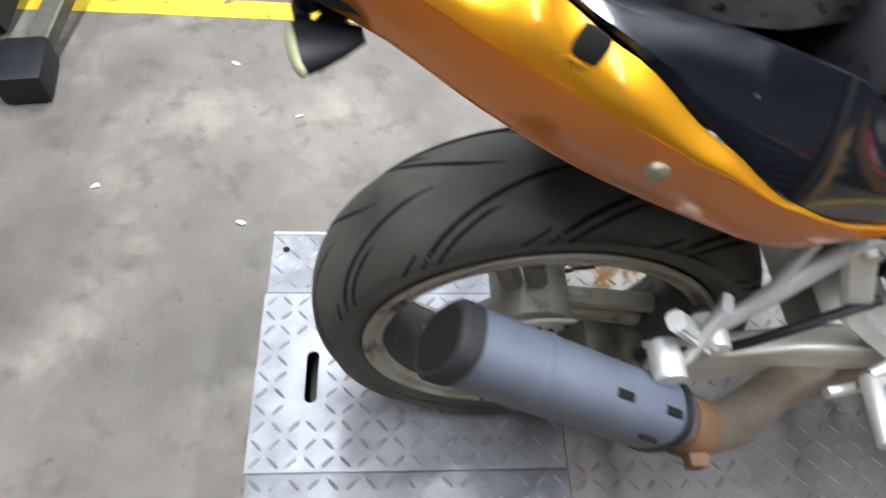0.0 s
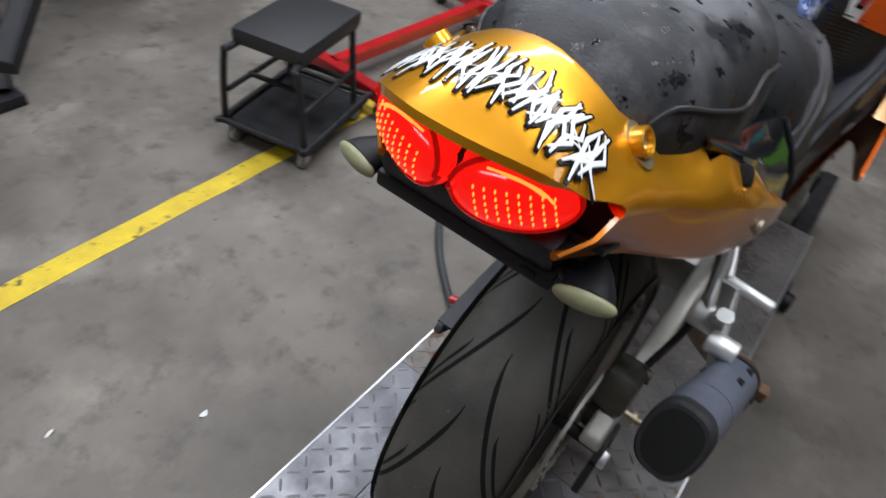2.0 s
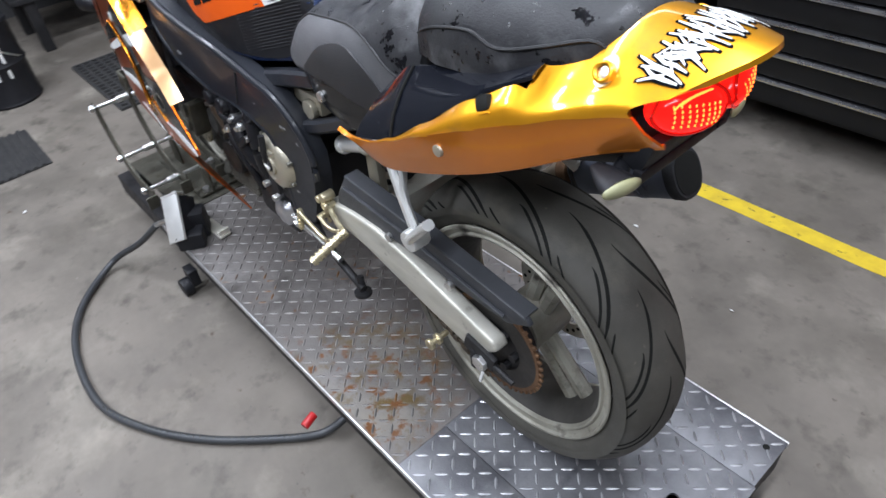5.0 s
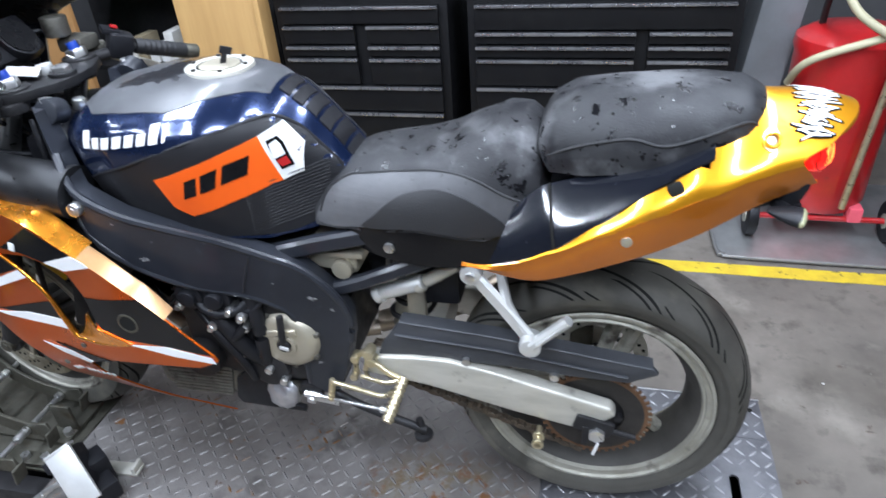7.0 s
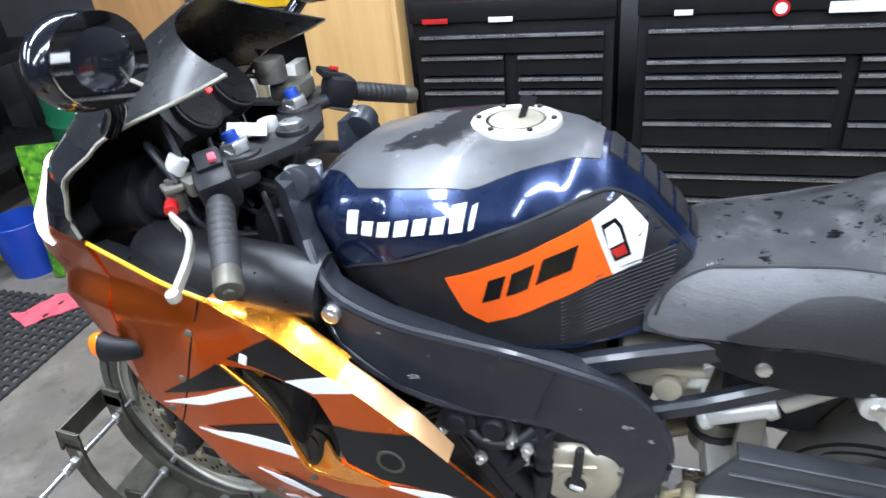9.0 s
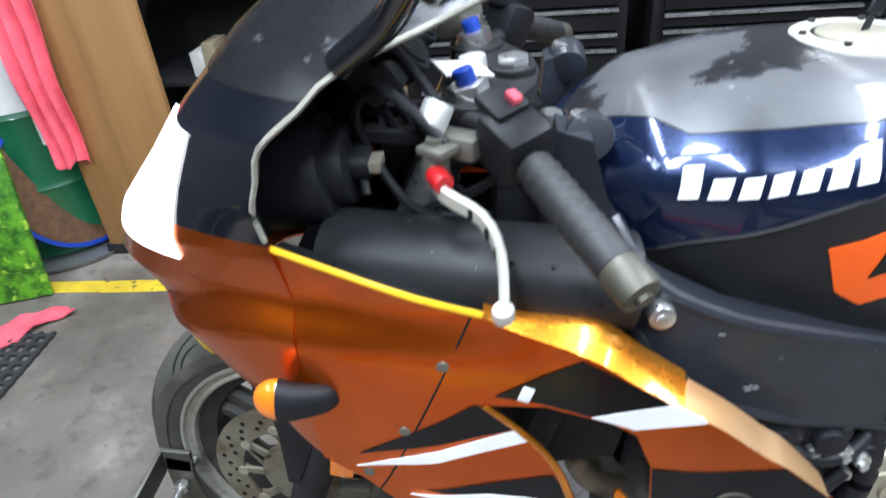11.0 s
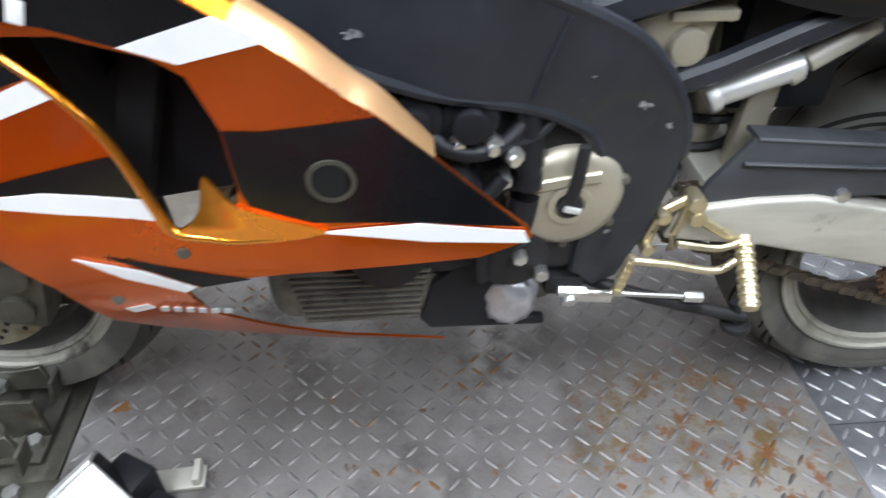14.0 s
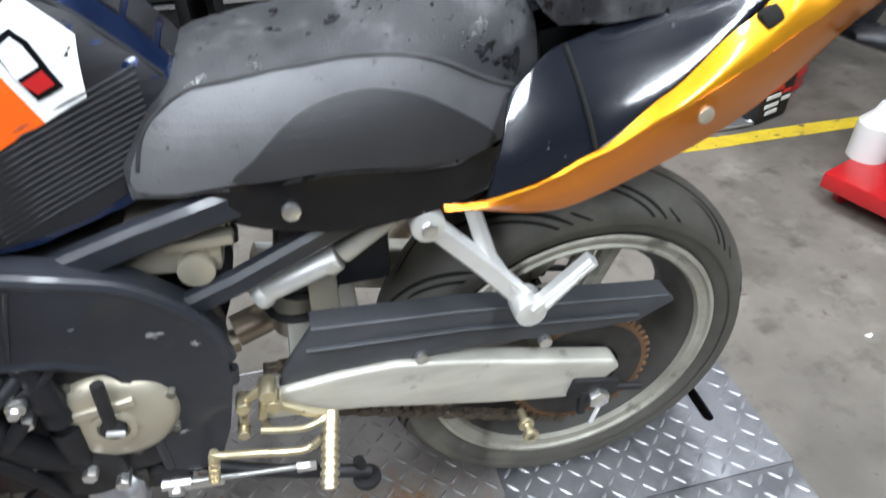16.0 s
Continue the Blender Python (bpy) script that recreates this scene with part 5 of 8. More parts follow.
for s in (-1, 1):
    ob = part("frame_beam", skin(FRAME, frame_f, 0.045, s, 0, 0.035), NAVY, bike, "dark navy textured aluminium frame beam")
    edge = [(x, s * (frame_f(x, z) - 0.006), z) for x, z in FRAME[2:12]]
    part("beam_edge", tube(edge, 0.008, 8, 4), NAVY, ob)
    low = [(x, s * (frame_f(x, z) - 0.006), z) for x, z in FRAME[15:25]]
    part("beam_edge", tube(low, 0.008, 8, 4), NAVY, ob)
    f = frame_f(-0.921, 0.974)
    part("beam_bolt", join(cyl((-0.921, s * (f - 0.01), 0.974), (-0.921, s * (f + 0.014), 0.974), 0.013, seg=20, bev=0.003), cyl((-0.921, s * f, 0.974), (-0.921, s * (f + 0.016), 0.974), 0.006, seg=6)), ZINC, ob)
    rg = random.Random(21)
    for px, pz, sz in ((-0.531, 0.770, 0.013), (-0.497, 0.742, 0.008), (-0.542, 0.607, 0.008), (-0.820, 0.872, 0.010), (-0.595, 0.811, 0.003), (-0.70, 0.905, 0.003), (-0.86, 0.945, 0.004)):
        ring = []
        for k in range(14):
            a = 2 * math.pi * k / 14
            r = sz * rg.uniform(0.2, 1.0)
            ring.append((px + r * math.cos(a) * 0.9 + r * math.sin(a) * 0.5, pz + r * math.sin(a) * 0.45 - r * math.cos(a) * 0.4))
        part("scuff_mark", skin(ring, frame_f, 0.0008, s, 0.0006, 0.05), SCUFF, ob, "bare scuff in the paint")
    part("weld_seam", tube([(x, s * (frame_f(x, z) + 0.001), z) for x, z in ((-0.628, 0.872), (-0.637, 0.848), (-0.645, 0.825), (-0.655, 0.795))], 0.0022, 6, 4), NAVY, ob)
    part("head_bracket", cyl((-0.985, s * 0.10, 1.112), (-0.985, s * 0.135, 1.122), 0.024, seg=20, bev=0.005), NAVY, ob)
    part("bracket_bolt", cyl((-0.992, s * 0.118, 1.125), (-0.990, s * 0.118, 1.140), 0.013, seg=16, bev=0.003), ZINC, ob)

# rear subframe and brackets
for s in (-1, 1):
    part("subframe_rail", bar([(-0.62, s * 0.125, 0.843), (-0.52, s * 0.122, 0.872), (-0.40, s * 0.115, 0.900), (-0.10, s * 0.10, 0.955), (0.20, s * 0.07, 1.03)], 0.026, 0.034, 0.006), NAVY, bike)
    part("subframe_stay", bar([(-0.52, s * 0.118, 0.762), (-0.44, s * 0.115, 0.79), (-0.30, s * 0.11, 0.852), (-0.12, s * 0.10, 0.915)], 0.024, 0.028, 0.006), NAVY, bike)
    hanger = part("footrest_hanger", join(bar([(-0.229, s * 0.118, 0.832), (-0.165, s * 0.142, 0.772), (-0.120, s * 0.155, 0.722)], 0.014, 0.030, 0.005),
                                          bar([(-0.178, s * 0.118, 0.846), (-0.163, s * 0.138, 0.785), (-0.135, s * 0.152, 0.735)], 0.013, 0.024, 0.005),
                                          cyl((-0.229, s * 0.105, 0.832), (-0.229, s * 0.132, 0.832), 0.020, seg=22, bev=0.004), cyl((-0.118, s * 0.14, 0.716), (-0.118, s * 0.178, 0.716), 0.020, seg=16, bev=0.005)),
                  ALU_WHITE, bike, "bright cast pillion footrest hanger")
    part("hanger_bolt", cyl((-0.229, s * 0.128, 0.832), (-0.229, s * 0.139, 0.832), 0.010, seg=6, bev=0.002), ZINC, hanger)
    peg = [bar([(-0.115, s * 0.172, 0.722), (-0.052, s * 0.178, 0.790)], 0.020, 0.017, 0.004)]
    for k in range(6):
        u = 0.25 + k * 0.13
        peg.append(bx((-0.115 + 0.063 * u, s * (0.184), 0.722 + 0.068 * u), (0.018, 0.010, 0.004), 0.001, (0, -47, 0)))
    part("folding_footrest", join(*peg), ALU_WHITE, hanger)
part("shock_body", join(cyl((-0.40, 0, 0.60), (-0.36, 0, 0.83), 0.032, seg=20, bev=0.004), cyl((-0.37, 0, 0.80), (-0.36, 0, 0.86), 0.042, seg=20, bev=0.004)), CASE, bike)
spring = [(-0.395 + 0.0045 * k / 2.0 * 0.8 + 0.043 * math.cos(k * math.pi / 4), 0.043 * math.sin(k * math.pi / 4), 0.62 + 0.0048 * k) for k in range(38)]
part("shock_spring", tube(spring, 0.006, 6, 2), STEEL_DARK, bike)
part("reservoir", join(cyl((-0.425, -0.085, 0.742), (-0.330, -0.085, 0.778), 0.016, seg=18, bev=0.003), cyl((-0.430, -0.085, 0.738), (-0.418, -0.085, 0.745), 0.020, seg=18, bev=0.004)), ALU_WHITE, bike, "bright linkage cylinder")
part("reservoir_end", join(cyl((-0.325, -0.085, 0.780), (-0.262, -0.085, 0.825), 0.013, seg=16, bev=0.003), cyl((-0.345, -0.085, 0.766), (-0.333, -0.085, 0.776), 0.017, seg=16, bev=0.003)), ALU, bike)
part("battery_tray", bx((-0.33, 0, 0.78), (0.13, 0.13, 0.14), 0.012), PLASTIC, bike)
part("grey_hugger_plate", plate([(-0.375, 0.62), (-0.335, 0.62), (-0.335, 0.765), (-0.295, 0.772), (-0.300, 0.785), (-0.37, 0.78)], -0.075, -0.055, 0.006), CASE, bike)
part("inner_fender", skin([(-0.36, -0.10), (-0.36, 0.10), (-0.20, 0.10), (0.10, 0.085), (0.26, 0.075), (0.26, -0.075), (0.10, -0.085), (-0.20, -0.10)],
                          lambda x, y: 0.905 + 0.30 * (x + 0.2) * (1 if x > -0.2 else 0.2), 0.006, 1, 0, 0.06, "xy"), PLASTIC, bike)
for cy in (-0.06, 0.06):
    part("carburettor", bx((-0.50, cy, 0.83), (0.10, 0.09, 0.055), 0.01, (0, 8, 0)), CASE, bike, "champagne-coloured carburettor body")
part("throttle_drum", cyl((-0.48, -0.102, 0.812), (-0.48, -0.118, 0.812), 0.020, seg=18, bev=0.003), CASE, bike)
part("throttle_link", bx((-0.47, -0.105, 0.845), (0.07, 0.02, 0.012), 0.003), CASE, bike)

# engine
eng = part("crankcase", bx((-0.70, 0, 0.70), (0.26, 0.32, 0.30), 0.02), STEEL_DARK, bike, "black engine crankcase")
part("gearbox", bx((-0.62, 0, 0.60), (0.22, 0.28, 0.16), 0.02), STEEL_DARK, bike)
part("cylinder_block", bx((-0.80, 0, 0.80), (0.20, 0.30, 0.20), 0.02, (0, -35, 0)), STEEL_DARK, bike)
part("lower_casting", bx((-0.74, 0, 0.535), (0.20, 0.22, 0.09), 0.02), STEEL_DARK, bike)
for k in range(5):
    part("cylinder_fin", bx((-0.80 + k * 0.012, 0, 0.745 + k * 0.022), (0.16, 0.325, 0.006), 0.002, (0, -35, 0)), STEEL_DARK, eng)
CC = Vector((-0.600, 0, 0.664))
cover = part("clutch_cover", join(lathe([(-0.140, 0.068), (-0.160, 0.066), (-0.170, 0.060), (-0.174, 0.050), (-0.176, 0.030), (-0.1765, 0.001)], (CC.x, 0, CC.z), 44, close=False),
                                  lathe([(-0.172, 0.026), (-0.181, 0.024), (-0.181, 0.017), (-0.174, 0.015)], (CC.x, 0, CC.z), 32)), CASE, bike, "oily champagne engine cover")
part("cover_arm", join(bar([(CC.x + 0.006, -0.181, CC.z + 0.075), (CC.x + 0.003, -0.184, CC.z + 0.035), (CC.x, -0.182, CC.z + 0.010)], 0.012, 0.013, 0.003, 3), cyl((CC.x, -0.176, CC.z), (CC.x, -0.184, CC.z), 0.014, seg=22, bev=0.003)), STEEL_DARK, cover)
part("cover_slot", bx((CC.x + 0.002, -0.186, CC.z - 0.002), (0.020, 0.005, 0.007), 0.002, (0, 15, 0)), ALU_WHITE, cover)
part("cover_band", bar([(CC.x - 0.052, -0.1725, CC.z + 0.018), (CC.x - 0.010, -0.178, CC.z + 0.030), (CC.x + 0.03, -0.1765, CC.z + 0.034)], 0.006, 0.014, 0.002, 3), CASE, cover)
for a in range(7):
    t = a * 2 * math.pi / 7 + 0.3
    part("cover_bolt", cyl((CC.x + 0.066 * math.cos(t), -0.150, CC.z + 0.066 * math.sin(t)), (CC.x + 0.066 * math.cos(t), -0.166, CC.z + 0.066 * math.sin(t)), 0.006, seg=6, bev=0.001), CASE_DARK, cover)
part("water_pump", join(cyl((-0.715, -0.150, 0.775), (-0.715, -0.190, 0.775), 0.030, seg=24, bev=0.006), cyl((-0.715, -0.185, 0.775), (-0.715, -0.205, 0.775), 0.018, seg=12, bev=0.004)), PLASTIC, bike)
part("coolant_hose", tube([(-0.78, -0.15, 0.76), (-0.72, -0.175, 0.70), (-0.69, -0.17, 0.64), (-0.655, -0.155, 0.60)], 0.019, 12), PLASTIC, bike)
part("coolant_hose", tube([(-0.655, -0.165, 0.78), (-0.648, -0.172, 0.70), (-0.652, -0.168, 0.63), (-0.66, -0.15, 0.57)], 0.016, 12), PLASTIC, bike)
part("cable", tube([(-0.76, -0.17, 0.79), (-0.70, -0.185, 0.752), (-0.65, -0.18, 0.748), (-0.62, -0.17, 0.775)], 0.0045, 8), PLASTIC, bike)
part("pump_cover", join(cyl((-0.655, -0.14, 0.585), (-0.655, -0.172, 0.585), 0.045, seg=28, bev=0.006), cyl((-0.70, -0.14, 0.62), (-0.70, -0.165, 0.62), 0.03, seg=24, bev=0.005)), STEEL_DARK, bike)
for px, pz in ((-0.691, 0.745), (-0.648, 0.592), (-0.70, 0.625), (-0.62, 0.565), (-0.675, 0.70)):
    part("engine_bolt", cyl((px, -0.160, pz), (px, -0.186, pz), 0.009, seg=6, bev=0.002), ZINC, eng)
part("oil_filter", join(cyl((-0.80, -0.13, 0.600), (-0.80, -0.185, 0.600), 0.044, seg=30, bev=0.008)), STEEL_DARK, bike)
sump = part("sump", join(bx((-0.84, 0, 0.520), (0.22, 0.31, 0.10), 0.042, (0, 0, 0), 4), bx((-0.70, -0.06, 0.50), (0.22, 0.16, 0.04), 0.015)), CASE_DARK, bike, "grimy finned oil sump")
for k in range(9):
    part("sump_fin", bx((-0.835, -0.155, 0.562 - k * 0.0095), (0.17 - 0.004 * k, 0.016, 0.0035), 0.001), CASE_DARK, sump)
part("alternator_cover", join(cyl((-0.770, -0.150, 0.778), (-0.770, -0.196, 0.778), 0.036, 0.030, seg=30, bev=0.008), cyl((-0.770, -0.19, 0.778), (-0.770, -0.206, 0.778), 0.018, seg=24, bev=0.006), cyl((-0.73, -0.15, 0.735), (-0.73, -0.182, 0.735), 0.024, seg=24, bev=0.006)), PLASTIC, bike, "black rounded engine cover")
for px, pz in ((-0.728, 0.752), (-0.694, 0.748), (-0.742, 0.705), (-0.800, 0.752), (-0.672, 0.735)):
    part("hose_clip", join(cyl((px, -0.168, pz), (px + 0.004, -0.196, pz + 0.002), 0.010, seg=14, bev=0.003), cyl((px, -0.19, pz), (px + 0.003, -0.202, pz), 0.006, seg=6)), ZINC, eng)
for pts in ([(-0.80, -0.16, 0.80), (-0.74, -0.195, 0.752), (-0.69, -0.19, 0.744), (-0.655, -0.17, 0.765)], [(-0.78, -0.17, 0.74), (-0.735, -0.19, 0.69), (-0.70, -0.185, 0.62), (-0.69, -0.17, 0.555)], [(-0.76, -0.16, 0.70), (-0.71, -0.185, 0.675), (-0.675, -0.18, 0.705)]):
    part("engine_hose", tube(pts, 0.009, 10, 5), PLASTIC, eng)
part("belly_bracket", plate([(-0.762, 0.475), (-0.748, 0.535), (-0.695, 0.580), (-0.672, 0.565), (-0.668, 0.475), (-0.60, 0.468), (-0.60, 0.455), (-0.75, 0.458)], -0.158, -0.145, 0.004), PLASTIC, bike)
rng = random.Random(3)
foil = bmesh.new()
bmesh.ops.create_icosphere(foil, subdivisions=3, radius=1)
for v in foil.verts:
    v.co *= 1 + rng.uniform(-0.13, 0.10)
part("foil_wrap", moved(foil, pose(-0.648, -0.150, 0.500) @ Matrix.Diagonal((0.036, 0.022, 0.042, 1))), FOIL, bike, "crumpled silver foil wrap")
part("radiator", bx((-1.02, 0, 0.80), (0.035, 0.36, 0.30), 0.008, (0, 18, 0)), STEEL_DARK, bike)
part("exhaust_header", join(*[tube([(-0.93, y, 0.76), (-0.98, y, 0.66), (-0.92, y * 0.8, 0.56), (-0.75, y * 0.5 + 0.03, 0.52), (-0.5, 0.08, 0.51)], 0.018, 10) for y in (-0.12, -0.04, 0.04, 0.12)]), PIPE, bike)

# gear linkage and rider footrests
rs = part("rearset_plate", join(bar([(-0.480, -0.132, 0.562), (-0.472, -0.138, 0.617), (-0.440, -0.140, 0.640)], 0.008, 0.014, 0.003), bar([(-0.440, -0.142, 0.634), (-0.452, -0.145, 0.590), (-0.450, -0.145, 0.566)], 0.008, 0.011, 0.002),
                                  bar([(-0.436, -0.148, 0.620), (-0.395, -0.156, 0.596), (-0.363, -0.158, 0.580)], 0.010, 0.014, 0.003), cyl((-0.438, -0.128, 0.638), (-0.438, -0.158, 0.638), 0.011, seg=18, bev=0.003),
                                  cyl((-0.434, -0.132, 0.619), (-0.434, -0.160, 0.619), 0.010, seg=18, bev=0.003), cyl((-0.471, -0.125, 0.616), (-0.471, -0.152, 0.616), 0.009, seg=18, bev=0.003), cyl((-0.480, -0.125, 0.565), (-0.480, -0.150, 0.565), 0.008, seg=16, bev=0.002)), BRASS, bike, "gold-anodised rear-set footrest bracket")
part("gear_lever", join(tube([(-0.512, -0.180, 0.580), (-0.470, -0.184, 0.575), (-0.410, -0.185, 0.562), (-0.385, -0.182, 0.574)], 0.0052, 10), tube([(-0.455, -0.165, 0.590), (-0.405, -0.170, 0.584), (-0.375, -0.165, 0.590)], 0.0045, 8)), BRASS, rs)
toe = part("toe_peg", cyl((-0.512, -0.178, 0.585), (-0.523, -0.180, 0.528), 0.0058, seg=14, bev=0.001), BRASS, rs, "ringed toe peg")
for k in range(5):
    p0 = Vector((-0.513, -0.178, 0.578)).lerp(Vector((-0.523, -0.180, 0.530)), k / 4.6)
    part("toe_ring", cyl(p0, p0 + Vector((-0.001, 0, -0.005)), 0.0072, seg=12), BRASS, rs)
part("shift_rod", join(cyl((-0.585, -0.162, 0.518), (-0.407, -0.165, 0.499), 0.0038, seg=10), cyl((-0.590, -0.162, 0.5185), (-0.555, -0.1625, 0.515), 0.0075, seg=6), cyl((-0.425, -0.165, 0.501), (-0.400, -0.165, 0.498), 0.0075, seg=6),
                       cyl((-0.575, -0.150, 0.512), (-0.575, -0.172, 0.505), 0.010, seg=14, bev=0.002), bx((-0.545, -0.160, 0.503), (0.055, 0.008, 0.012), 0.002, (0, 6, 0))), ZINC, rs)
peg = part("rider_footrest", cyl((-0.368, -0.156, 0.588), (-0.384, -0.238, 0.548), 0.0095, seg=14), BRASS, rs, "knurled gold footrest")
for k in range(8):
    c0 = Vector((-0.370, -0.165, 0.584)).lerp(Vector((-0.384, -0.238, 0.548)), k / 8)
    c1 = Vector((-0.370, -0.165, 0.584)).lerp(Vector((-0.384, -0.238, 0.548)), (k + 0.6) / 8)
    part("footrest_ring", cyl(c0, c1, 0.0118, seg=14, bev=0.002), BRASS, rs)
part("heel_guard", join(bar([(-0.37, -0.12, 0.62), (-0.345, -0.125, 0.565), (-0.31, -0.125, 0.55), (-0.335, -0.122, 0.63)], 0.006, 0.012, 0.002), bar([(-0.352, -0.124, 0.60), (-0.322, -0.124, 0.58)], 0.006, 0.010, 0.002)), STEEL_DARK, rs)
part("side_stand", join(tube([(-0.56, -0.13, 0.515), (-0.47, -0.155, 0.495), (-0.33, -0.165, 0.456)], 0.009, 10), bx((-0.58, -0.13, 0.520), (0.05, 0.05, 0.03), 0.006),
                        cyl((-0.345, -0.160, 0.480), (-0.337, -0.164, 0.445), 0.008, seg=12), cyl((-0.337, -0.164, 0.446), (-0.336, -0.165, 0.436), 0.020, seg=20, bev=0.003)), STEEL_DARK, bike, "folded black side stand")
part("right_rearset", join(bar([(-0.45, 0.13, 0.64), (-0.37, 0.16, 0.60)], 0.014, 0.03, 0.004), bar([(-0.22, 0.125, 0.835), (-0.30, 0.13, 0.70), (-0.40, 0.14, 0.62)], 0.014, 0.03, 0.005),
                           cyl((-0.37, 0.16, 0.60), (-0.36, 0.245, 0.60), 0.012, seg=14, bev=0.003), bar([(-0.46, 0.15, 0.58), (-0.33, 0.17, 0.57)], 0.012, 0.016, 0.003)), ALU_WHITE, bike)

# fuel tank
T_TOP = [(-1.005, 1.085), (-0.97, 1.112), (-0.92, 1.140), (-0.84, 1.158), (-0.76, 1.166), (-0.68, 1.166), (-0.62, 1.158), (-0.575, 1.140), (-0.53, 1.106), (-0.49, 1.062), (-0.455, 1.018), (-0.44, 0.985)]
T_W = [(-1.005, 0.085), (-0.97, 0.125), (-0.92, 0.158), (-0.84, 0.182), (-0.74, 0.184), (-0.68, 0.172), (-0.62, 0.142), (-0.575, 0.115), (-0.53, 0.094), (-0.49, 0.080), (-0.455, 0.070), (-0.44, 0.05)]
T_BOT = [(-1.005, 1.03), (-0.97, 0.99), (-0.90, 0.955), (-0.80, 0.925), (-0.70, 0.900), (-0.60, 0.885), (-0.53, 0.895), (-0.44, 0.93)]
T_FLARE = [(-1.0, 0.0), (-0.75, 0.0), (-0.62, 0.018), (-0.53, 0.030), (-0.44, 0.03)]


def tank_f(x, z):
    zt, zb, w = along(T_TOP, x), along(T_BOT, x), along(T_W, x)
    zm = zb + (zt - zb) * 0.56
    if z >= zm:
        u = min((z - zm) / (zt - zm), 1.0)
        return w * max(0.0, 1 - u ** 2.7) ** 0.52
    u = min((zm - z) / (zm - zb), 1.2)
    return w - 0.022 * u * u + along(T_FLARE, x) * u * u


def tank_top(x, y):
    zt, zb, w = along(T_TOP, x), along(T_BOT, x), along(T_W, x)
    zm = zb + (zt - zb) * 0.56
    return zm + (zt - zm) * max(0.0, 1 - min(1.0, abs(y) / w) ** (1 / 0.52)) ** (1 / 2.7)


def tank_mesh():
    bm = bmesh.new()
    xs = np.linspace(-1.004, -0.441, 70)
    rows = []
    for x in xs:
        zt, zb = along(T_TOP, x), along(T_BOT, x)
        zm = zb + (zt - zb) * 0.56
        half = [(tank_f(x, zb + (zm - zb) * k / 9), zb + (zm - zb) * k / 9) for k in range(9)]
        half += [(tank_f(x, zm + (zt - zm) * math.sin(k / 18 * math.pi / 2)), zm + (zt - zm) * math.sin(k / 18 * math.pi / 2)) for k in range(19)]
        ring = [(x, -y, z) for y, z in half] + [(x, y, z) for y, z in half[-2::-1]]
        rows.append([bm.verts.new(p) for p in ring])
    for a, b in zip(rows, rows[1:]):
        for j in range(len(a) - 1):
            bm.faces.new((a[j], a[j + 1], b[j + 1], b[j]))
    bm.faces.new(rows[0])
    bm.faces.new(rows[-1])
    bmesh.ops.recalc_face_normals(bm, faces=bm.faces)
    return bm


tank = part("fuel_tank", tank_mesh(), BLUE, bike, "deep blue fuel tank with dark top and black knee panels")
half_w = lambda x: along(T_W, x) * 0.80
edge_x = [-0.995 + 0.41 * k / 24 for k in range(25)]
shape_w = lambda x: half_w(x) * min(1.0, 0.35 + 6.0 * (x + 1.0)) * min(1.0, 0.55 + 3.0 * (-0.583 - x))
part("tank_cover", skin([(x, -shape_w(x)) for x in edge_x] + [(x, shape_w(x)) for x in reversed(edge_x)], tank_top, 0.003, 1, 0.0016, 0.02, "xy"), TANK_TOP, tank, "dull dark tank top blotched with water")
for s in (-1, 1):
    knee = [(-0.955, 0.985), (-0.915, 1.008), (-0.89, 1.020), (-0.835, 1.040), (-0.78, 1.060), (-0.70, 1.086), (-0.64, 1.100), (-0.60, 1.108), (-0.57, 1.108), (-0.535, 1.086), (-0.50, 1.050), (-0.465, 1.010), (-0.455, 0.955),
            (-0.53, 0.905), (-0.60, 0.893), (-0.70, 0.907), (-0.80, 0.932), (-0.90, 0.962)]
    part("knee_panel", skin(flow(knee), tank_f, 0.003, s, 0.0012, 0.02), TANK_LOW, tank, "satin black knee panel")
    part("panel_edge", tube([(x, s * (tank_f(x, z) + 0.001), z) for x, z in knee[1:12]], 0.0028, 6, 3), TANK_LOW, tank)
for s in (-1, 1):
    for k in range(15):
        z0 = 0.918 + 0.0062 * k
        line = [(x, z0 + 0.28 * (x + 0.56)) for x in (-0.625, -0.59, -0.555, -0.52, -0.485)]
        part("knee_rib", tube([(x, s * (tank_f(x, z) + 0.0014), z) for x, z in line], 0.0011, 5, 2), TANK_LOW, tank)
cz = along(T_TOP, -0.703) - 0.002
cap = part("filler_cap", join(lathe([(cz - 0.004, 0.064), (cz + 0.003, 0.062), (cz + 0.005, 0.054), (cz + 0.004, 0.042), (cz - 0.004, 0.042)], (-0.703, 0, 0), 48, axis="z")), ALU, tank, "bright aluminium filler ring with dark cap")
part("cap_lid", lathe([(cz - 0.004, 0.001), (cz + 0.006, 0.001), (cz + 0.007, 0.028), (cz + 0.004, 0.037), (cz - 0.004, 0.037)], (-0.703, 0, 0), 40, axis="z"), CASE, cap)
part("key", join(bx((-0.692, 0.0, cz + 0.014), (0.010, 0.003, 0.020), 0.001, (0, 20, 30)), bx((-0.686, 0.003, cz + 0.028), (0.022, 0.005, 0.014), 0.002, (0, 20, 30))), PLASTIC, cap)
for k in range(6):
    a = k * math.pi / 3
    part("ring_screw", cyl((-0.703 + 0.052 * math.cos(a), 0.052 * math.sin(a), cz), (-0.703 + 0.052 * math.cos(a), 0.052 * math.sin(a), cz + 0.008), 0.004, seg=8), STEEL_DARK, cap)
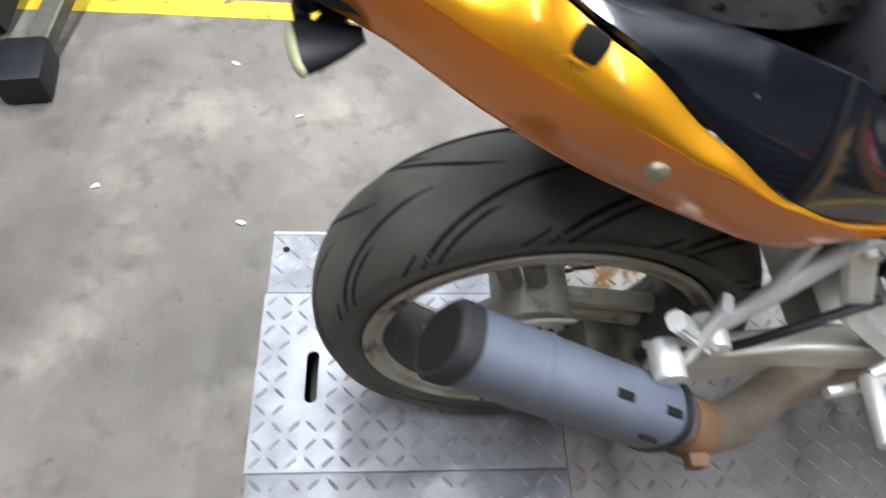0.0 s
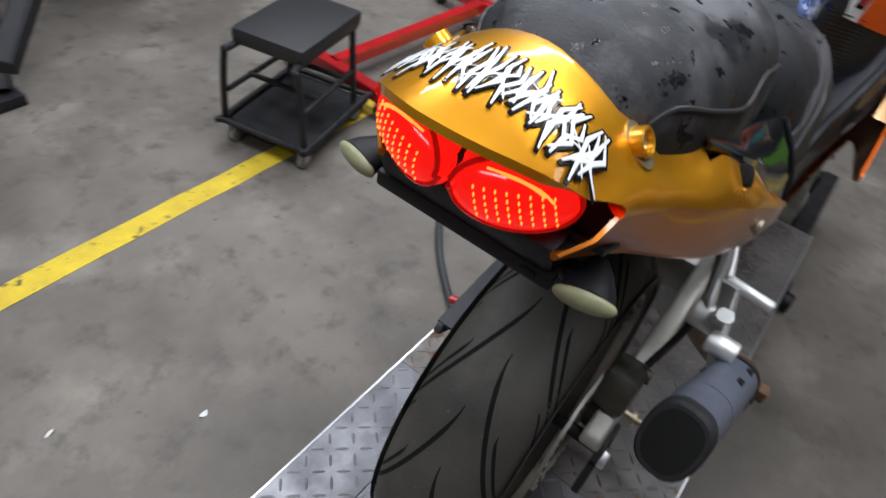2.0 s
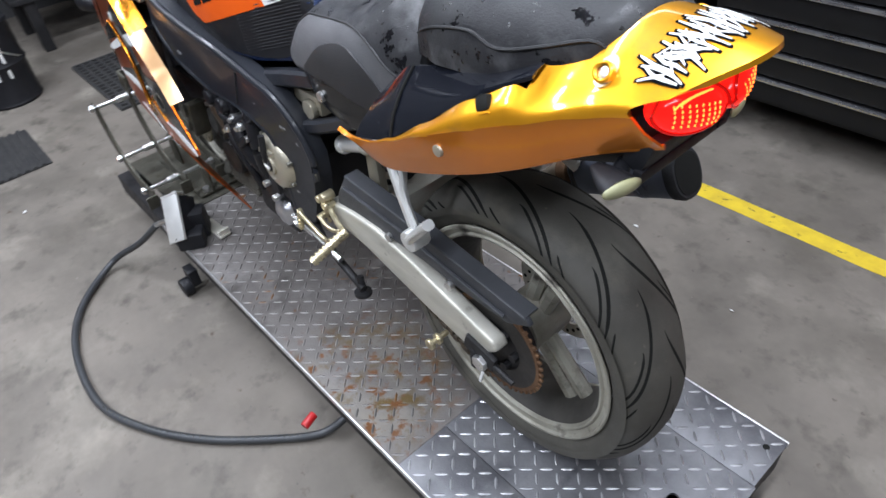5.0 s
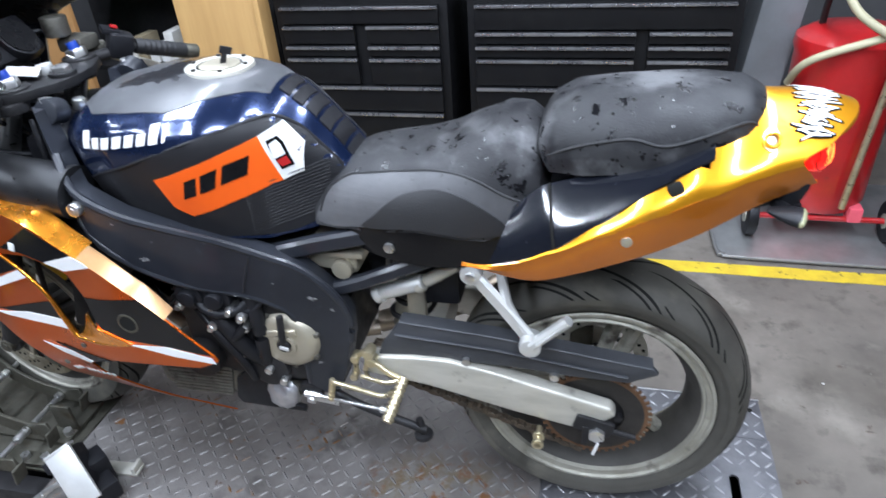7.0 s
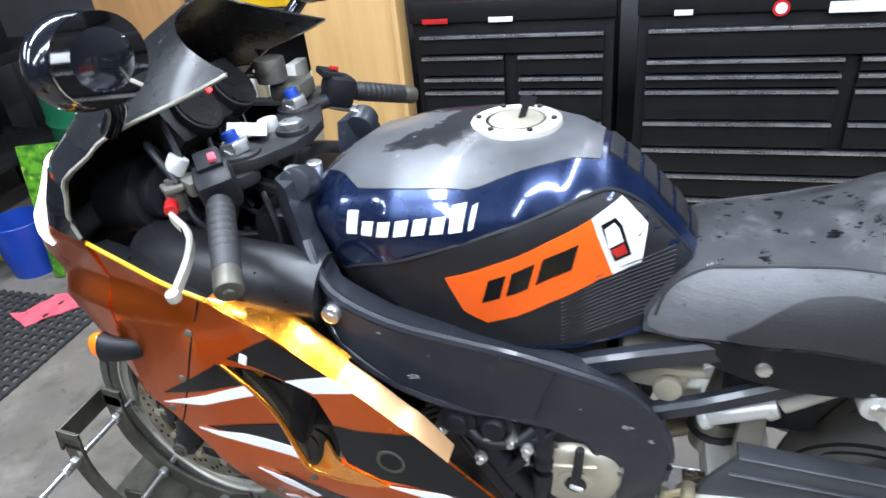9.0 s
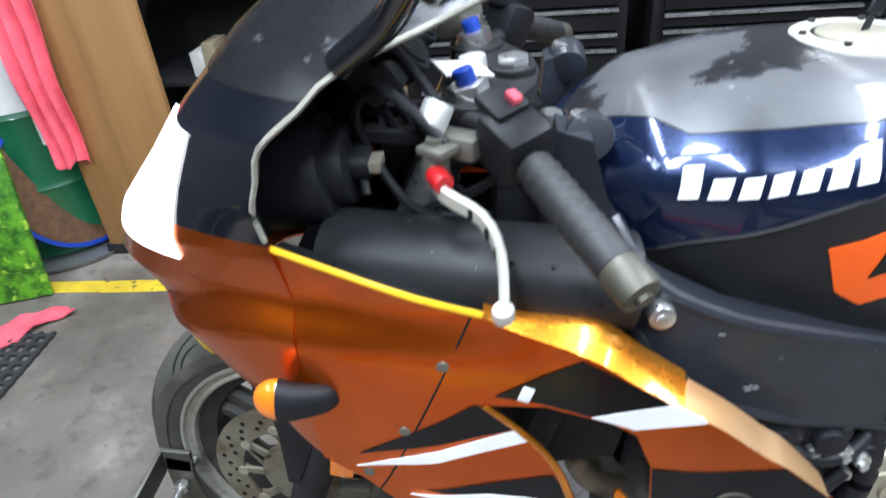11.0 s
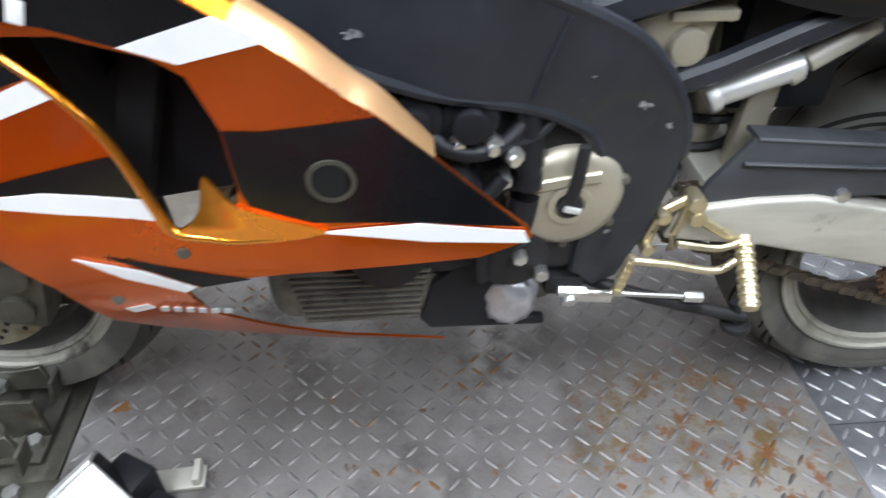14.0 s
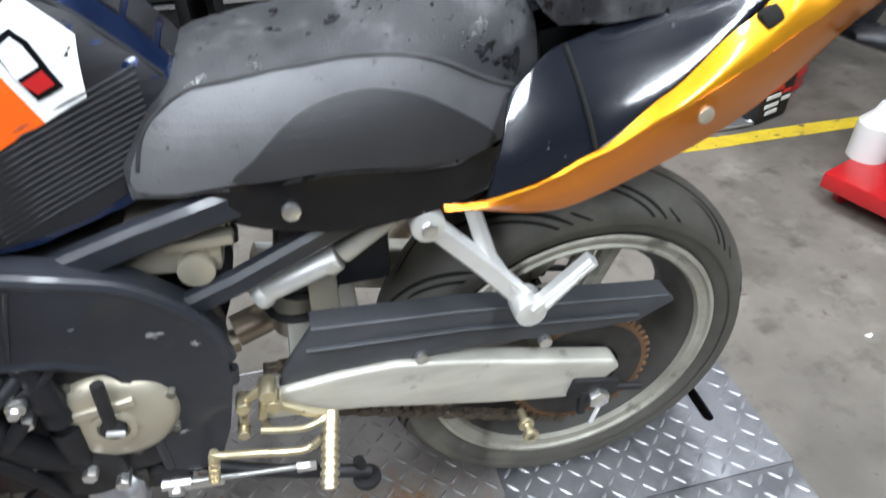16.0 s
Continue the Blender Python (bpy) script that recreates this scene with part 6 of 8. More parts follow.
part("tank_bolt", cyl((-1.015, -0.02, 1.085), (-1.013, -0.02, 1.105), 0.013, seg=18, bev=0.003), ZINC, bike)
for s in (-1, 1):
    # sticker: orange field, pale field with a small emblem of bars, and dark bars in place of the wordmark
    st = part("tank_sticker", skin([(-0.768, 1.022), (-0.590, 1.082), (-0.562, 0.998), (-0.718, 0.948), (-0.748, 0.968)], tank_f, 0.002, s, 0.0026, 0.02), STICKER, tank, "orange and white tank sticker with dark bars")
    part("sticker_field", skin([(-0.590, 1.082), (-0.556, 1.098), (-0.522, 1.060), (-0.527, 1.010), (-0.562, 0.998)], tank_f, 0.002, s, 0.0026, 0.02), WHITE, st)
    for q in ([(-0.722, 0.985), (-0.712, 1.020), (-0.690, 1.027), (-0.699, 0.992)], [(-0.691, 0.995), (-0.682, 1.030), (-0.655, 1.039), (-0.664, 1.004)], [(-0.655, 1.007), (-0.646, 1.042), (-0.604, 1.054), (-0.612, 1.020)]):
        part("sticker_bar", skin(q, tank_f, 0.0015, s, 0.0038, 0.02), BLACK_PAINT, st)
    part("emblem_frame", skin([(-0.579, 1.072), (-0.562, 1.078), (-0.553, 1.066), (-0.540, 1.024), (-0.560, 1.018)], tank_f, 0.0015, s, 0.0038, 0.02), BLACK_PAINT, st)
    part("emblem_field", skin([(-0.574, 1.066), (-0.563, 1.072), (-0.557, 1.064), (-0.551, 1.046), (-0.568, 1.040)], tank_f, 0.0015, s, 0.005, 0.02), WHITE, st)
    part("emblem_field", skin([(-0.566, 1.036), (-0.550, 1.042), (-0.545, 1.028), (-0.558, 1.024)], tank_f, 0.0015, s, 0.005, 0.02), RED_PLASTIC, st)
    # wordmark area as plain pale bars
    x0, dx = -0.905, 0.0245
    for k in range(8):
        tall = (0.030, 0.019, 0.019, 0.019, 0.019, 0.019, 0.030, 0.026)[k]
        wide = 0.017 if k < 7 else 0.006
        xx = x0 + dx * k
        zz = 1.068 + (xx - x0) * 0.13
        part("badge_bar", skin([(xx, zz), (xx + 0.004, zz + tall), (xx + wide + 0.004, zz + tall + 0.003), (xx + wide, zz + 0.003)], tank_f, 0.0015, s, 0.002, 0.02), WHITE, tank)
pad = [skin([(-0.575 + 0.022 * k, -0.036), (-0.575 + 0.022 * k, 0.036), (-0.558 + 0.022 * k, 0.036), (-0.558 + 0.022 * k, -0.036)], lambda x, y: along(T_TOP, x) - 3.4 * y * y, 0.004, 1, 0.003, 0.03, "xy") for k in range(6)]
part("tank_pad", join(*pad), TANK_LOW, tank, "scuffed rubber tank pad")

# seats
S_TOP = [(-0.520, 0.965), (-0.48, 1.005), (-0.44, 1.024), (-0.40, 1.030), (-0.34, 1.038), (-0.28, 1.056), (-0.225, 1.082), (-0.175, 1.102), (-0.140, 1.100), (-0.115, 1.080), (-0.098, 1.04)]
S_BOT = [(-0.520, 0.905), (-0.42, 0.915), (-0.32, 0.925), (-0.20, 0.915), (-0.13, 0.945), (-0.098, 0.985)]
S_W = [(-0.520, 0.105), (-0.46, 0.125), (-0.36, 0.143), (-0.25, 0.148), (-0.16, 0.138), (-0.115, 0.125), (-0.098, 0.09)]


def seat_f(x, z):
    zt, zb, w = along(S_TOP, x), along(S_BOT, x), along(S_W, x)
    u = min(max((z - zb) / (zt - zb), 0), 1)
    return w * max(0.0, 1 - u ** 3.2) ** 0.42 * (1 - 0.08 * u)


def pad_mesh(top, bot, f, x0, x1, n=34, m=14):
    bm = bmesh.new()
    rows = []
    for x in np.linspace(x0, x1, n):
        zt, zb = along(top, x), along(bot, x)
        half = [(f(x, zb + (zt - zb) * math.sin(k / m * math.pi / 2)), zb + (zt - zb) * math.sin(k / m * math.pi / 2)) for k in range(m + 1)]
        ring = [(x, -y, z) for y, z in half] + [(x, y, z) for y, z in half[-2::-1]]
        rows.append([bm.verts.new(p) for p in ring])
    for a, b in zip(rows, rows[1:]):
        for j in range(len(a) - 1):
            bm.faces.new((a[j], a[j + 1], b[j + 1], b[j]))
        bm.faces.new((a[-1], a[0], b[0], b[-1]))
    bm.faces.new(rows[0])
    bm.faces.new(rows[-1])
    bmesh.ops.recalc_face_normals(bm, faces=bm.faces)
    return bm


seat = part("rider_seat", pad_mesh(S_TOP, S_BOT, seat_f, -0.519, -0.099), SEAT, bike, "wet dusty black vinyl rider seat")
for s in (-1, 1):
    part("side_panel", skin(flow([(-0.512, 0.915), (-0.49, 0.970), (-0.45, 1.000), (-0.40, 1.010), (-0.34, 1.018), (-0.28, 1.026), (-0.22, 1.022), (-0.17, 1.000), (-0.135, 0.985), (-0.125, 0.955), (-0.20, 0.922), (-0.32, 0.93), (-0.42, 0.922)]), seat_f, 0.004, s, 0.002, 0.02), SEAT_GREY, seat, "grey vinyl seat side")
    part("knee_patch", skin(flow([(-0.415, 0.925), (-0.395, 0.948), (-0.35, 0.985), (-0.29, 1.002), (-0.24, 0.996), (-0.19, 0.968), (-0.160, 0.940), (-0.20, 0.924), (-0.32, 0.932)]), seat_f, 0.004, s, 0.005, 0.02), SEAT_PLAIN, seat)
    seam = [(x, s * (seat_f(x, z) + 0.003), z) for x, z in ((-0.505, 0.935), (-0.49, 0.971), (-0.45, 1.001), (-0.40, 1.011), (-0.34, 1.019), (-0.28, 1.027), (-0.22, 1.023), (-0.17, 1.001), (-0.135, 0.986))]
    part("piping", tube(seam, 0.0022, 6, 4), SEAT_PLAIN, seat)

P_TOP = [(-0.118, 1.085), (-0.10, 1.122), (-0.06, 1.143), (0.02, 1.151), (0.12, 1.157), (0.187, 1.154), (0.215, 1.142), (0.229, 1.115)]
P_BOT = [(-0.118, 1.060), (-0.10, 1.034), (-0.068, 1.036), (0.016, 1.043), (0.095, 1.055), (0.16, 1.072), (0.226, 1.096)]
P_W = [(-0.118, 0.070), (-0.095, 0.102), (-0.04, 0.118), (0.06, 0.119), (0.13, 0.110), (0.185, 0.090), (0.215, 0.064), (0.229, 0.040)]


def pil_f(x, z):
    zt, zb, w = along(P_TOP, x), along(P_BOT, x), along(P_W, x)
    u = min(max((z - zb) / (zt - zb), 0), 1)
    return w * max(0.0, 1 - u ** 3.0) ** 0.45


PM = -0.022
pil = part("pillion_seat", moved(pad_mesh(P_TOP, P_BOT, pil_f, -0.117, 0.228), pose(0, PM, 0.006)), SEAT, bike, "wet black vinyl pillion seat with seam")
for s in (-1, 1):
    seam = [(x, PM + s * (pil_f(x, z) + 0.001), z + 0.006) for x, z in ((-0.10, 1.06), (-0.05, 1.085), (0.02, 1.098), (0.07, 1.090), (0.13, 1.105), (0.18, 1.118), (0.20, 1.108))]
    part("seam", tube(seam, 0.0022, 6, 4), SEAT_PLAIN, pil)
    part("strap_clasp", join(bx((0.122, PM + s * 0.070, 1.131), (0.034, 0.010, 0.006), 0.002, (s * -18, 0, s * -25))), STEEL_DARK, pil)
    for dx in (-0.012, 0.012):
        part("clasp_stud", cyl((0.122 + dx, PM + s * (0.070 - dx * 0.4), 1.127), (0.122 + dx, PM + s * (0.072 - dx * 0.4), 1.138), 0.004, seg=10, bev=0.001), ZINC, pil)

# tail
LOW = [(-0.228, 0.903), (-0.187, 0.897), (-0.138, 0.886), (-0.091, 0.889), (-0.005, 0.917), (0.073, 0.947), (0.143, 0.978), (0.207, 1.010), (0.262, 1.030), (0.288, 1.038)]
RIDGE = [(-0.228, 0.9045), (-0.187, 0.906), (-0.138, 0.918), (-0.077, 0.945), (-0.005, 0.981), (0.068, 1.013), (0.134, 1.037), (0.197, 1.058), (0.240, 1.070), (0.260, 1.074)]
SHOULDER = [(-0.228, 0.905), (-0.187, 0.9065), (-0.138, 0.919), (-0.077, 0.948), (-0.011, 0.992), (0.060, 1.043), (0.126, 1.078), (0.164, 1.090), (0.20, 1.098)]
W_LOW = [(-0.228, 0.143), (-0.187, 0.148), (-0.091, 0.158), (-0.005, 0.154), (0.073, 0.147), (0.143, 0.132), (0.207, 0.112), (0.262, 0.093), (0.288, 0.084)]
W_RIDGE = [(-0.228, 0.143), (-0.187, 0.150), (-0.138, 0.158), (-0.077, 0.165), (-0.005, 0.168), (0.068, 0.160), (0.134, 0.144), (0.197, 0.125), (0.260, 0.108), (0.31, 0.100)]
W_DECK = [(-0.228, 0.143), (-0.187, 0.148), (-0.138, 0.156), (-0.077, 0.160), (-0.011, 0.151), (0.060, 0.138), (0.126, 0.122), (0.164, 0.110), (0.20, 0.099), (0.25, 0.093), (0.30, 0.090), (0.36, 0.080)]
mid_y = lambda x: -0.008 - 0.024 * min(1.0, max(0.0, (x + 0.1) / 0.3))



def spread(x, s):
    """How far the cowl flares towards the rider's seat, more on the side the bike leans to."""
    g = 0.020 * max(0.0, (0.20 - x) / 0.15) if x > 0.05 else 0.020 + 0.10 * (0.05 - x)
    return g * (1.0 if s < 0 else 0.30)


def top_f(x, y):
    d = y - mid_y(x)
    return 1.146 - 5.0 * d * d - 1.8 * max(0, x - 0.25) ** 2 - 0.5 * max(0, 0.205 - x)


def cowl_point(c, x):
    """c runs across the cowl: 0 middle, 1 shoulder, 2 ridge."""
    a, s = abs(c), (1 if c >= 0 else -1)
    wd = along(W_DECK, x) + spread(x, s)
    edge = top_f(x, mid_y(x) + along(W_DECK, x)) - 0.004
    k = min(1.0, max(0.0, (x - 0.12) / 0.08))
    zs = along(SHOULDER, x) * (1 - k) + edge * k
    if a < 1:
        y = mid_y(x) + s * a * wd
        return Vector((x, y, zs + top_f(x, y) - edge - 0.004 * a ** 6))
    v = a - 1
    h = wd * (1 - v) + (along(W_RIDGE, x) + spread(x, s)) * v + 0.006 * math.sin(math.pi * v) * min(1, max(0, (x + 0.12) / 0.1))
    return Vector((x, mid_y(x) + s * h, zs * (1 - v) + along(RIDGE, x) * v))


def cowl_mesh():
    bm = bmesh.new()
    side = [1.0, 1.12, 1.24, 1.36, 1.48, 1.6, 1.7, 1.8, 1.9, 2.0]
    across = [-v for v in reversed(side)] + [k / 8 for k in range(-7, 8)] + side
    xs = [-0.227 + 0.477 * k / 37 for k in range(38)] + [0.25 + 0.01 * k for k in range(1, 6)]
    rows = []
    for x in xs:
        row = []
        for c in across:
            xx = x
            if x > 0.25:
                v = max(0.0, abs(c) - 1)
                reach = 0.290 + 0.050 * (1 - min(1, abs(c)) ** 2.2) - 0.030 * math.sin(min(1.0, v) * 2.1) - 0.004 * v
                xx = 0.25 + (x - 0.25) / 0.05 * (reach - 0.25)
            row.append(bm.verts.new(cowl_point(c, xx)) if (x > 0.13 or abs(c) >= 1) else None)
        rows.append(row)
    # turned edge: a short drop under the deck, a broad inward flange down the sides
    for step in (0.45, 1.0):
        lip = []
        for v, c in zip(rows[len(xs) - 1], across):
            w = max(0.0, min(1.0, (abs(c) - 0.75) / 0.45))
            inward = mid_y(0.27) - v.co.y
            d = Vector((0.002, 0, -0.006)) * (1 - w) * step + Vector((0.003 - 0.013 * step, math.copysign(0.015 * step, inward), -0.001)) * w
            lip.append(bm.verts.new(v.co + d))
        rows.append(lip)
    for a, b in zip(rows, rows[1:]):
        for k in range(len(across) - 1):
            q = (a[k], a[k + 1], b[k + 1], b[k])
            if all(q):
                bm.faces.new(q)
    bmesh.ops.recalc_face_normals(bm, faces=bm.faces)
    if sum(f.normal.z for f in bm.faces) < 0:
        bmesh.ops.reverse_faces(bm, faces=bm.faces)
    bmesh.ops.solidify(bm, geom=bm.faces[:], thickness=0.003)
    return bm


def strip(lines, thick=0.004):
    """A shell from lines of points, with an inner wall."""
    rows = [smooth_line(l, 4) for l in lines]
    bm = bmesh.new()
    outer = [[bm.verts.new(p) for p in r] for r in rows]
    inner = [[bm.verts.new(p + Vector((0, -math.copysign(thick, p.y), 0))) for p in r] for r in rows]
    n = len(outer[0])
    for k in range(len(rows) - 1):
        for i in range(n - 1):
            bm.faces.new((outer[k][i], outer[k][i + 1], outer[k + 1][i + 1], outer[k + 1][i]))
            bm.faces.new((inner[k][i], inner[k + 1][i], inner[k + 1][i + 1], inner[k][i + 1]))
    for k in (0, len(rows) - 1):
        for i in range(n - 1):
            bm.faces.new((outer[k][i], outer[k][i + 1], inner[k][i + 1], inner[k][i]))
    for i in (0, n - 1):
        for k in range(len(rows) - 1):
            bm.faces.new((outer[k][i], outer[k + 1][i], inner[k + 1][i], inner[k][i]))
    bmesh.ops.recalc_face_normals(bm, faces=bm.faces)
    return bm


td = part("tail_cowl", cowl_mesh(), GOLD, bike, "gold-orange tail cowl with a graffiti decal")
for s in (-1, 1):
    low = [(x, mid_y(x) + s * (along(W_LOW, x) + spread(x, s)), z) for x, z in LOW]
    ridge = [(x, mid_y(x) + s * (along(W_RIDGE, x) + spread(x, s) - 0.0005), z + 0.0005) for x, z in RIDGE]
    lowm = [(p[0] * 0.5 + q[0] * 0.5, p[1] * 0.40 + q[1] * 0.60 + s * 0.004, p[2] * 0.45 + q[2] * 0.55) for p, q in zip(low, ridge)]
    # same paint as the cowl, in its darker side-facing tone
    tl = part("tail_lower_panel", strip([low, lowm, ridge]), COPPER, bike, "copper-orange lower tail panel")
    part("turned_edge", tube([(x, y - s * 0.003, z + 0.001) for x, y, z in low], 0.0035, 8, 3), COPPER, tl)
    # wet dark infill beneath the pillion seat
    base = [(-0.185, 0.906, 0.146), (-0.110, 0.930, 0.156), (-0.077, 0.949, 0.159), (-0.011, 0.993, 0.150), (0.050, 1.038, 0.138), (0.088, 1.060, 0.130), (0.138, 1.083, 0.116)]
    crown = [(-0.150, 0.985, 0.136), (-0.112, 1.018, 0.130), (-0.090, 1.027, 0.126), (-0.020, 1.045, 0.119), (0.050, 1.061, 0.117), (0.088, 1.074, 0.113), (0.140, 1.098, 0.098)]
    rows = [[(x * (1 - u) + x2 * u, mid_y(x) + s * ((d + spread(x, s)) * (1 - u) + d2 * u + 0.010 * math.sin(math.pi * u)), z * (1 - u) + z2 * u) for (x, z, d), (x2, z2, d2) in zip(base, crown)] for u in (0, 0.33, 0.67, 1)]
    inf = part("seat_infill_panel", strip(rows), BLACK_GLOSS, bike, "wet dark gloss panel under the pillion seat")
    part("panel_groove", tube([Vector(r[2]) + Vector((-0.004, s * 0.001, 0)) for r in reversed(rows)], 0.0022, 6, 4), GROOVE, inf)
    # strap eye: a gold ring bolt standing in an oval well
    hx, hd = 0.214, 0.089
    ha = mid_y(hx) + s * hd
    n = pose(hx, ha, top_f(hx, ha) - 0.002, 0, 0, 0) @ pose(0, 0, 0, 48 if s > 0 else 132, 0, 0)
    part("eye_well", moved(cyl((0, -0.003, 0), (0, 0.0012, 0), 0.0115, seg=28), n @ Matrix.Diagonal((1.0, 1, 1.65, 1))), BRASS, td, "shaded oval well")
    part("strap_eye", moved(lathe([(-0.003, 0.0072), (0.0075, 0.0075), (0.0085, 0.0095), (0.0075, 0.0118), (-0.003, 0.0122)], (0.0, 0, 0.0), 30), n @ pose(0, 0, 0.002, s * -14, 0, 0)), GOLD, td)
    part("eye_screw", moved(cyl((0, -0.002, 0), (0, 0.004, 0), 0.0068, seg=20, bev=0.001), n @ pose(0, 0, 0.002, s * -14, 0, 0)), ZINC, td)
    p0 = Vector((0.088, mid_y(0.088) + s * (0.139 + spread(0.088, s)), 1.048))
    part("slot_opening", bx(p0, (0.022, 0.016, 0.020), 0.006, (s * 30, -28, s * -10)), GROOVE, td)
    part("slot_rim", bx(p0 + Vector((0.003, s * 0.006, -0.011)), (0.024, 0.010, 0.003), 0.001, (s * 30, -28, s * -10)), GOLD, td)
    yr = mid_y(0.026) + s * (0.163 + spread(0.026, s))
    part("panel_rivet", cyl((0.026, yr - s * 0.008, 0.971), (0.026, yr + s * 0.0045, 0.971), 0.0085, seg=20, bev=0.002), CASE, tl)
# graffiti decal: jagged pale strokes, each inside a wider black outline
rng = random.Random(11)
black, pale = [], []
for k in range(54):
    d = -0.083 + 0.166 * k / 53
    xm = 0.281 - 1.5 * d * d + rng.uniform(-0.005, 0.005)
    h = rng.uniform(0.014, 0.030) * (1 - 4.5 * abs(d) * abs(d) / 0.0324 * 0.1)
    pts = [(xm - h, d + rng.uniform(-0.006, 0.006)), (xm - h * 0.25, d + rng.uniform(-0.005, 0.005)), (xm + h * 0.3, d + rng.uniform(-0.006, 0.006)), (xm + h, d + rng.uniform(-0.005, 0.005))]
    if k % 4 == 1:
        pts = [(xm + rng.uniform(-0.02, 0.02), d - 0.011), (xm + rng.uniform(-0.01, 0.01), d), (xm + rng.uniform(-0.02, 0.02), d + 0.011)]
    for out, w, off in ((black, 0.0034, 0.0010 + k * 0.00001), (pale, 0.0016, 0.0018 + k * 0.00001)):
        left, right = [], []
        for m, (px, pd) in enumerate(pts):
            ww = w * (0.45 if m in (0, len(pts) - 1) else 1.0)
            e = 0.003 if out is black else 0.0
            ex = -e if m == 0 else (e if m == len(pts) - 1 else 0)
            left.append((px + ex, mid_y(0.26) + pd - ww))
            right.append((px + ex, mid_y(0.26) + pd + ww))
        out.append(skin(left + right[::-1], top_f, 0.0008, 1, off, 0.03, "xy"))
decal = tagged(part("graffiti_decal", join(*black), BLACK_PAINT, td, "black and white jagged decal"), kind="stuff")
tagged(part("decal_fill", join(*pale), WHITE, decal), kind="stuff")
# tail lamp
MY = -0.038
hood = part("lamp_housing", join(bx((0.236, MY, 1.062), (0.070, 0.170, 0.070), 0.02), bx((0.13, MY * 0.7, 1.01), (0.25, 0.20, 0.06), 0.02, (0, -20, 0))), PLASTIC, bike, "dark tail lamp housing")
for s in (-1, 1):
    ball = bmesh.new()
    bmesh.ops.create_uvsphere(ball, u_segments=36, v_segments=20, radius=1)
    bmesh.ops.scale(ball, vec=(0.022, 0.048, 0.028), verts=ball.verts)
    lm = pose(0.287, MY + s * 0.0455, 1.073, s * 9, -14, s * 20)
    lens = part("tail_lamp_lens", moved(ball, lm), TAIL_RED, hood, "lit red tail lamp lens")
    ring_pts = [lm @ Vector((0.006 if math.sin(a) < 0 else 0.011, 0.0467 * math.cos(a), 0.0272 * math.sin(a))) for a in [2 * math.pi * k / 28 for k in range(29)]]
    part("lens_rim", tube(ring_pts, 0.0022, 6, 1), TAIL_DARK, lens)
    leds = []
    for r in range(5):
        for q_ in range(8):
            yy, zz = -0.028 + 0.0080 * q_ + 0.001 * r, 0.005 - 0.0052 * r
            q = (yy / 0.048) ** 2 + (zz / 0.028) ** 2
            if q < 0.80:
                led = bmesh.new()
                bmesh.ops.create_icosphere(led, subdivisions=1, radius=0.0013)
                bmesh.ops.scale(led, vec=(0.6, 0.75, 1.6), verts=led.verts)
                leds.append(moved(led, lm @ pose(0.022 * math.sqrt(1 - q) + 0.0003, yy, zz)))
    tagged(part("lit_diode", join(*leds), TAIL_LED_GLINT, lens), kind="stuff")
    on = lambda yy, zz: lm @ Vector((0.022 * math.sqrt(max(0, 1 - (yy / 0.048) ** 2 - (zz / 0.028) ** 2)) + 0.0003, yy, zz))
    # glowing tubes laid on the lens as its orange streaks of light
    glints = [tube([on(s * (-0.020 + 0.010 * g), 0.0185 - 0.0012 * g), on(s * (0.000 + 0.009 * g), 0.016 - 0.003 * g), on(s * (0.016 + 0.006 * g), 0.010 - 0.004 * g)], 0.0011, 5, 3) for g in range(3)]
    part("glint_strip", join(*glints), TAIL_LED_GLINT, lens)
    # upper lens that slopes forward to the edge of the deck
    up = bmesh.new()
    bmesh.ops.create_uvsphere(up, u_segments=32, v_segments=18, radius=1)
    bmesh.ops.scale(up, vec=(0.020, 0.046, 0.024), verts=up.verts)
    um = pose(0.278, MY + s * 0.0455, 1.088, s * 9, -30, s * 20)
    part("upper_lens", moved(up, um), TAIL_RED, hood, "lit red upper lens")
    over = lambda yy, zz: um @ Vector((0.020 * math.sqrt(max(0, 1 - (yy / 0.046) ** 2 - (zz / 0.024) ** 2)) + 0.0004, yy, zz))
    # more glowing tubes, the light streaks on the upper lens
    part("glint_strip", join(*[tube([over(s * (0.004 + 0.009 * g), 0.016 - 0.002 * g), over(s * (0.015 + 0.008 * g), 0.008 - 0.003 * g), over(s * (0.024 + 0.006 * g), -0.002 - 0.003 * g)], 0.0015, 5, 3) for g in range(3)]), TAIL_LED_GLINT, hood)
    ind = bmesh.new()
    bmesh.ops.create_uvsphere(ind, u_segments=24, v_segments=14, radius=1)
    bmesh.ops.scale(ind, vec=(0.007, 0.026, 0.0105), verts=ind.verts)
    body = part("rear_indicator", join(cyl((0.235, MY + s * 0.06, 1.000), (0.252, MY + s * 0.10, 0.999), 0.008, 0.011, seg=16), moved(loft([[(x, r * 1.9 * math.cos(a), r * math.sin(a)) for a in [2 * math.pi * k / 18 for k in range(18)]] for x, r in ((-0.045, 0.004), (-0.03, 0.008), (-0.012, 0.0115), (0, 0.0125))]), pose(0.268, MY + s * 0.116, 0.999, 0, 6, s * 14))), PLASTIC, bike, "black indicator with faded smoke lens")
    part("lens", moved(ind, pose(0.269, MY + s * 0.116, 0.999, 0, 6, s * 14)), LENS_SMOKE, body)
part("plate_bracket", bx((0.215, MY, 0.998), (0.11, 0.155, 0.018), 0.005, (0, -20, 0)), PLASTIC, bike, "dark number plate bracket without a plate")
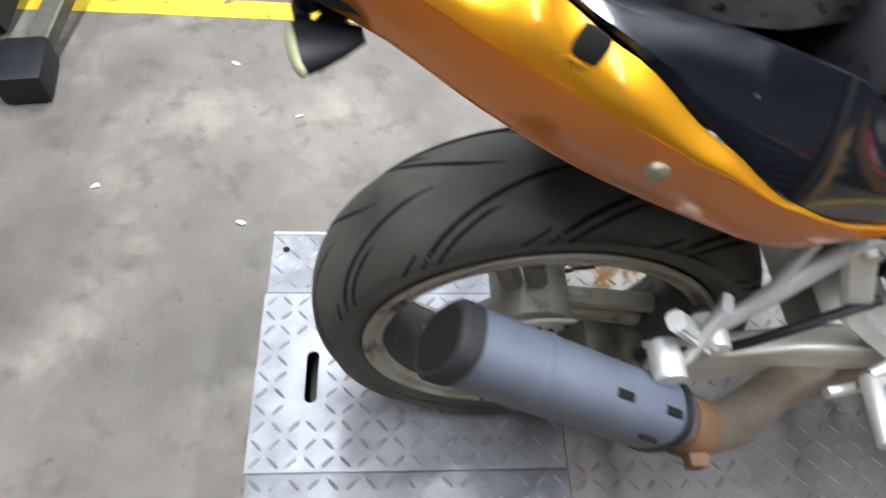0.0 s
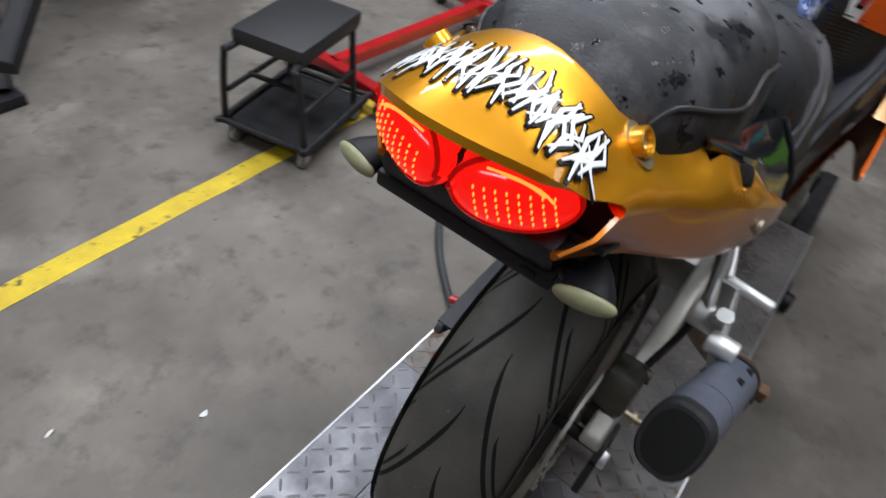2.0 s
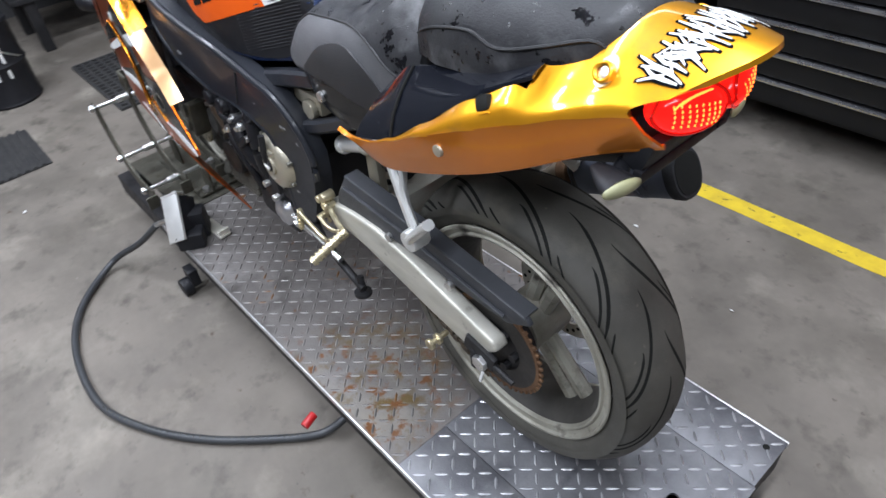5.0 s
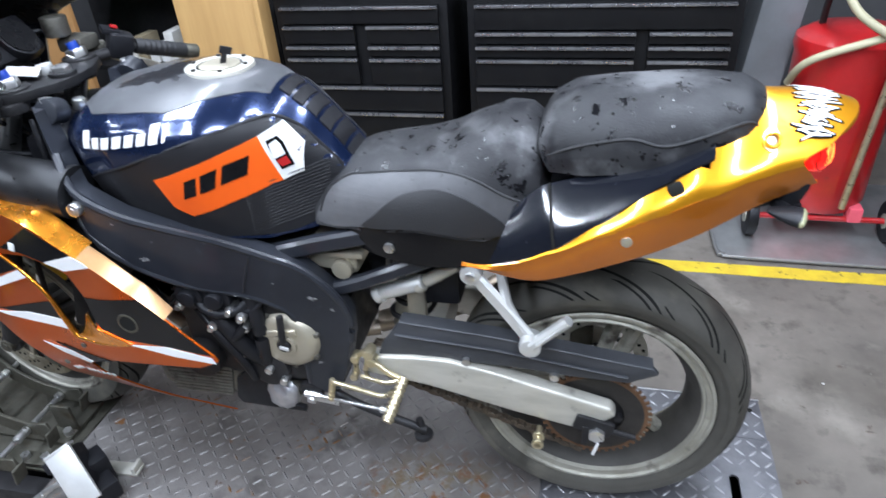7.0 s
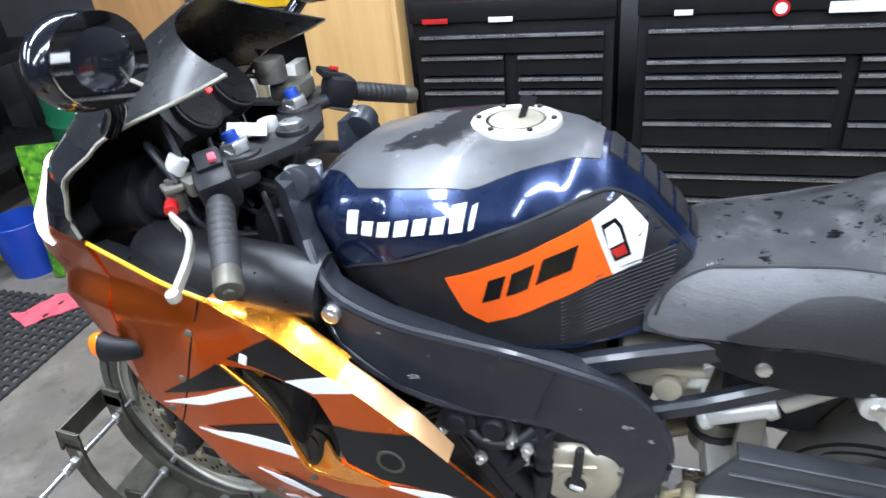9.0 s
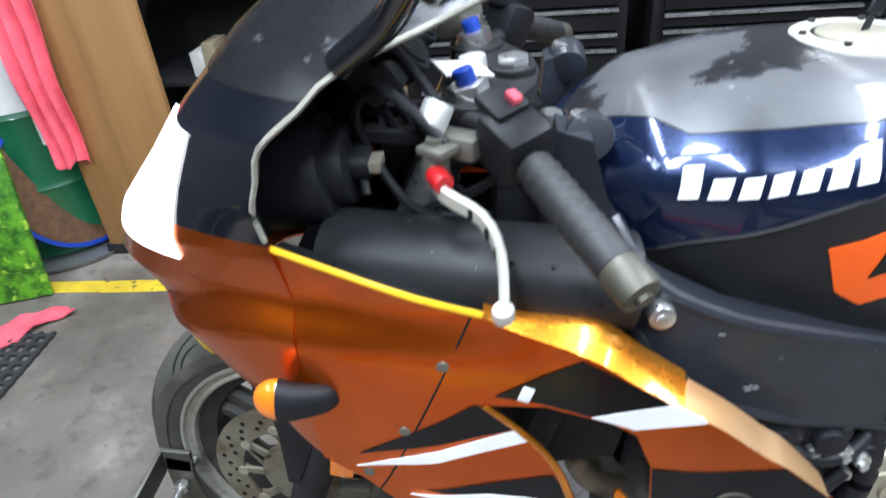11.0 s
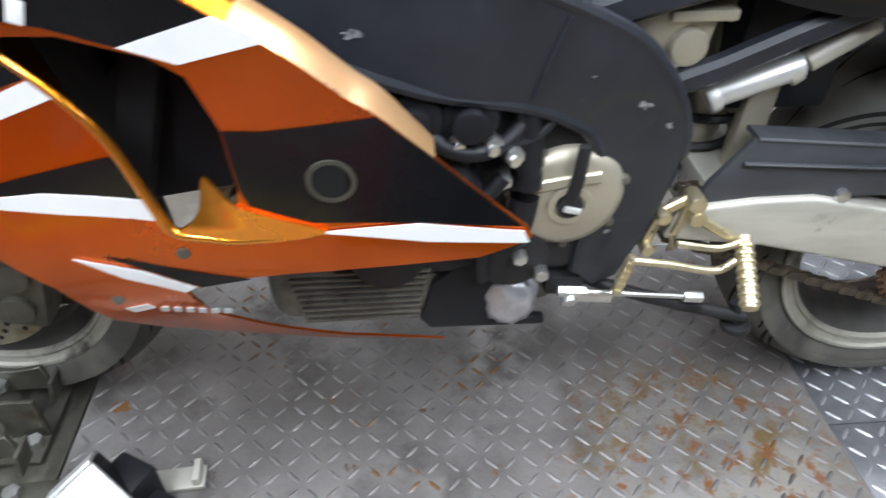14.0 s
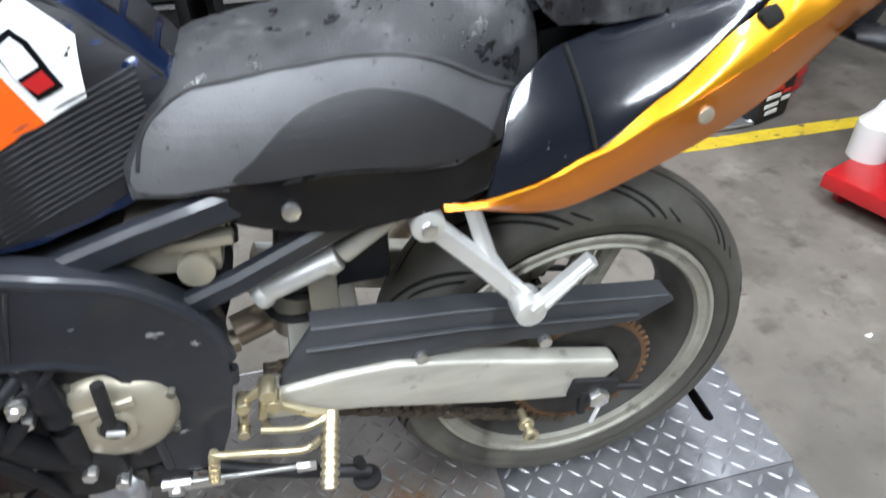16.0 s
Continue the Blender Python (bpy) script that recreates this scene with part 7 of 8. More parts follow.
part("plate_mount", bx((0.262, MY, 1.022), (0.030, 0.172, 0.042), 0.008, (0, 20, 0)), PLASTIC, bike)
part("plate_strip", join(bx((0.268, MY, 0.998), (0.012, 0.178, 0.016), 0.003), bx((0.275, MY + 0.068, 0.998), (0.003, 0.014, 0.007), 0.001)), PLASTIC, bike)

# side cover below the seat
for s in (-1, 1):
    part("side_cover", strip([[(-0.455, s * 0.112, 0.878), (-0.40, s * 0.128, 0.862), (-0.32, s * 0.132, 0.848), (-0.24, s * 0.130, 0.850), (-0.16, s * 0.124, 0.868)],
                             [(-0.455, s * 0.120, 0.900), (-0.40, s * 0.137, 0.893), (-0.32, s * 0.141, 0.885), (-0.24, s * 0.138, 0.885), (-0.16, s * 0.130, 0.892)],
                             [(-0.455, s * 0.118, 0.915), (-0.40, s * 0.138, 0.925), (-0.32, s * 0.144, 0.932), (-0.24, s * 0.142, 0.928), (-0.16, s * 0.132, 0.925)]], 0.006), BLACK_PAINT, bike, "black side cover")
    part("cover_screw", cyl((-0.370, s * 0.130, 0.888), (-0.370, s * 0.146, 0.888), 0.010, seg=20, bev=0.003), ZINC, bike)

# silencer, right side
ax0, ax1 = Vector((-0.075, 0.230, 0.672)), Vector((0.150, 0.197, 0.786))
shape = []
for k in range(28):
    a = 2 * math.pi * k / 28
    shape.append((0.0335 * math.copysign(abs(math.cos(a)) ** 0.75, math.cos(a)), 0.0405 * math.copysign(abs(math.sin(a)) ** 0.85, math.sin(a)) * (1 if math.sin(a) > 0 else 1.14)))
sil = part("silencer", sweep([ax0, ax0.lerp(ax1, 0.04), ax0.lerp(ax1, 0.3), ax0.lerp(ax1, 0.7), ax0.lerp(ax1, 0.97), ax1], lambda u: [(a * (0.88 if u < 0.03 else 1.0), b * (0.88 if u < 0.03 else 1.0)) for a, b in shape], 2), EXHAUST, bike, "slate-grey stubby silencer with black end")
d = (ax1 - ax0).normalized()
part("end_cap", sweep([ax1 - d * 0.008, ax1 - d * 0.006, ax1 + d * 0.008, ax1 + d * 0.013], lambda u: [(a * (1.03 if u < 0.8 else 0.93), b * (1.03 if u < 0.8 else 0.93)) for a, b in shape], 1), SOOT, sil, "soot-black end cap")
part("outlet", sweep([ax1 + d * 0.004, ax1 + d * 0.0142], lambda u: [(a * 0.82, b * 0.82) for a, b in shape], 1), GROOVE, sil)
part("clamp_band", sweep([ax0.lerp(ax1, 0.66), ax0.lerp(ax1, 0.69)], lambda u: [(a * 1.03, b * 1.03) for a, b in shape], 1), EXHAUST, sil)
for k, (u, a) in enumerate(((0.12, 1.9), (0.36, 1.9), (0.14, 0.9), (0.40, 0.7), (0.16, 2.8))):
    side = d.cross(Vector((0, 0, 1))).normalized()
    up = side.cross(d)
    c = ax0.lerp(ax1, u) + side * 0.0335 * math.cos(a) + up * 0.0405 * math.sin(a)
    part("louvre", bar([c - d * 0.010, c + d * 0.010], 0.010, 0.004, 0.0015), GROOVE, sil)
part("band_strap", sweep([ax0.lerp(ax1, 0.02), ax0.lerp(ax1, 0.06)], lambda u: [(a * 1.05, b * 1.05) for a, b in shape], 1), STEEL_DARK, sil)
part("link_pipe", tube([ax0 + d * 0.02, ax0 - d * 0.04, (-0.18, 0.215, 0.612), (-0.30, 0.15, 0.555), (-0.50, 0.09, 0.52)], 0.026, 14), PIPE, bike, "heat-stained link pipe")
part("pipe_clamp", join(cyl(ax0 - d * 0.045, ax0 - d * 0.015, 0.033, seg=22, bev=0.003), bx((-0.10, 0.272, 0.665), (0.02, 0.014, 0.02), 0.003)), RUST, bike)
part("silencer_bracket", join(bar([(-0.10, 0.165, 0.80), (-0.09, 0.185, 0.73), (-0.06, 0.20, 0.70)], 0.010, 0.028, 0.003), cyl((-0.06, 0.175, 0.735), (-0.06, 0.215, 0.735), 0.016, seg=18, bev=0.003)), ALU_WHITE, bike)
part("rear_caliper", join(bx((-0.055, 0.115, 0.575), (0.10, 0.05, 0.062), 0.012, (0, -25, 0)), bx((-0.03, 0.105, 0.53), (0.05, 0.03, 0.06), 0.008), cyl((-0.09, 0.10, 0.58), (-0.09, 0.145, 0.58), 0.012, seg=12)), CHOCK, bike, "grimy rear brake caliper")
part("brake_hose", tube([(-0.09, 0.13, 0.60), (-0.16, 0.15, 0.66), (-0.22, 0.15, 0.72), (-0.30, 0.13, 0.74)], 0.006, 8), PLASTIC, bike)

# fairing
FAIR = [(-1.5, 0.05), (-1.466, 0.10), (-1.40, 0.160), (-1.34, 0.190), (-1.28, 0.207), (-1.25, 0.213), (-1.13, 0.244), (-0.985, 0.265), (-0.85, 0.280), (-0.67, 0.294)]


def crease(x, z):
    """1 below the ledge that runs back from the nose, 0 above it."""
    zc = 0.978 - 0.40 * max(0.0, -1.34 - x)
    u = max(0.0, min(1.0, (zc + 0.020 - z) / 0.040))
    return 0.7 * u + 0.3 * u * u * (3 - 2 * u)


def fair_f(x, z):
    y = along(FAIR, x) + 0.018 * max(0.0, min(1.0, (z - 0.97) / 0.10)) * max(0.0, min(1.0, (-1.0 - x) / 0.2))
    y += 0.026 * crease(x, z) * max(0.0, min(1.0, (-1.03 - x) / 0.20))
    if z < 0.70:
        y -= 1.9 * (0.70 - z) ** 2
    return y


SIDE = [(-1.287, 1.058), (-1.215, 1.036), (-1.15, 1.018), (-1.089, 1.001), (-1.055, 0.986), (-0.994, 0.963), (-0.948, 0.932), (-0.905, 0.907), (-0.864, 0.882), (-0.826, 0.852), (-0.801, 0.836), (-0.756, 0.798),
        (-0.715, 0.762), (-0.673, 0.727), (-0.668, 0.716), (-0.684, 0.706), (-0.714, 0.692), (-0.79, 0.680), (-0.89, 0.667), (-0.961, 0.652), (-0.998, 0.634), (-0.985, 0.590), (-0.93, 0.552), (-0.855, 0.520), (-0.79, 0.502),
        (-0.735, 0.488), (-0.84, 0.488), (-0.955, 0.508), (-1.045, 0.532), (-1.095, 0.566), (-1.121, 0.640), (-1.175, 0.708), (-1.232, 0.762), (-1.278, 0.786)]
INTAKE = [(-1.088, 0.893), (-1.049, 0.851), (-1.018, 0.807), (-0.997, 0.743), (-0.985, 0.716), (-0.955, 0.722), (-0.925, 0.748), (-0.922, 0.763), (-0.926, 0.820), (-0.943, 0.864), (-0.968, 0.879), (-1.03, 0.893)]
for s in (-1, 1):
    # the bike leans a little, so the far side stands nearer the middle of the lift
    fair = lambda x, z: fair_f(x, z) - (0.035 * max(0.0, min(1.0, (x + 1.28) / 0.20)) if s > 0 else 0.0)
    sf = part("side_fairing", skin(SIDE, fair, 0.004, s, 0, 0.0125, hole=INTAKE), ORANGE, bike, "candy orange side fairing with black and white stripes")
    lay = lambda name, pts, m, off=0.0014: part(name, skin(pts, fair, 0.0012, s, off, 0.03), m, sf)
    lay("black_flash", [(-1.232, 0.805), (-1.101, 0.894), (-1.082, 0.889), (-1.060, 0.862)], BLACK_PAINT)
    lay("white_flash", [(-1.238, 0.785), (-1.15, 0.823), (-1.062, 0.860), (-1.046, 0.846), (-1.15, 0.806)], WHITE, 0.0026)
    lay("black_flash", [(-1.160, 0.757), (-1.022, 0.792), (-1.004, 0.760), (-1.003, 0.748)], BLACK_PAINT)
    lay("white_flash", [(-1.180, 0.749), (-1.09, 0.757), (-1.001, 0.750), (-0.992, 0.728), (-1.08, 0.735)], WHITE, 0.0026)
    lay("black_flash", [(-1.06, 0.684), (-0.965, 0.662), (-0.93, 0.657), (-0.98, 0.642)], BLACK_PAINT)
    lay("white_flash", [(-1.088, 0.683), (-1.03, 0.665), (-0.985, 0.643), (-0.997, 0.634), (-1.05, 0.655)], WHITE, 0.0026)
    lay("black_flash", [(-1.080, 0.907), (-0.998, 0.958), (-0.948, 0.929), (-0.916, 0.911), (-0.985, 0.886), (-1.038, 0.900)], BLACK_PAINT)
    lay("white_flash", [(-0.987, 0.887), (-0.914, 0.912), (-0.888, 0.900), (-0.882, 0.893), (-0.945, 0.875)], WHITE, 0.0026)
    lay("black_flash", [(-0.925, 0.819), (-0.893, 0.820), (-0.802, 0.834), (-0.756, 0.797), (-0.715, 0.761), (-0.679, 0.729), (-0.769, 0.732), (-0.864, 0.731), (-0.915, 0.747), (-0.921, 0.763)], BLACK_PAINT)
    lay("white_flash", [(-0.862, 0.721), (-0.769, 0.732), (-0.677, 0.725), (-0.671, 0.712), (-0.763, 0.712)], WHITE, 0.0030)
    lay("emblem_bar", [(-1.070, 0.598), (-1.045, 0.606), (-1.040, 0.598), (-1.064, 0.588)], WHITE)
    for k in range(6):
        lay("emblem_bar", [(-1.036 + 0.013 * k, 0.590), (-1.034 + 0.013 * k, 0.600), (-1.026 + 0.013 * k, 0.600), (-1.028 + 0.013 * k, 0.590)], PAPER)
    # gold flange along the rear edge, turned towards the frame
    edge = [(-1.089, 1.001), (-1.055, 0.986), (-0.994, 0.963), (-0.948, 0.932), (-0.905, 0.907), (-0.864, 0.882), (-0.826, 0.852), (-0.801, 0.836), (-0.756, 0.798)]
    push = [(0.001, 0.001), (0.018, 0.007), (0.018, 0.019), (0.016, 0.017), (0.013, 0.014), (0.012, 0.012), (0.010, 0.011), (0.008, 0.009), (0.001, 0.002)]
    for a0, a1, m, deep, words in ((0, 5, ORANGE_LIT, 0.036, "pearl-orange turned rear edge"), (4, 9, PALE_EDGE, 0.026, "dull tan lower run of the rear edge")):
        run = list(zip(edge, push))[a0:a1]
        part("edge_flange", strip([[(x, s * (fair(x, z) + 0.001), z) for (x, z), q in run], [(x + q[0] * 0.3, s * (fair(x, z) - 0.012), z + q[1] * 0.45) for (x, z), q in run],
                                   [(x + q[0] * 0.7, s * (fair(x, z) - deep), z + q[1] * 0.75) for (x, z), q in run]]), m, sf, words)
    rimline = [(-1.284, 1.062), (-1.278, 1.059), (-1.215, 1.037), (-1.15, 1.019), (-1.089, 1.003)]
    part("edge_bead", tube([(x, s * (fair(x, z) - 0.001), z) for x, z in rimline], 0.0035, 8, 4), YELLOW, sf)
    lip = [(x, s * (fair(x, z) + 0.001), z) for x, z in ((-1.092, 0.894), (-1.050, 0.852), (-1.020, 0.808), (-0.999, 0.745), (-0.987, 0.716), (-0.955, 0.709), (-0.924, 0.708), (-0.862, 0.718))]
    part("intake_lip", tube(lip, lambda u: 0.0065 * (0.45 + 0.8 * min(u, 1.05 - u)), 10, 5), ORANGE_LIT, sf)
    dip = lambda x, z: fair(x, z) + 0.004 - 0.35 * max(0.0, z - 0.722) * max(0.0, min(1.0, (-0.925 - x) / 0.035))
    part("intake_flare", skin(flow([(-0.988, 0.712), (-0.970, 0.726), (-0.960, 0.742), (-0.955, 0.766), (-0.946, 0.764), (-0.934, 0.752), (-0.919, 0.744), (-0.891, 0.735), (-0.862, 0.727), (-0.855, 0.720), (-0.924, 0.706)], 3), dip, 0.004, s, 0, 0.008), ORANGE_LIT, sf, "pearl-orange flare of the intake")
    part("intake_duct", join(plate([(-1.13, 0.935), (-0.87, 0.935), (-0.80, 0.80), (-0.86, 0.70), (-1.06, 0.67)], s * 0.135, s * 0.150, 0.003),
                             bar([(-0.905, s * 0.16, 0.90), (-0.895, s * 0.17, 0.82), (-0.90, s * 0.16, 0.72)], 0.09, 0.02, 0.004), bar([(-1.08, s * 0.19, 0.915), (-0.92, s * 0.20, 0.905)], 0.08, 0.006, 0.002)), PLASTIC, sf, "black intake duct")
    for x, z in ((-1.129, 0.946), (-1.176, 0.850), (-1.225, 0.775), (-1.07, 0.617), (-0.985, 0.690)):
        y = fair(x, z)
        part("panel_screw", cyl((x, s * (y - 0.003), z), (x, s * (y + 0.002), z), 0.0062, seg=18, bev=0.001), CASE_DARK, sf)
    y = fair(-0.842, 0.775)
    part("crash_bung_hole", join(lathe([(s * (y - 0.004), 0.016), (s * (y + 0.003), 0.017), (s * (y + 0.003), 0.021), (s * (y - 0.004), 0.022)], (-0.842, 0, 0.775), 28)), CHOCK, sf)
    part("bung_hole_dark", cyl((-0.842, s * (y - 0.003), 0.775), (-0.842, s * (y + 0.0022), 0.775), 0.0165, seg=24), GROOVE, sf)
    part("emblem_chip", bx((-1.050, s * (fair(-1.05, 0.912) + 0.002), 0.912), (0.012, 0.003, 0.018), 0.001, (0, 20, 0)), WHITE, sf)
    seamp = [(-1.100, 1.000), (-1.135, 0.92), (-1.170, 0.84), (-1.200, 0.775), (-1.215, 0.748)]
    part("panel_seam", tube([(x, s * (fair(x, z) + 0.0003), z) for x, z in seamp], 0.0012, 6, 3), GROOVE, sf)
    # indicator
    y = fair(-1.29, 0.875)
    stem = part("front_indicator", sweep([(-1.246, s * 0.226, 0.886), (-1.258, s * 0.240, 0.887), (-1.285, s * 0.248, 0.890), (-1.303, s * 0.249, 0.892)], lambda u: [((0.009 + 0.009 * u) * math.cos(a), (0.012 + 0.016 * u) * math.sin(a)) for a in [2 * math.pi * k / 18 for k in range(18)]], 4), PLASTIC, sf, "black indicator with amber lens")
    ab = bmesh.new()
    bmesh.ops.create_uvsphere(ab, u_segments=24, v_segments=14, radius=1)
    bmesh.ops.scale(ab, vec=(0.026, 0.0165, 0.0265), verts=ab.verts)
    part("lens", moved(ab, pose(-1.305, s * 0.248, 0.892, 0, 0, 0)), AMBER, stem)

# nose cowl, head lamps and screen
NOSE = [(-1.385, 0.890, -1.278, 0.2075, 0.790), (-1.440, 0.905, -1.278, 0.2075, 0.85), (-1.492, 0.945, -1.278, 0.2075, 0.92), (-1.530, 0.995, -1.278, 0.2115, 0.99), (-1.503, 1.05, -1.282, 0.2255, 1.05),
        (-1.445, 1.11, -1.288, 0.2285, 1.105), (-1.405, 1.155, -1.270, 0.226, 1.163), (-1.335, 1.225, -1.20, 0.195, 1.215), (-1.225, 1.305, -1.09, 0.165, 1.255), (-1.155, 1.345, -1.03, 0.145, 1.28)]


def nose_at(r, s):
    i = min(int(r), len(NOSE) - 2)
    t = r - i
    g = [a + (b - a) * t for a, b in zip(NOSE[i], NOSE[i + 1])]
    k = abs(s) ** 3.5
    k2 = s * s
    p = Vector((g[0] + (g[2] - g[0]) * k, s * g[3], g[1] + (g[4] - g[1]) * k2))
    d = crease(p.x, p.z)
    return p + Vector((-0.016 * d * (1 - k), s * 0.026 * d, 0))


def nose_patch(r0, r1, s0, s1, off=0.0, thick=0.004, nr=10, ns=30, taper=0.0):
    bm = bmesh.new()
    grid, back = [], []
    for i in range(nr + 1):
        r = r0 + (r1 - r0) * i / nr
        row, rowb = [], []
        for j in range(ns + 1):
            s = (s0 + taper * i / nr) + (s1 - s0) * j / ns
            p = nose_at(r, s)
            n = (nose_at(r, s + 0.01) - nose_at(r, s - 0.01)).cross(nose_at(min(r + 0.05, 8.99), s) - nose_at(max(r - 0.05, 0), s))
            n = n.normalized() if n.length > 1e-9 else Vector((-1, 0, 0))
            if n.x > 0:
                n = -n
            row.append(bm.verts.new(p + n * off))
            rowb.append(bm.verts.new(p + n * (off - thick)))
        grid.append(row)
        back.append(rowb)
    for i in range(nr):
        for j in range(ns):
            bm.faces.new((grid[i][j], grid[i][j + 1], grid[i + 1][j + 1], grid[i + 1][j]))
            bm.faces.new((back[i][j], back[i + 1][j], back[i + 1][j + 1], back[i][j + 1]))
    for a, b in ((grid[0], back[0]), (grid[-1], back[-1]), ([g[0] for g in grid], [g[0] for g in back]), ([g[-1] for g in grid], [g[-1] for g in back])):
        for j in range(len(a) - 1):
            bm.faces.new((a[j], a[j + 1], b[j + 1], b[j]))
    bmesh.ops.recalc_face_normals(bm, faces=bm.faces)
    return bm


nose = part("nose_cowl", nose_patch(0, 4.3, -1, 1, 0, 0.004, 54, 50), ORANGE, bike, "candy orange nose cowl")
part("nose_liner", nose_patch(0.3, 6.4, -0.97, 0.97, -0.007, 0.003, 20, 40), PLASTIC, nose, "black inner liner of the nose")
part("upper_cowl", nose_patch(4.3, 6.6, -1, 1, 0, 0.004, 10, 50), BLACK_GLOSS, bike, "wet black gloss upper cowl")
part("windscreen", nose_patch(6.6, 8.95, -1, 1, 0.001, 0.003, 12, 40), SCREEN, bike, "dark smoked windscreen with painted grey reflections")
for s in (-1, 1):
    inset = lambda x: 0.035 * max(0.0, min(1.0, (x + 1.28) / 0.20)) if s > 0 else 0.0
    a, b = (0.44, 0.82) if s > 0 else (-0.82, -0.44)
    hl = part("head_lamp", nose_patch(3.6, 5.95, a, b, 0.003, 0.006, 10, 12, -0.07 * s), HEADLAMP, bike, "lit head lamp lens glaring white")
    part("lamp_can", join(cyl((-1.32, s * 0.10, 1.075), (-1.245, s * 0.10, 1.085), 0.058, seg=28, bev=0.006), cyl((-1.25, s * 0.10, 1.085), (-1.225, s * 0.10, 1.087), 0.042, seg=28, bev=0.006),
                          cyl((-1.23, s * 0.10, 1.087), (-1.205, s * 0.10, 1.088), 0.018, seg=20, bev=0.003)), PLASTIC, bike)
    part("lamp_connector", bx((-1.20, s * 0.10, 1.088), (0.015, 0.030, 0.012), 0.002), CASE, bike)
    part("screen_edge", tube([nose_at(r, s) for r in (4.4, 5, 5.5, 6, 6.5, 7, 8, 8.9)], 0.003, 6, 3), RIM, bike)
    # inner panel and air duct beside the tank
    part("air_duct", sweep([(-1.245, s * 0.135, 1.00), (-1.17, s * 0.160, 1.003), (-1.08, s * 0.180, 1.003), (-0.945, s * 0.176, 0.985)], lambda u: [(0.052 * math.cos(a), 0.050 * math.sin(a)) for a in [2 * math.pi * k / 22 for k in range(22)]], 5), INNER, bike, "dusty black air duct with water drops")
    part("inner_panel", strip([[(x, s * (fair_f(x, z) - inset(x) - 0.004), z - 0.004) for x, z in SIDE[:5]], [(x, s * (fair_f(x, z) - inset(x) - 0.035), z - 0.012) for x, z in SIDE[:5]], [(x, s * 0.15, z - 0.05) for x, z in SIDE[:5]]], 0.003), INNER, bike)
part("instrument_panel", join(bx((-1.20, 0, 1.19), (0.05, 0.22, 0.09), 0.02, (0, -35, 0)), cyl((-1.19, -0.05, 1.185), (-1.165, -0.05, 1.205), 0.042, seg=28, bev=0.004), cyl((-1.19, 0.05, 1.185), (-1.165, 0.05, 1.205), 0.042, seg=28, bev=0.004)), PLASTIC, bike, "black instrument cluster")
part("gauge_glass", join(cyl((-1.168, -0.05, 1.203), (-1.163, -0.05, 1.207), 0.037, seg=28), cyl((-1.168, 0.05, 1.203), (-1.163, 0.05, 1.207), 0.037, seg=28)), SCREEN, bike)
part("indicator_light", cyl((-1.172, -0.012, 1.212), (-1.166, -0.012, 1.217), 0.004, seg=10), LED_R, bike)
part("indicator_light", bar([(-1.178, -0.022, 1.228), (-1.170, -0.017, 1.222)], 0.003, 0.003, 0.001), LED_G, bike)
part("stay_bracket", join(bar([(-1.27, -0.04, 1.10), (-1.16, -0.04, 1.09), (-1.03, -0.02, 1.04)], 0.02, 0.02, 0.004), bar([(-1.27, 0.04, 1.10), (-1.16, 0.04, 1.09), (-1.03, 0.02, 1.04)], 0.02, 0.02, 0.004), bar([(-1.29, -0.10, 1.12), (-1.29, 0.10, 1.12)], 0.016, 0.016, 0.003)), STEEL_DARK, bike)
part("cowl_tray", join(bx((-1.19, 0, 0.925), (0.30, 0.38, 0.008), 0.003), bx((-1.05, 0, 0.90), (0.02, 0.36, 0.16), 0.004)), PLASTIC, bike)
part("airbox_front", bx((-1.03, 0, 1.02), (0.10, 0.24, 0.09), 0.02), PLASTIC, bike)

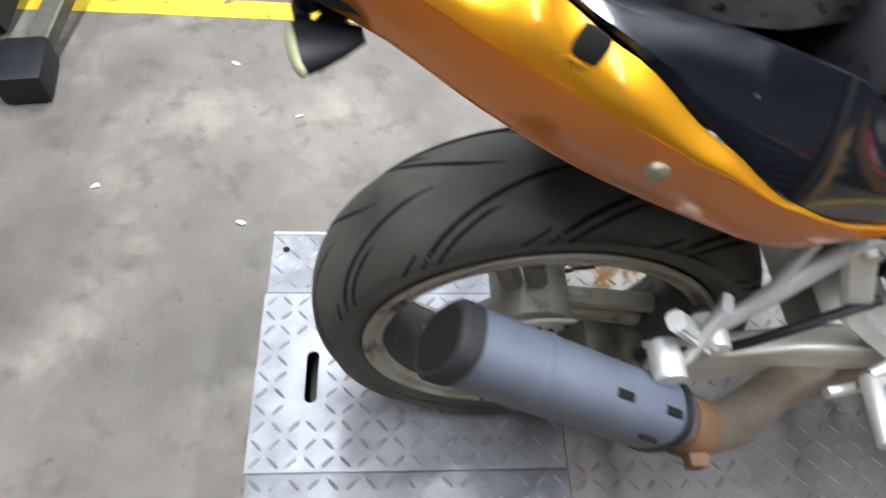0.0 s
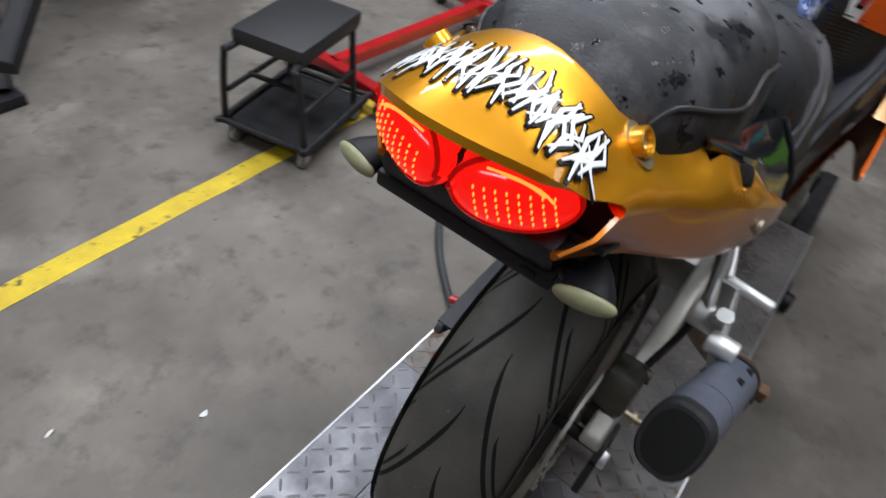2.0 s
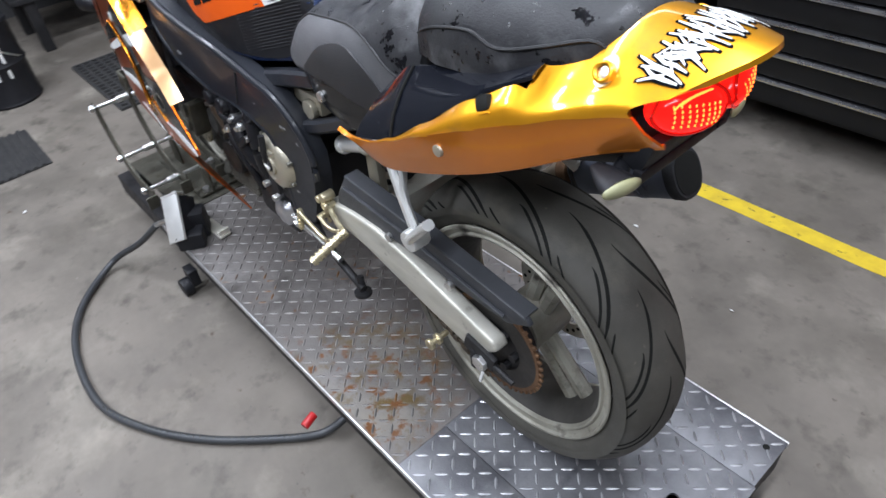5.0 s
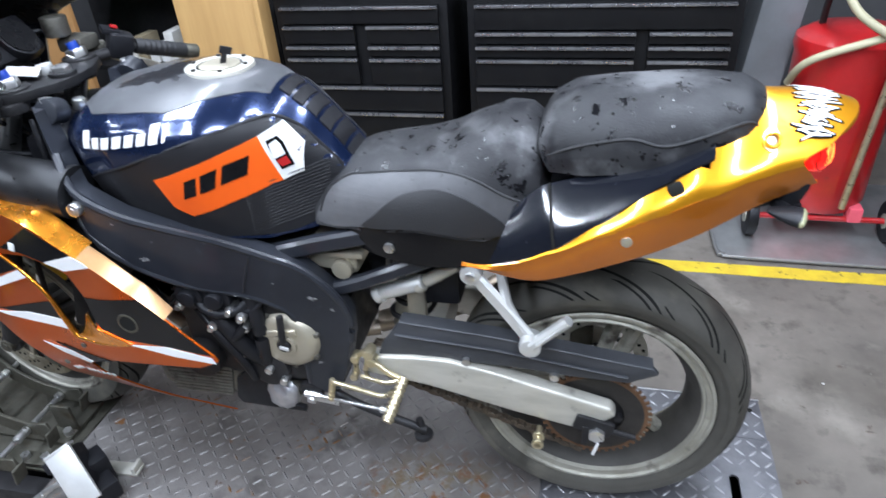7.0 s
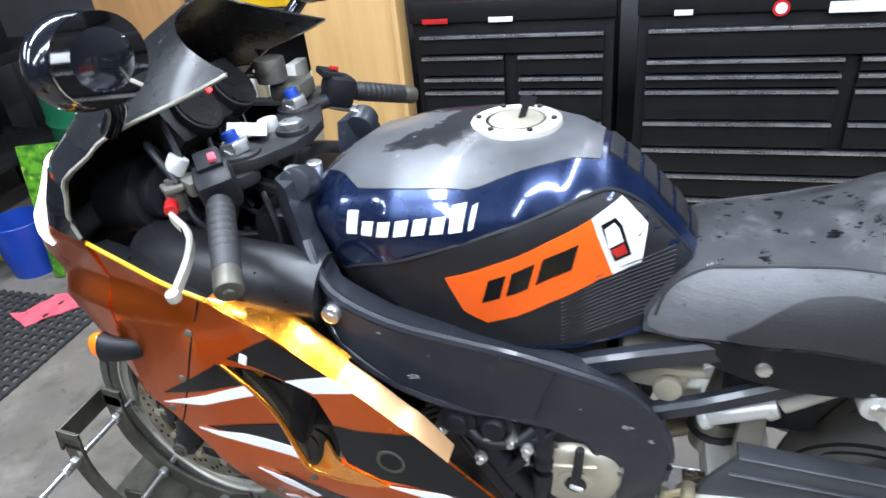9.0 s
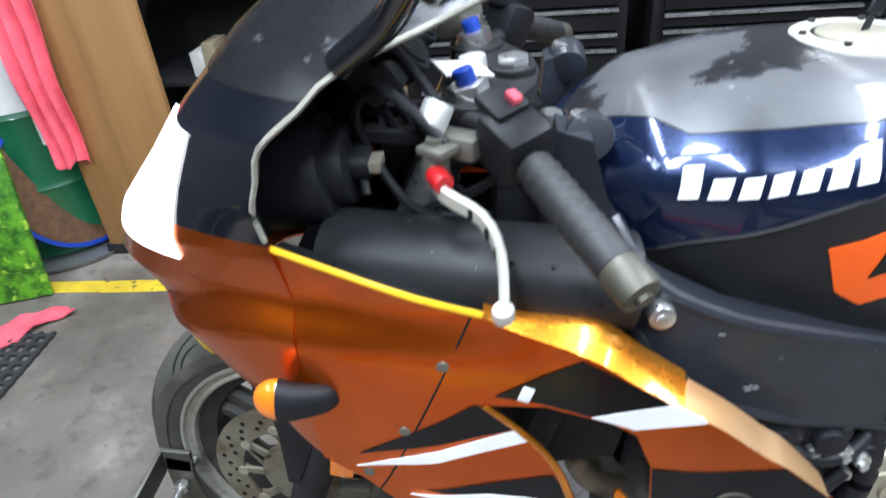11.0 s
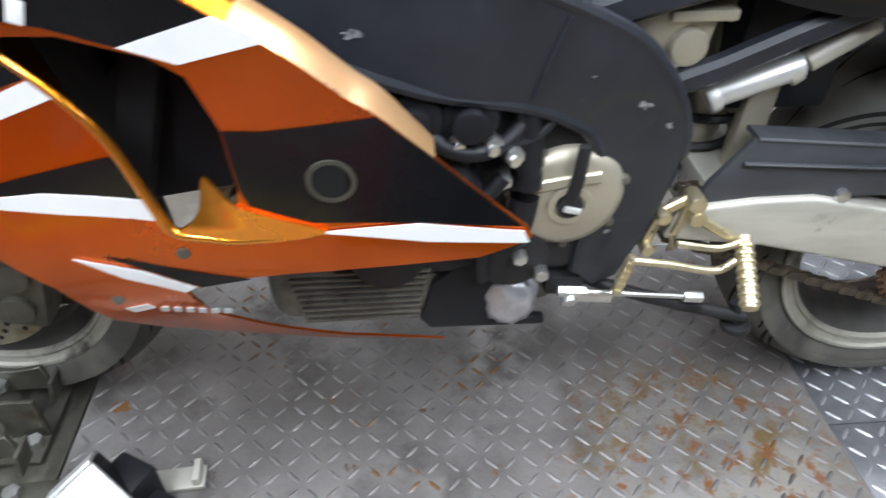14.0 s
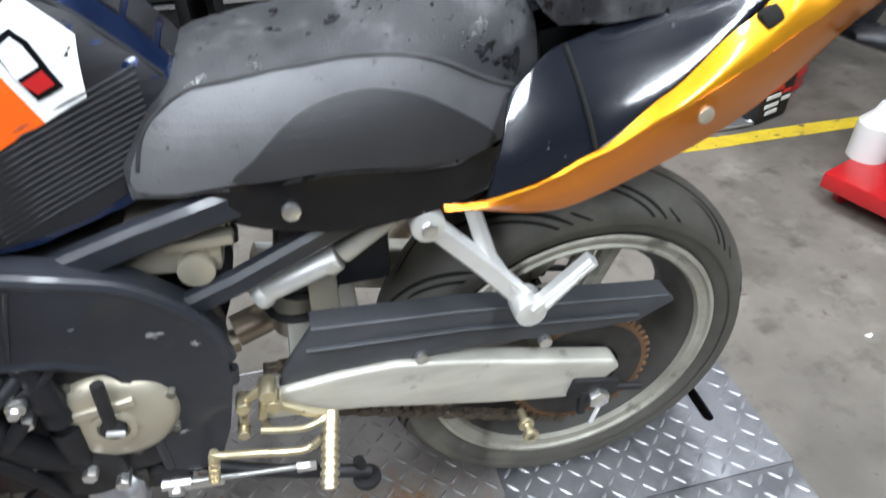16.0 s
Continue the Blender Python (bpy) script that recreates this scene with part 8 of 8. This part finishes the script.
# forks, fender, brakes
for s in (-1, 1):
    top, mid, foot = Vector((-1.098, s * 0.096 + 0.016, 1.150)), Vector((-1.275, s * 0.103 + 0.010, 0.80)), Vector((-1.386, s * 0.108 + 0.012, 0.510))
    leg = part("fork_leg", join(cyl(foot, foot.lerp(mid, 0.95), 0.026, 0.031, seg=20, bev=0.004), cyl(foot + Vector((0, -0.016, 0)), foot + Vector((0, 0.016, 0)), 0.026, seg=20, bev=0.003)), STEEL_DARK, bike, "black fork leg")
    part("stanchion", cyl(mid.lerp(foot, 0.1), top, 0.0225, seg=20), ZINC, leg)
    part("fork_cap", join(cyl(top - Vector((0, 0, 0.006)), top + Vector((-0.004, 0, 0.012)), 0.022, seg=6, bev=0.002)), ZINC, leg)
    part("cap_adjuster", cyl(top + Vector((-0.003, 0, 0.010)), top + Vector((-0.008, 0, 0.026)), 0.011, seg=16, bev=0.002), BLUE_LID, leg, "blue anodised adjuster")
    part("axle_bolt", join(cyl((-1.388, s * 0.112 + 0.012, FRONT.z), (-1.388, s * 0.138 + 0.012, FRONT.z), 0.017, seg=18, bev=0.003), cyl((-1.388, s * 0.13 + 0.012, FRONT.z), (-1.388, s * 0.141 + 0.012, FRONT.z), 0.009, seg=6)), CHOCK, leg)
    part("fork_guard", plate([(-1.392, 0.800), (-1.350, 0.815), (-1.295, 0.775), (-1.318, 0.715), (-1.352, 0.640), (-1.376, 0.585), (-1.392, 0.590), (-1.386, 0.690)], s * 0.128 + 0.006, s * 0.112 + 0.006, 0.006), PLASTIC, leg)
    refl = part("side_reflector", join(bx((-1.296, s * 0.136, 0.657), (0.034, 0.012, 0.054), 0.004, (0, 12, 0)), bx((-1.296, s * 0.128, 0.657), (0.038, 0.010, 0.058), 0.003, (0, 12, 0))), AMBER, leg, "amber side reflector")
    part("front_caliper", join(bx((-1.255, s * 0.092, 0.515), (0.062, 0.055, 0.12), 0.012, (0, 14, 0)), cyl((-1.25, s * 0.115, 0.545), (-1.25, s * 0.128, 0.545), 0.021, seg=20, bev=0.003), cyl((-1.262, s * 0.115, 0.492), (-1.262, s * 0.128, 0.492), 0.021, seg=20, bev=0.003),
                               bx((-1.30, s * 0.10, 0.545), (0.05, 0.02, 0.03), 0.005)), CHOCK, bike, "grey four-piston brake caliper")
    part("front_brake_hose", tube([(-1.25, s * 0.10, 0.58), (-1.20, s * 0.12, 0.66), (-1.19, s * 0.10, 0.80), (-1.14, s * 0.05, 1.0)], 0.006, 8), PLASTIC, bike)
fr = []
for k in range(22):
    a = radians(117 - k * 3.6)
    w = 0.070 * (0.22 + 0.78 * math.sin(math.pi / 2 * min(1, k / 8)))
    ring = []
    for j in range(13):
        b = -1 + 2 * j / 12
        rr = 0.334 - 0.045 * abs(b) ** 2.6 - (0.02 * abs(b) ** 4)
        ring.append((FRONT.x + rr * math.cos(a), b * w, FRONT.z + rr * math.sin(a)))
    for j in range(13):
        b = 1 - 2 * j / 12
        rr = 0.330 - 0.045 * abs(b) ** 2.6 - (0.02 * abs(b) ** 4)
        ring.append((FRONT.x + rr * math.cos(a), b * w * 0.96, FRONT.z + rr * math.sin(a)))
    fr.append(ring)
fender = part("front_fender", loft(fr), YELLOW, bike, "glossy yellow front fender with a small pale decal")
for s in (-1, 1):
    for k in range(9):
        a = radians(104 - k * 2.1)
        part("fender_decal", bar([(FRONT.x + 0.327 * math.cos(a), s * 0.050, FRONT.z + 0.327 * math.sin(a)), (FRONT.x + 0.331 * math.cos(a - 0.06), s * 0.034, FRONT.z + 0.331 * math.sin(a - 0.06))], 0.006, 0.003, 0.001), WHITE if k % 2 else BLACK_PAINT, fender)

# handlebars and controls
part("top_yoke", join(soften(loft([[(x, y, z) for x, y in ((-1.128, -0.075), (-1.090, -0.118), (-1.062, -0.098), (-1.030, -0.035), (-1.024, 0.016), (-1.030, 0.067), (-1.062, 0.130), (-1.090, 0.150), (-1.128, 0.107), (-1.112, 0.016))] for z in (1.124, 1.142)]), 0.004),
                      cyl((-1.098, -0.080, 1.118), (-1.098, -0.080, 1.147), 0.034, seg=24, bev=0.004), cyl((-1.098, 0.112, 1.118), (-1.098, 0.112, 1.147), 0.034, seg=24, bev=0.004), cyl((-1.054, 0.008, 1.12), (-1.054, 0.008, 1.150), 0.026, seg=24, bev=0.004)), STEEL_DARK, bike, "black top yoke")
part("steering_nut", cyl((-1.054, 0.008, 1.148), (-1.054, 0.008, 1.160), 0.019, seg=6, bev=0.002), ZINC, bike)
part("ignition_switch", cyl((-1.098, 0.016, 1.138), (-1.100, 0.016, 1.160), 0.016, seg=20, bev=0.003), ALU_WHITE, bike)
part("key_tag", bx((-1.108, -0.030, 1.160), (0.058, 0.040, 0.0025), 0.001, (8, 12, 30)), PAPER, bike, "white paper key tag")
for s in (-1, 1):
    g0, g1 = Vector((-1.052, s * 0.205, 1.143)), Vector((-0.975, s * 0.332, 1.092))
    gd = (g1 - g0).normalized()
    clip = part("clip_on_bar", join(cyl((-1.098, s * 0.12, 1.135), g0 + gd * 0.02, 0.012, seg=16), cyl((-1.098, s * 0.098, 1.105), (-1.098, s * 0.098, 1.125), 0.034, seg=22, bev=0.004)), STEEL_DARK, bike)
    grip = part("rubber_grip", cyl(g0 + gd * 0.02, g1 - gd * 0.02, 0.0165, 0.0175, seg=24, bev=0.003), SEAT_PLAIN, clip, "worn black rubber grip")
    ribs = [lathe([(k * 0.012, 0.0170), (k * 0.012 + 0.002, 0.0178), (k * 0.012 + 0.005, 0.0178), (k * 0.012 + 0.007, 0.0170)], (0, 0, 0), 20, axis="z") for k in range(7)]
    turn = gd.to_track_quat("Z", "Y").to_matrix().to_4x4()
    part("grip_ribs", moved(join(*ribs), Matrix.Translation(g0 + gd * 0.032) @ turn), SEAT_PLAIN, grip)
    part("bar_end", join(cyl(g1 - gd * 0.022, g1 + gd * 0.010, 0.0172, seg=20, bev=0.004), cyl(g1 + gd * 0.008, g1 + gd * 0.014, 0.007, seg=6)), CHOCK, clip, "worn metal bar end")
    part("switch_box", join(bx(g0 - gd * 0.012, (0.052, 0.050, 0.055), 0.012, (10, 20, s * 50)), bx(g0 - gd * 0.02 + Vector((-0.005, 0, 0.03)), (0.036, 0.034, 0.012), 0.004, (10, 20, s * 50))), PLASTIC, clip)
    part("switch_button", bx(g0 - gd * 0.01 + Vector((0.0, s * -0.004, 0.040)), (0.014, 0.010, 0.007), 0.002, (0, 20, s * 50)), PINK if s < 0 else RED_PLASTIC, clip, "red switch button")
    perch = part("lever_perch", join(bx((-1.105, s * 0.185, 1.143), (0.046, 0.026, 0.022), 0.007, (0, 0, s * 30)), cyl((-1.125, s * 0.200, 1.112), (-1.125, s * 0.200, 1.150), 0.012, seg=18, bev=0.003), bx((-1.122, s * 0.204, 1.147), (0.030, 0.026, 0.008), 0.003, (0, 0, s * 40)), cyl((-1.125, s * 0.200, 1.150), (-1.125, s * 0.200, 1.156), 0.008, seg=6)), CASE_DARK, clip)
    part("lever", bar([(-1.128, s * 0.205, 1.130), (-1.118, s * 0.225, 1.115), (-1.085, s * 0.243, 1.100), (-1.070, s * 0.275, 1.084), (-1.068, s * 0.318, 1.060)], 0.008, 0.017, 0.003, 3), ALU, perch, "bright alloy brake lever" if s > 0 else "bright alloy clutch lever")
    for hx, hy, hz in ((-1.094, 0.2395, 1.1035), (-1.080, 0.256, 1.0935), (-1.0725, 0.272, 1.0855)):
        part("lever_hole", cyl((hx, s * hy - 0.0002, hz - 0.0045), (hx, s * hy + 0.0002, hz + 0.0046), 0.0035, seg=12), GROOVE, perch)
    part("lever_tip", cyl((-1.069, s * 0.318, 1.053), (-1.069, s * 0.321, 1.066), 0.009, seg=20, bev=0.003), ALU, perch)
    part("lever_adjuster", cyl((-1.126, s * 0.208, 1.127), (-1.116, s * 0.226, 1.123), 0.0095, seg=12, bev=0.002), RED_PLASTIC, perch, "red anodised adjuster")
part("master_cylinder", join(cyl((-1.14, 0.125, 1.185), (-1.14, 0.125, 1.225), 0.026, seg=24, bev=0.004), bx((-1.12, 0.15, 1.165), (0.06, 0.06, 0.03), 0.008)), CASE_DARK, bike, "brake fluid reservoir")
part("cable_adjuster", cyl((-1.13, -0.185, 1.158), (-1.12, -0.175, 1.178), 0.014, seg=18, bev=0.003), ALU_WHITE, bike)
for pts in ([(-1.12, -0.175, 1.175), (-1.16, -0.14, 1.21), (-1.20, -0.08, 1.17), (-1.18, -0.03, 1.08)], [(-1.06, -0.17, 1.135), (-1.10, -0.13, 1.10), (-1.14, -0.07, 1.06), (-1.10, -0.03, 1.0)],
            [(-1.12, 0.15, 1.17), (-1.18, 0.10, 1.20), (-1.20, 0.03, 1.14), (-1.16, 0.01, 1.05)], [(-1.20, -0.10, 1.09), (-1.16, -0.13, 1.05), (-1.10, -0.12, 1.03), (-1.05, -0.08, 1.02)],
            [(-1.19, -0.02, 1.16), (-1.15, -0.06, 1.10), (-1.12, -0.05, 1.04)], [(-1.115, -0.20, 1.15), (-1.17, -0.17, 1.19), (-1.215, -0.10, 1.14), (-1.20, -0.06, 1.05), (-1.14, -0.08, 1.00)],
            [(-1.05, -0.185, 1.13), (-1.09, -0.16, 1.085), (-1.15, -0.12, 1.04), (-1.20, -0.10, 1.00)], [(-1.21, 0.03, 1.15), (-1.225, -0.05, 1.12), (-1.21, -0.12, 1.06)], [(-1.06, -0.10, 1.09), (-1.03, -0.13, 1.05), (-1.02, -0.14, 0.99)]):
    part("control_cable", tube(pts, 0.005, 8, 6), PLASTIC, bike)
for s in (-1, 1):
    mc = Vector((-1.105, s * 0.285, 1.335))
    sh = bmesh.new()
    bmesh.ops.create_uvsphere(sh, u_segments=32, v_segments=18, radius=1)
    bmesh.ops.scale(sh, vec=(0.030, 0.085, 0.052), verts=sh.verts)
    ms = pose(mc.x, mc.y, mc.z, s * 8, 0, s * -8)
    mir = part("rear_view_mirror", join(moved(sh, ms), tube([(-1.12, s * 0.255, 1.30), (-1.15, s * 0.22, 1.26), (-1.20, s * 0.19, 1.22)], 0.013, 10)), BLACK_GLOSS, bike, "black fairing mirror")
    gl = bmesh.new()
    bmesh.ops.create_cone(gl, segments=36, radius1=1, radius2=1, depth=0.1, cap_ends=True)
    bmesh.ops.scale(gl, vec=(0.049, 0.081, 0.02), verts=gl.verts)
    part("mirror_glass", moved(gl, ms @ pose(0.022, 0, 0, 0, 90, 0)), MIRROR, mir)
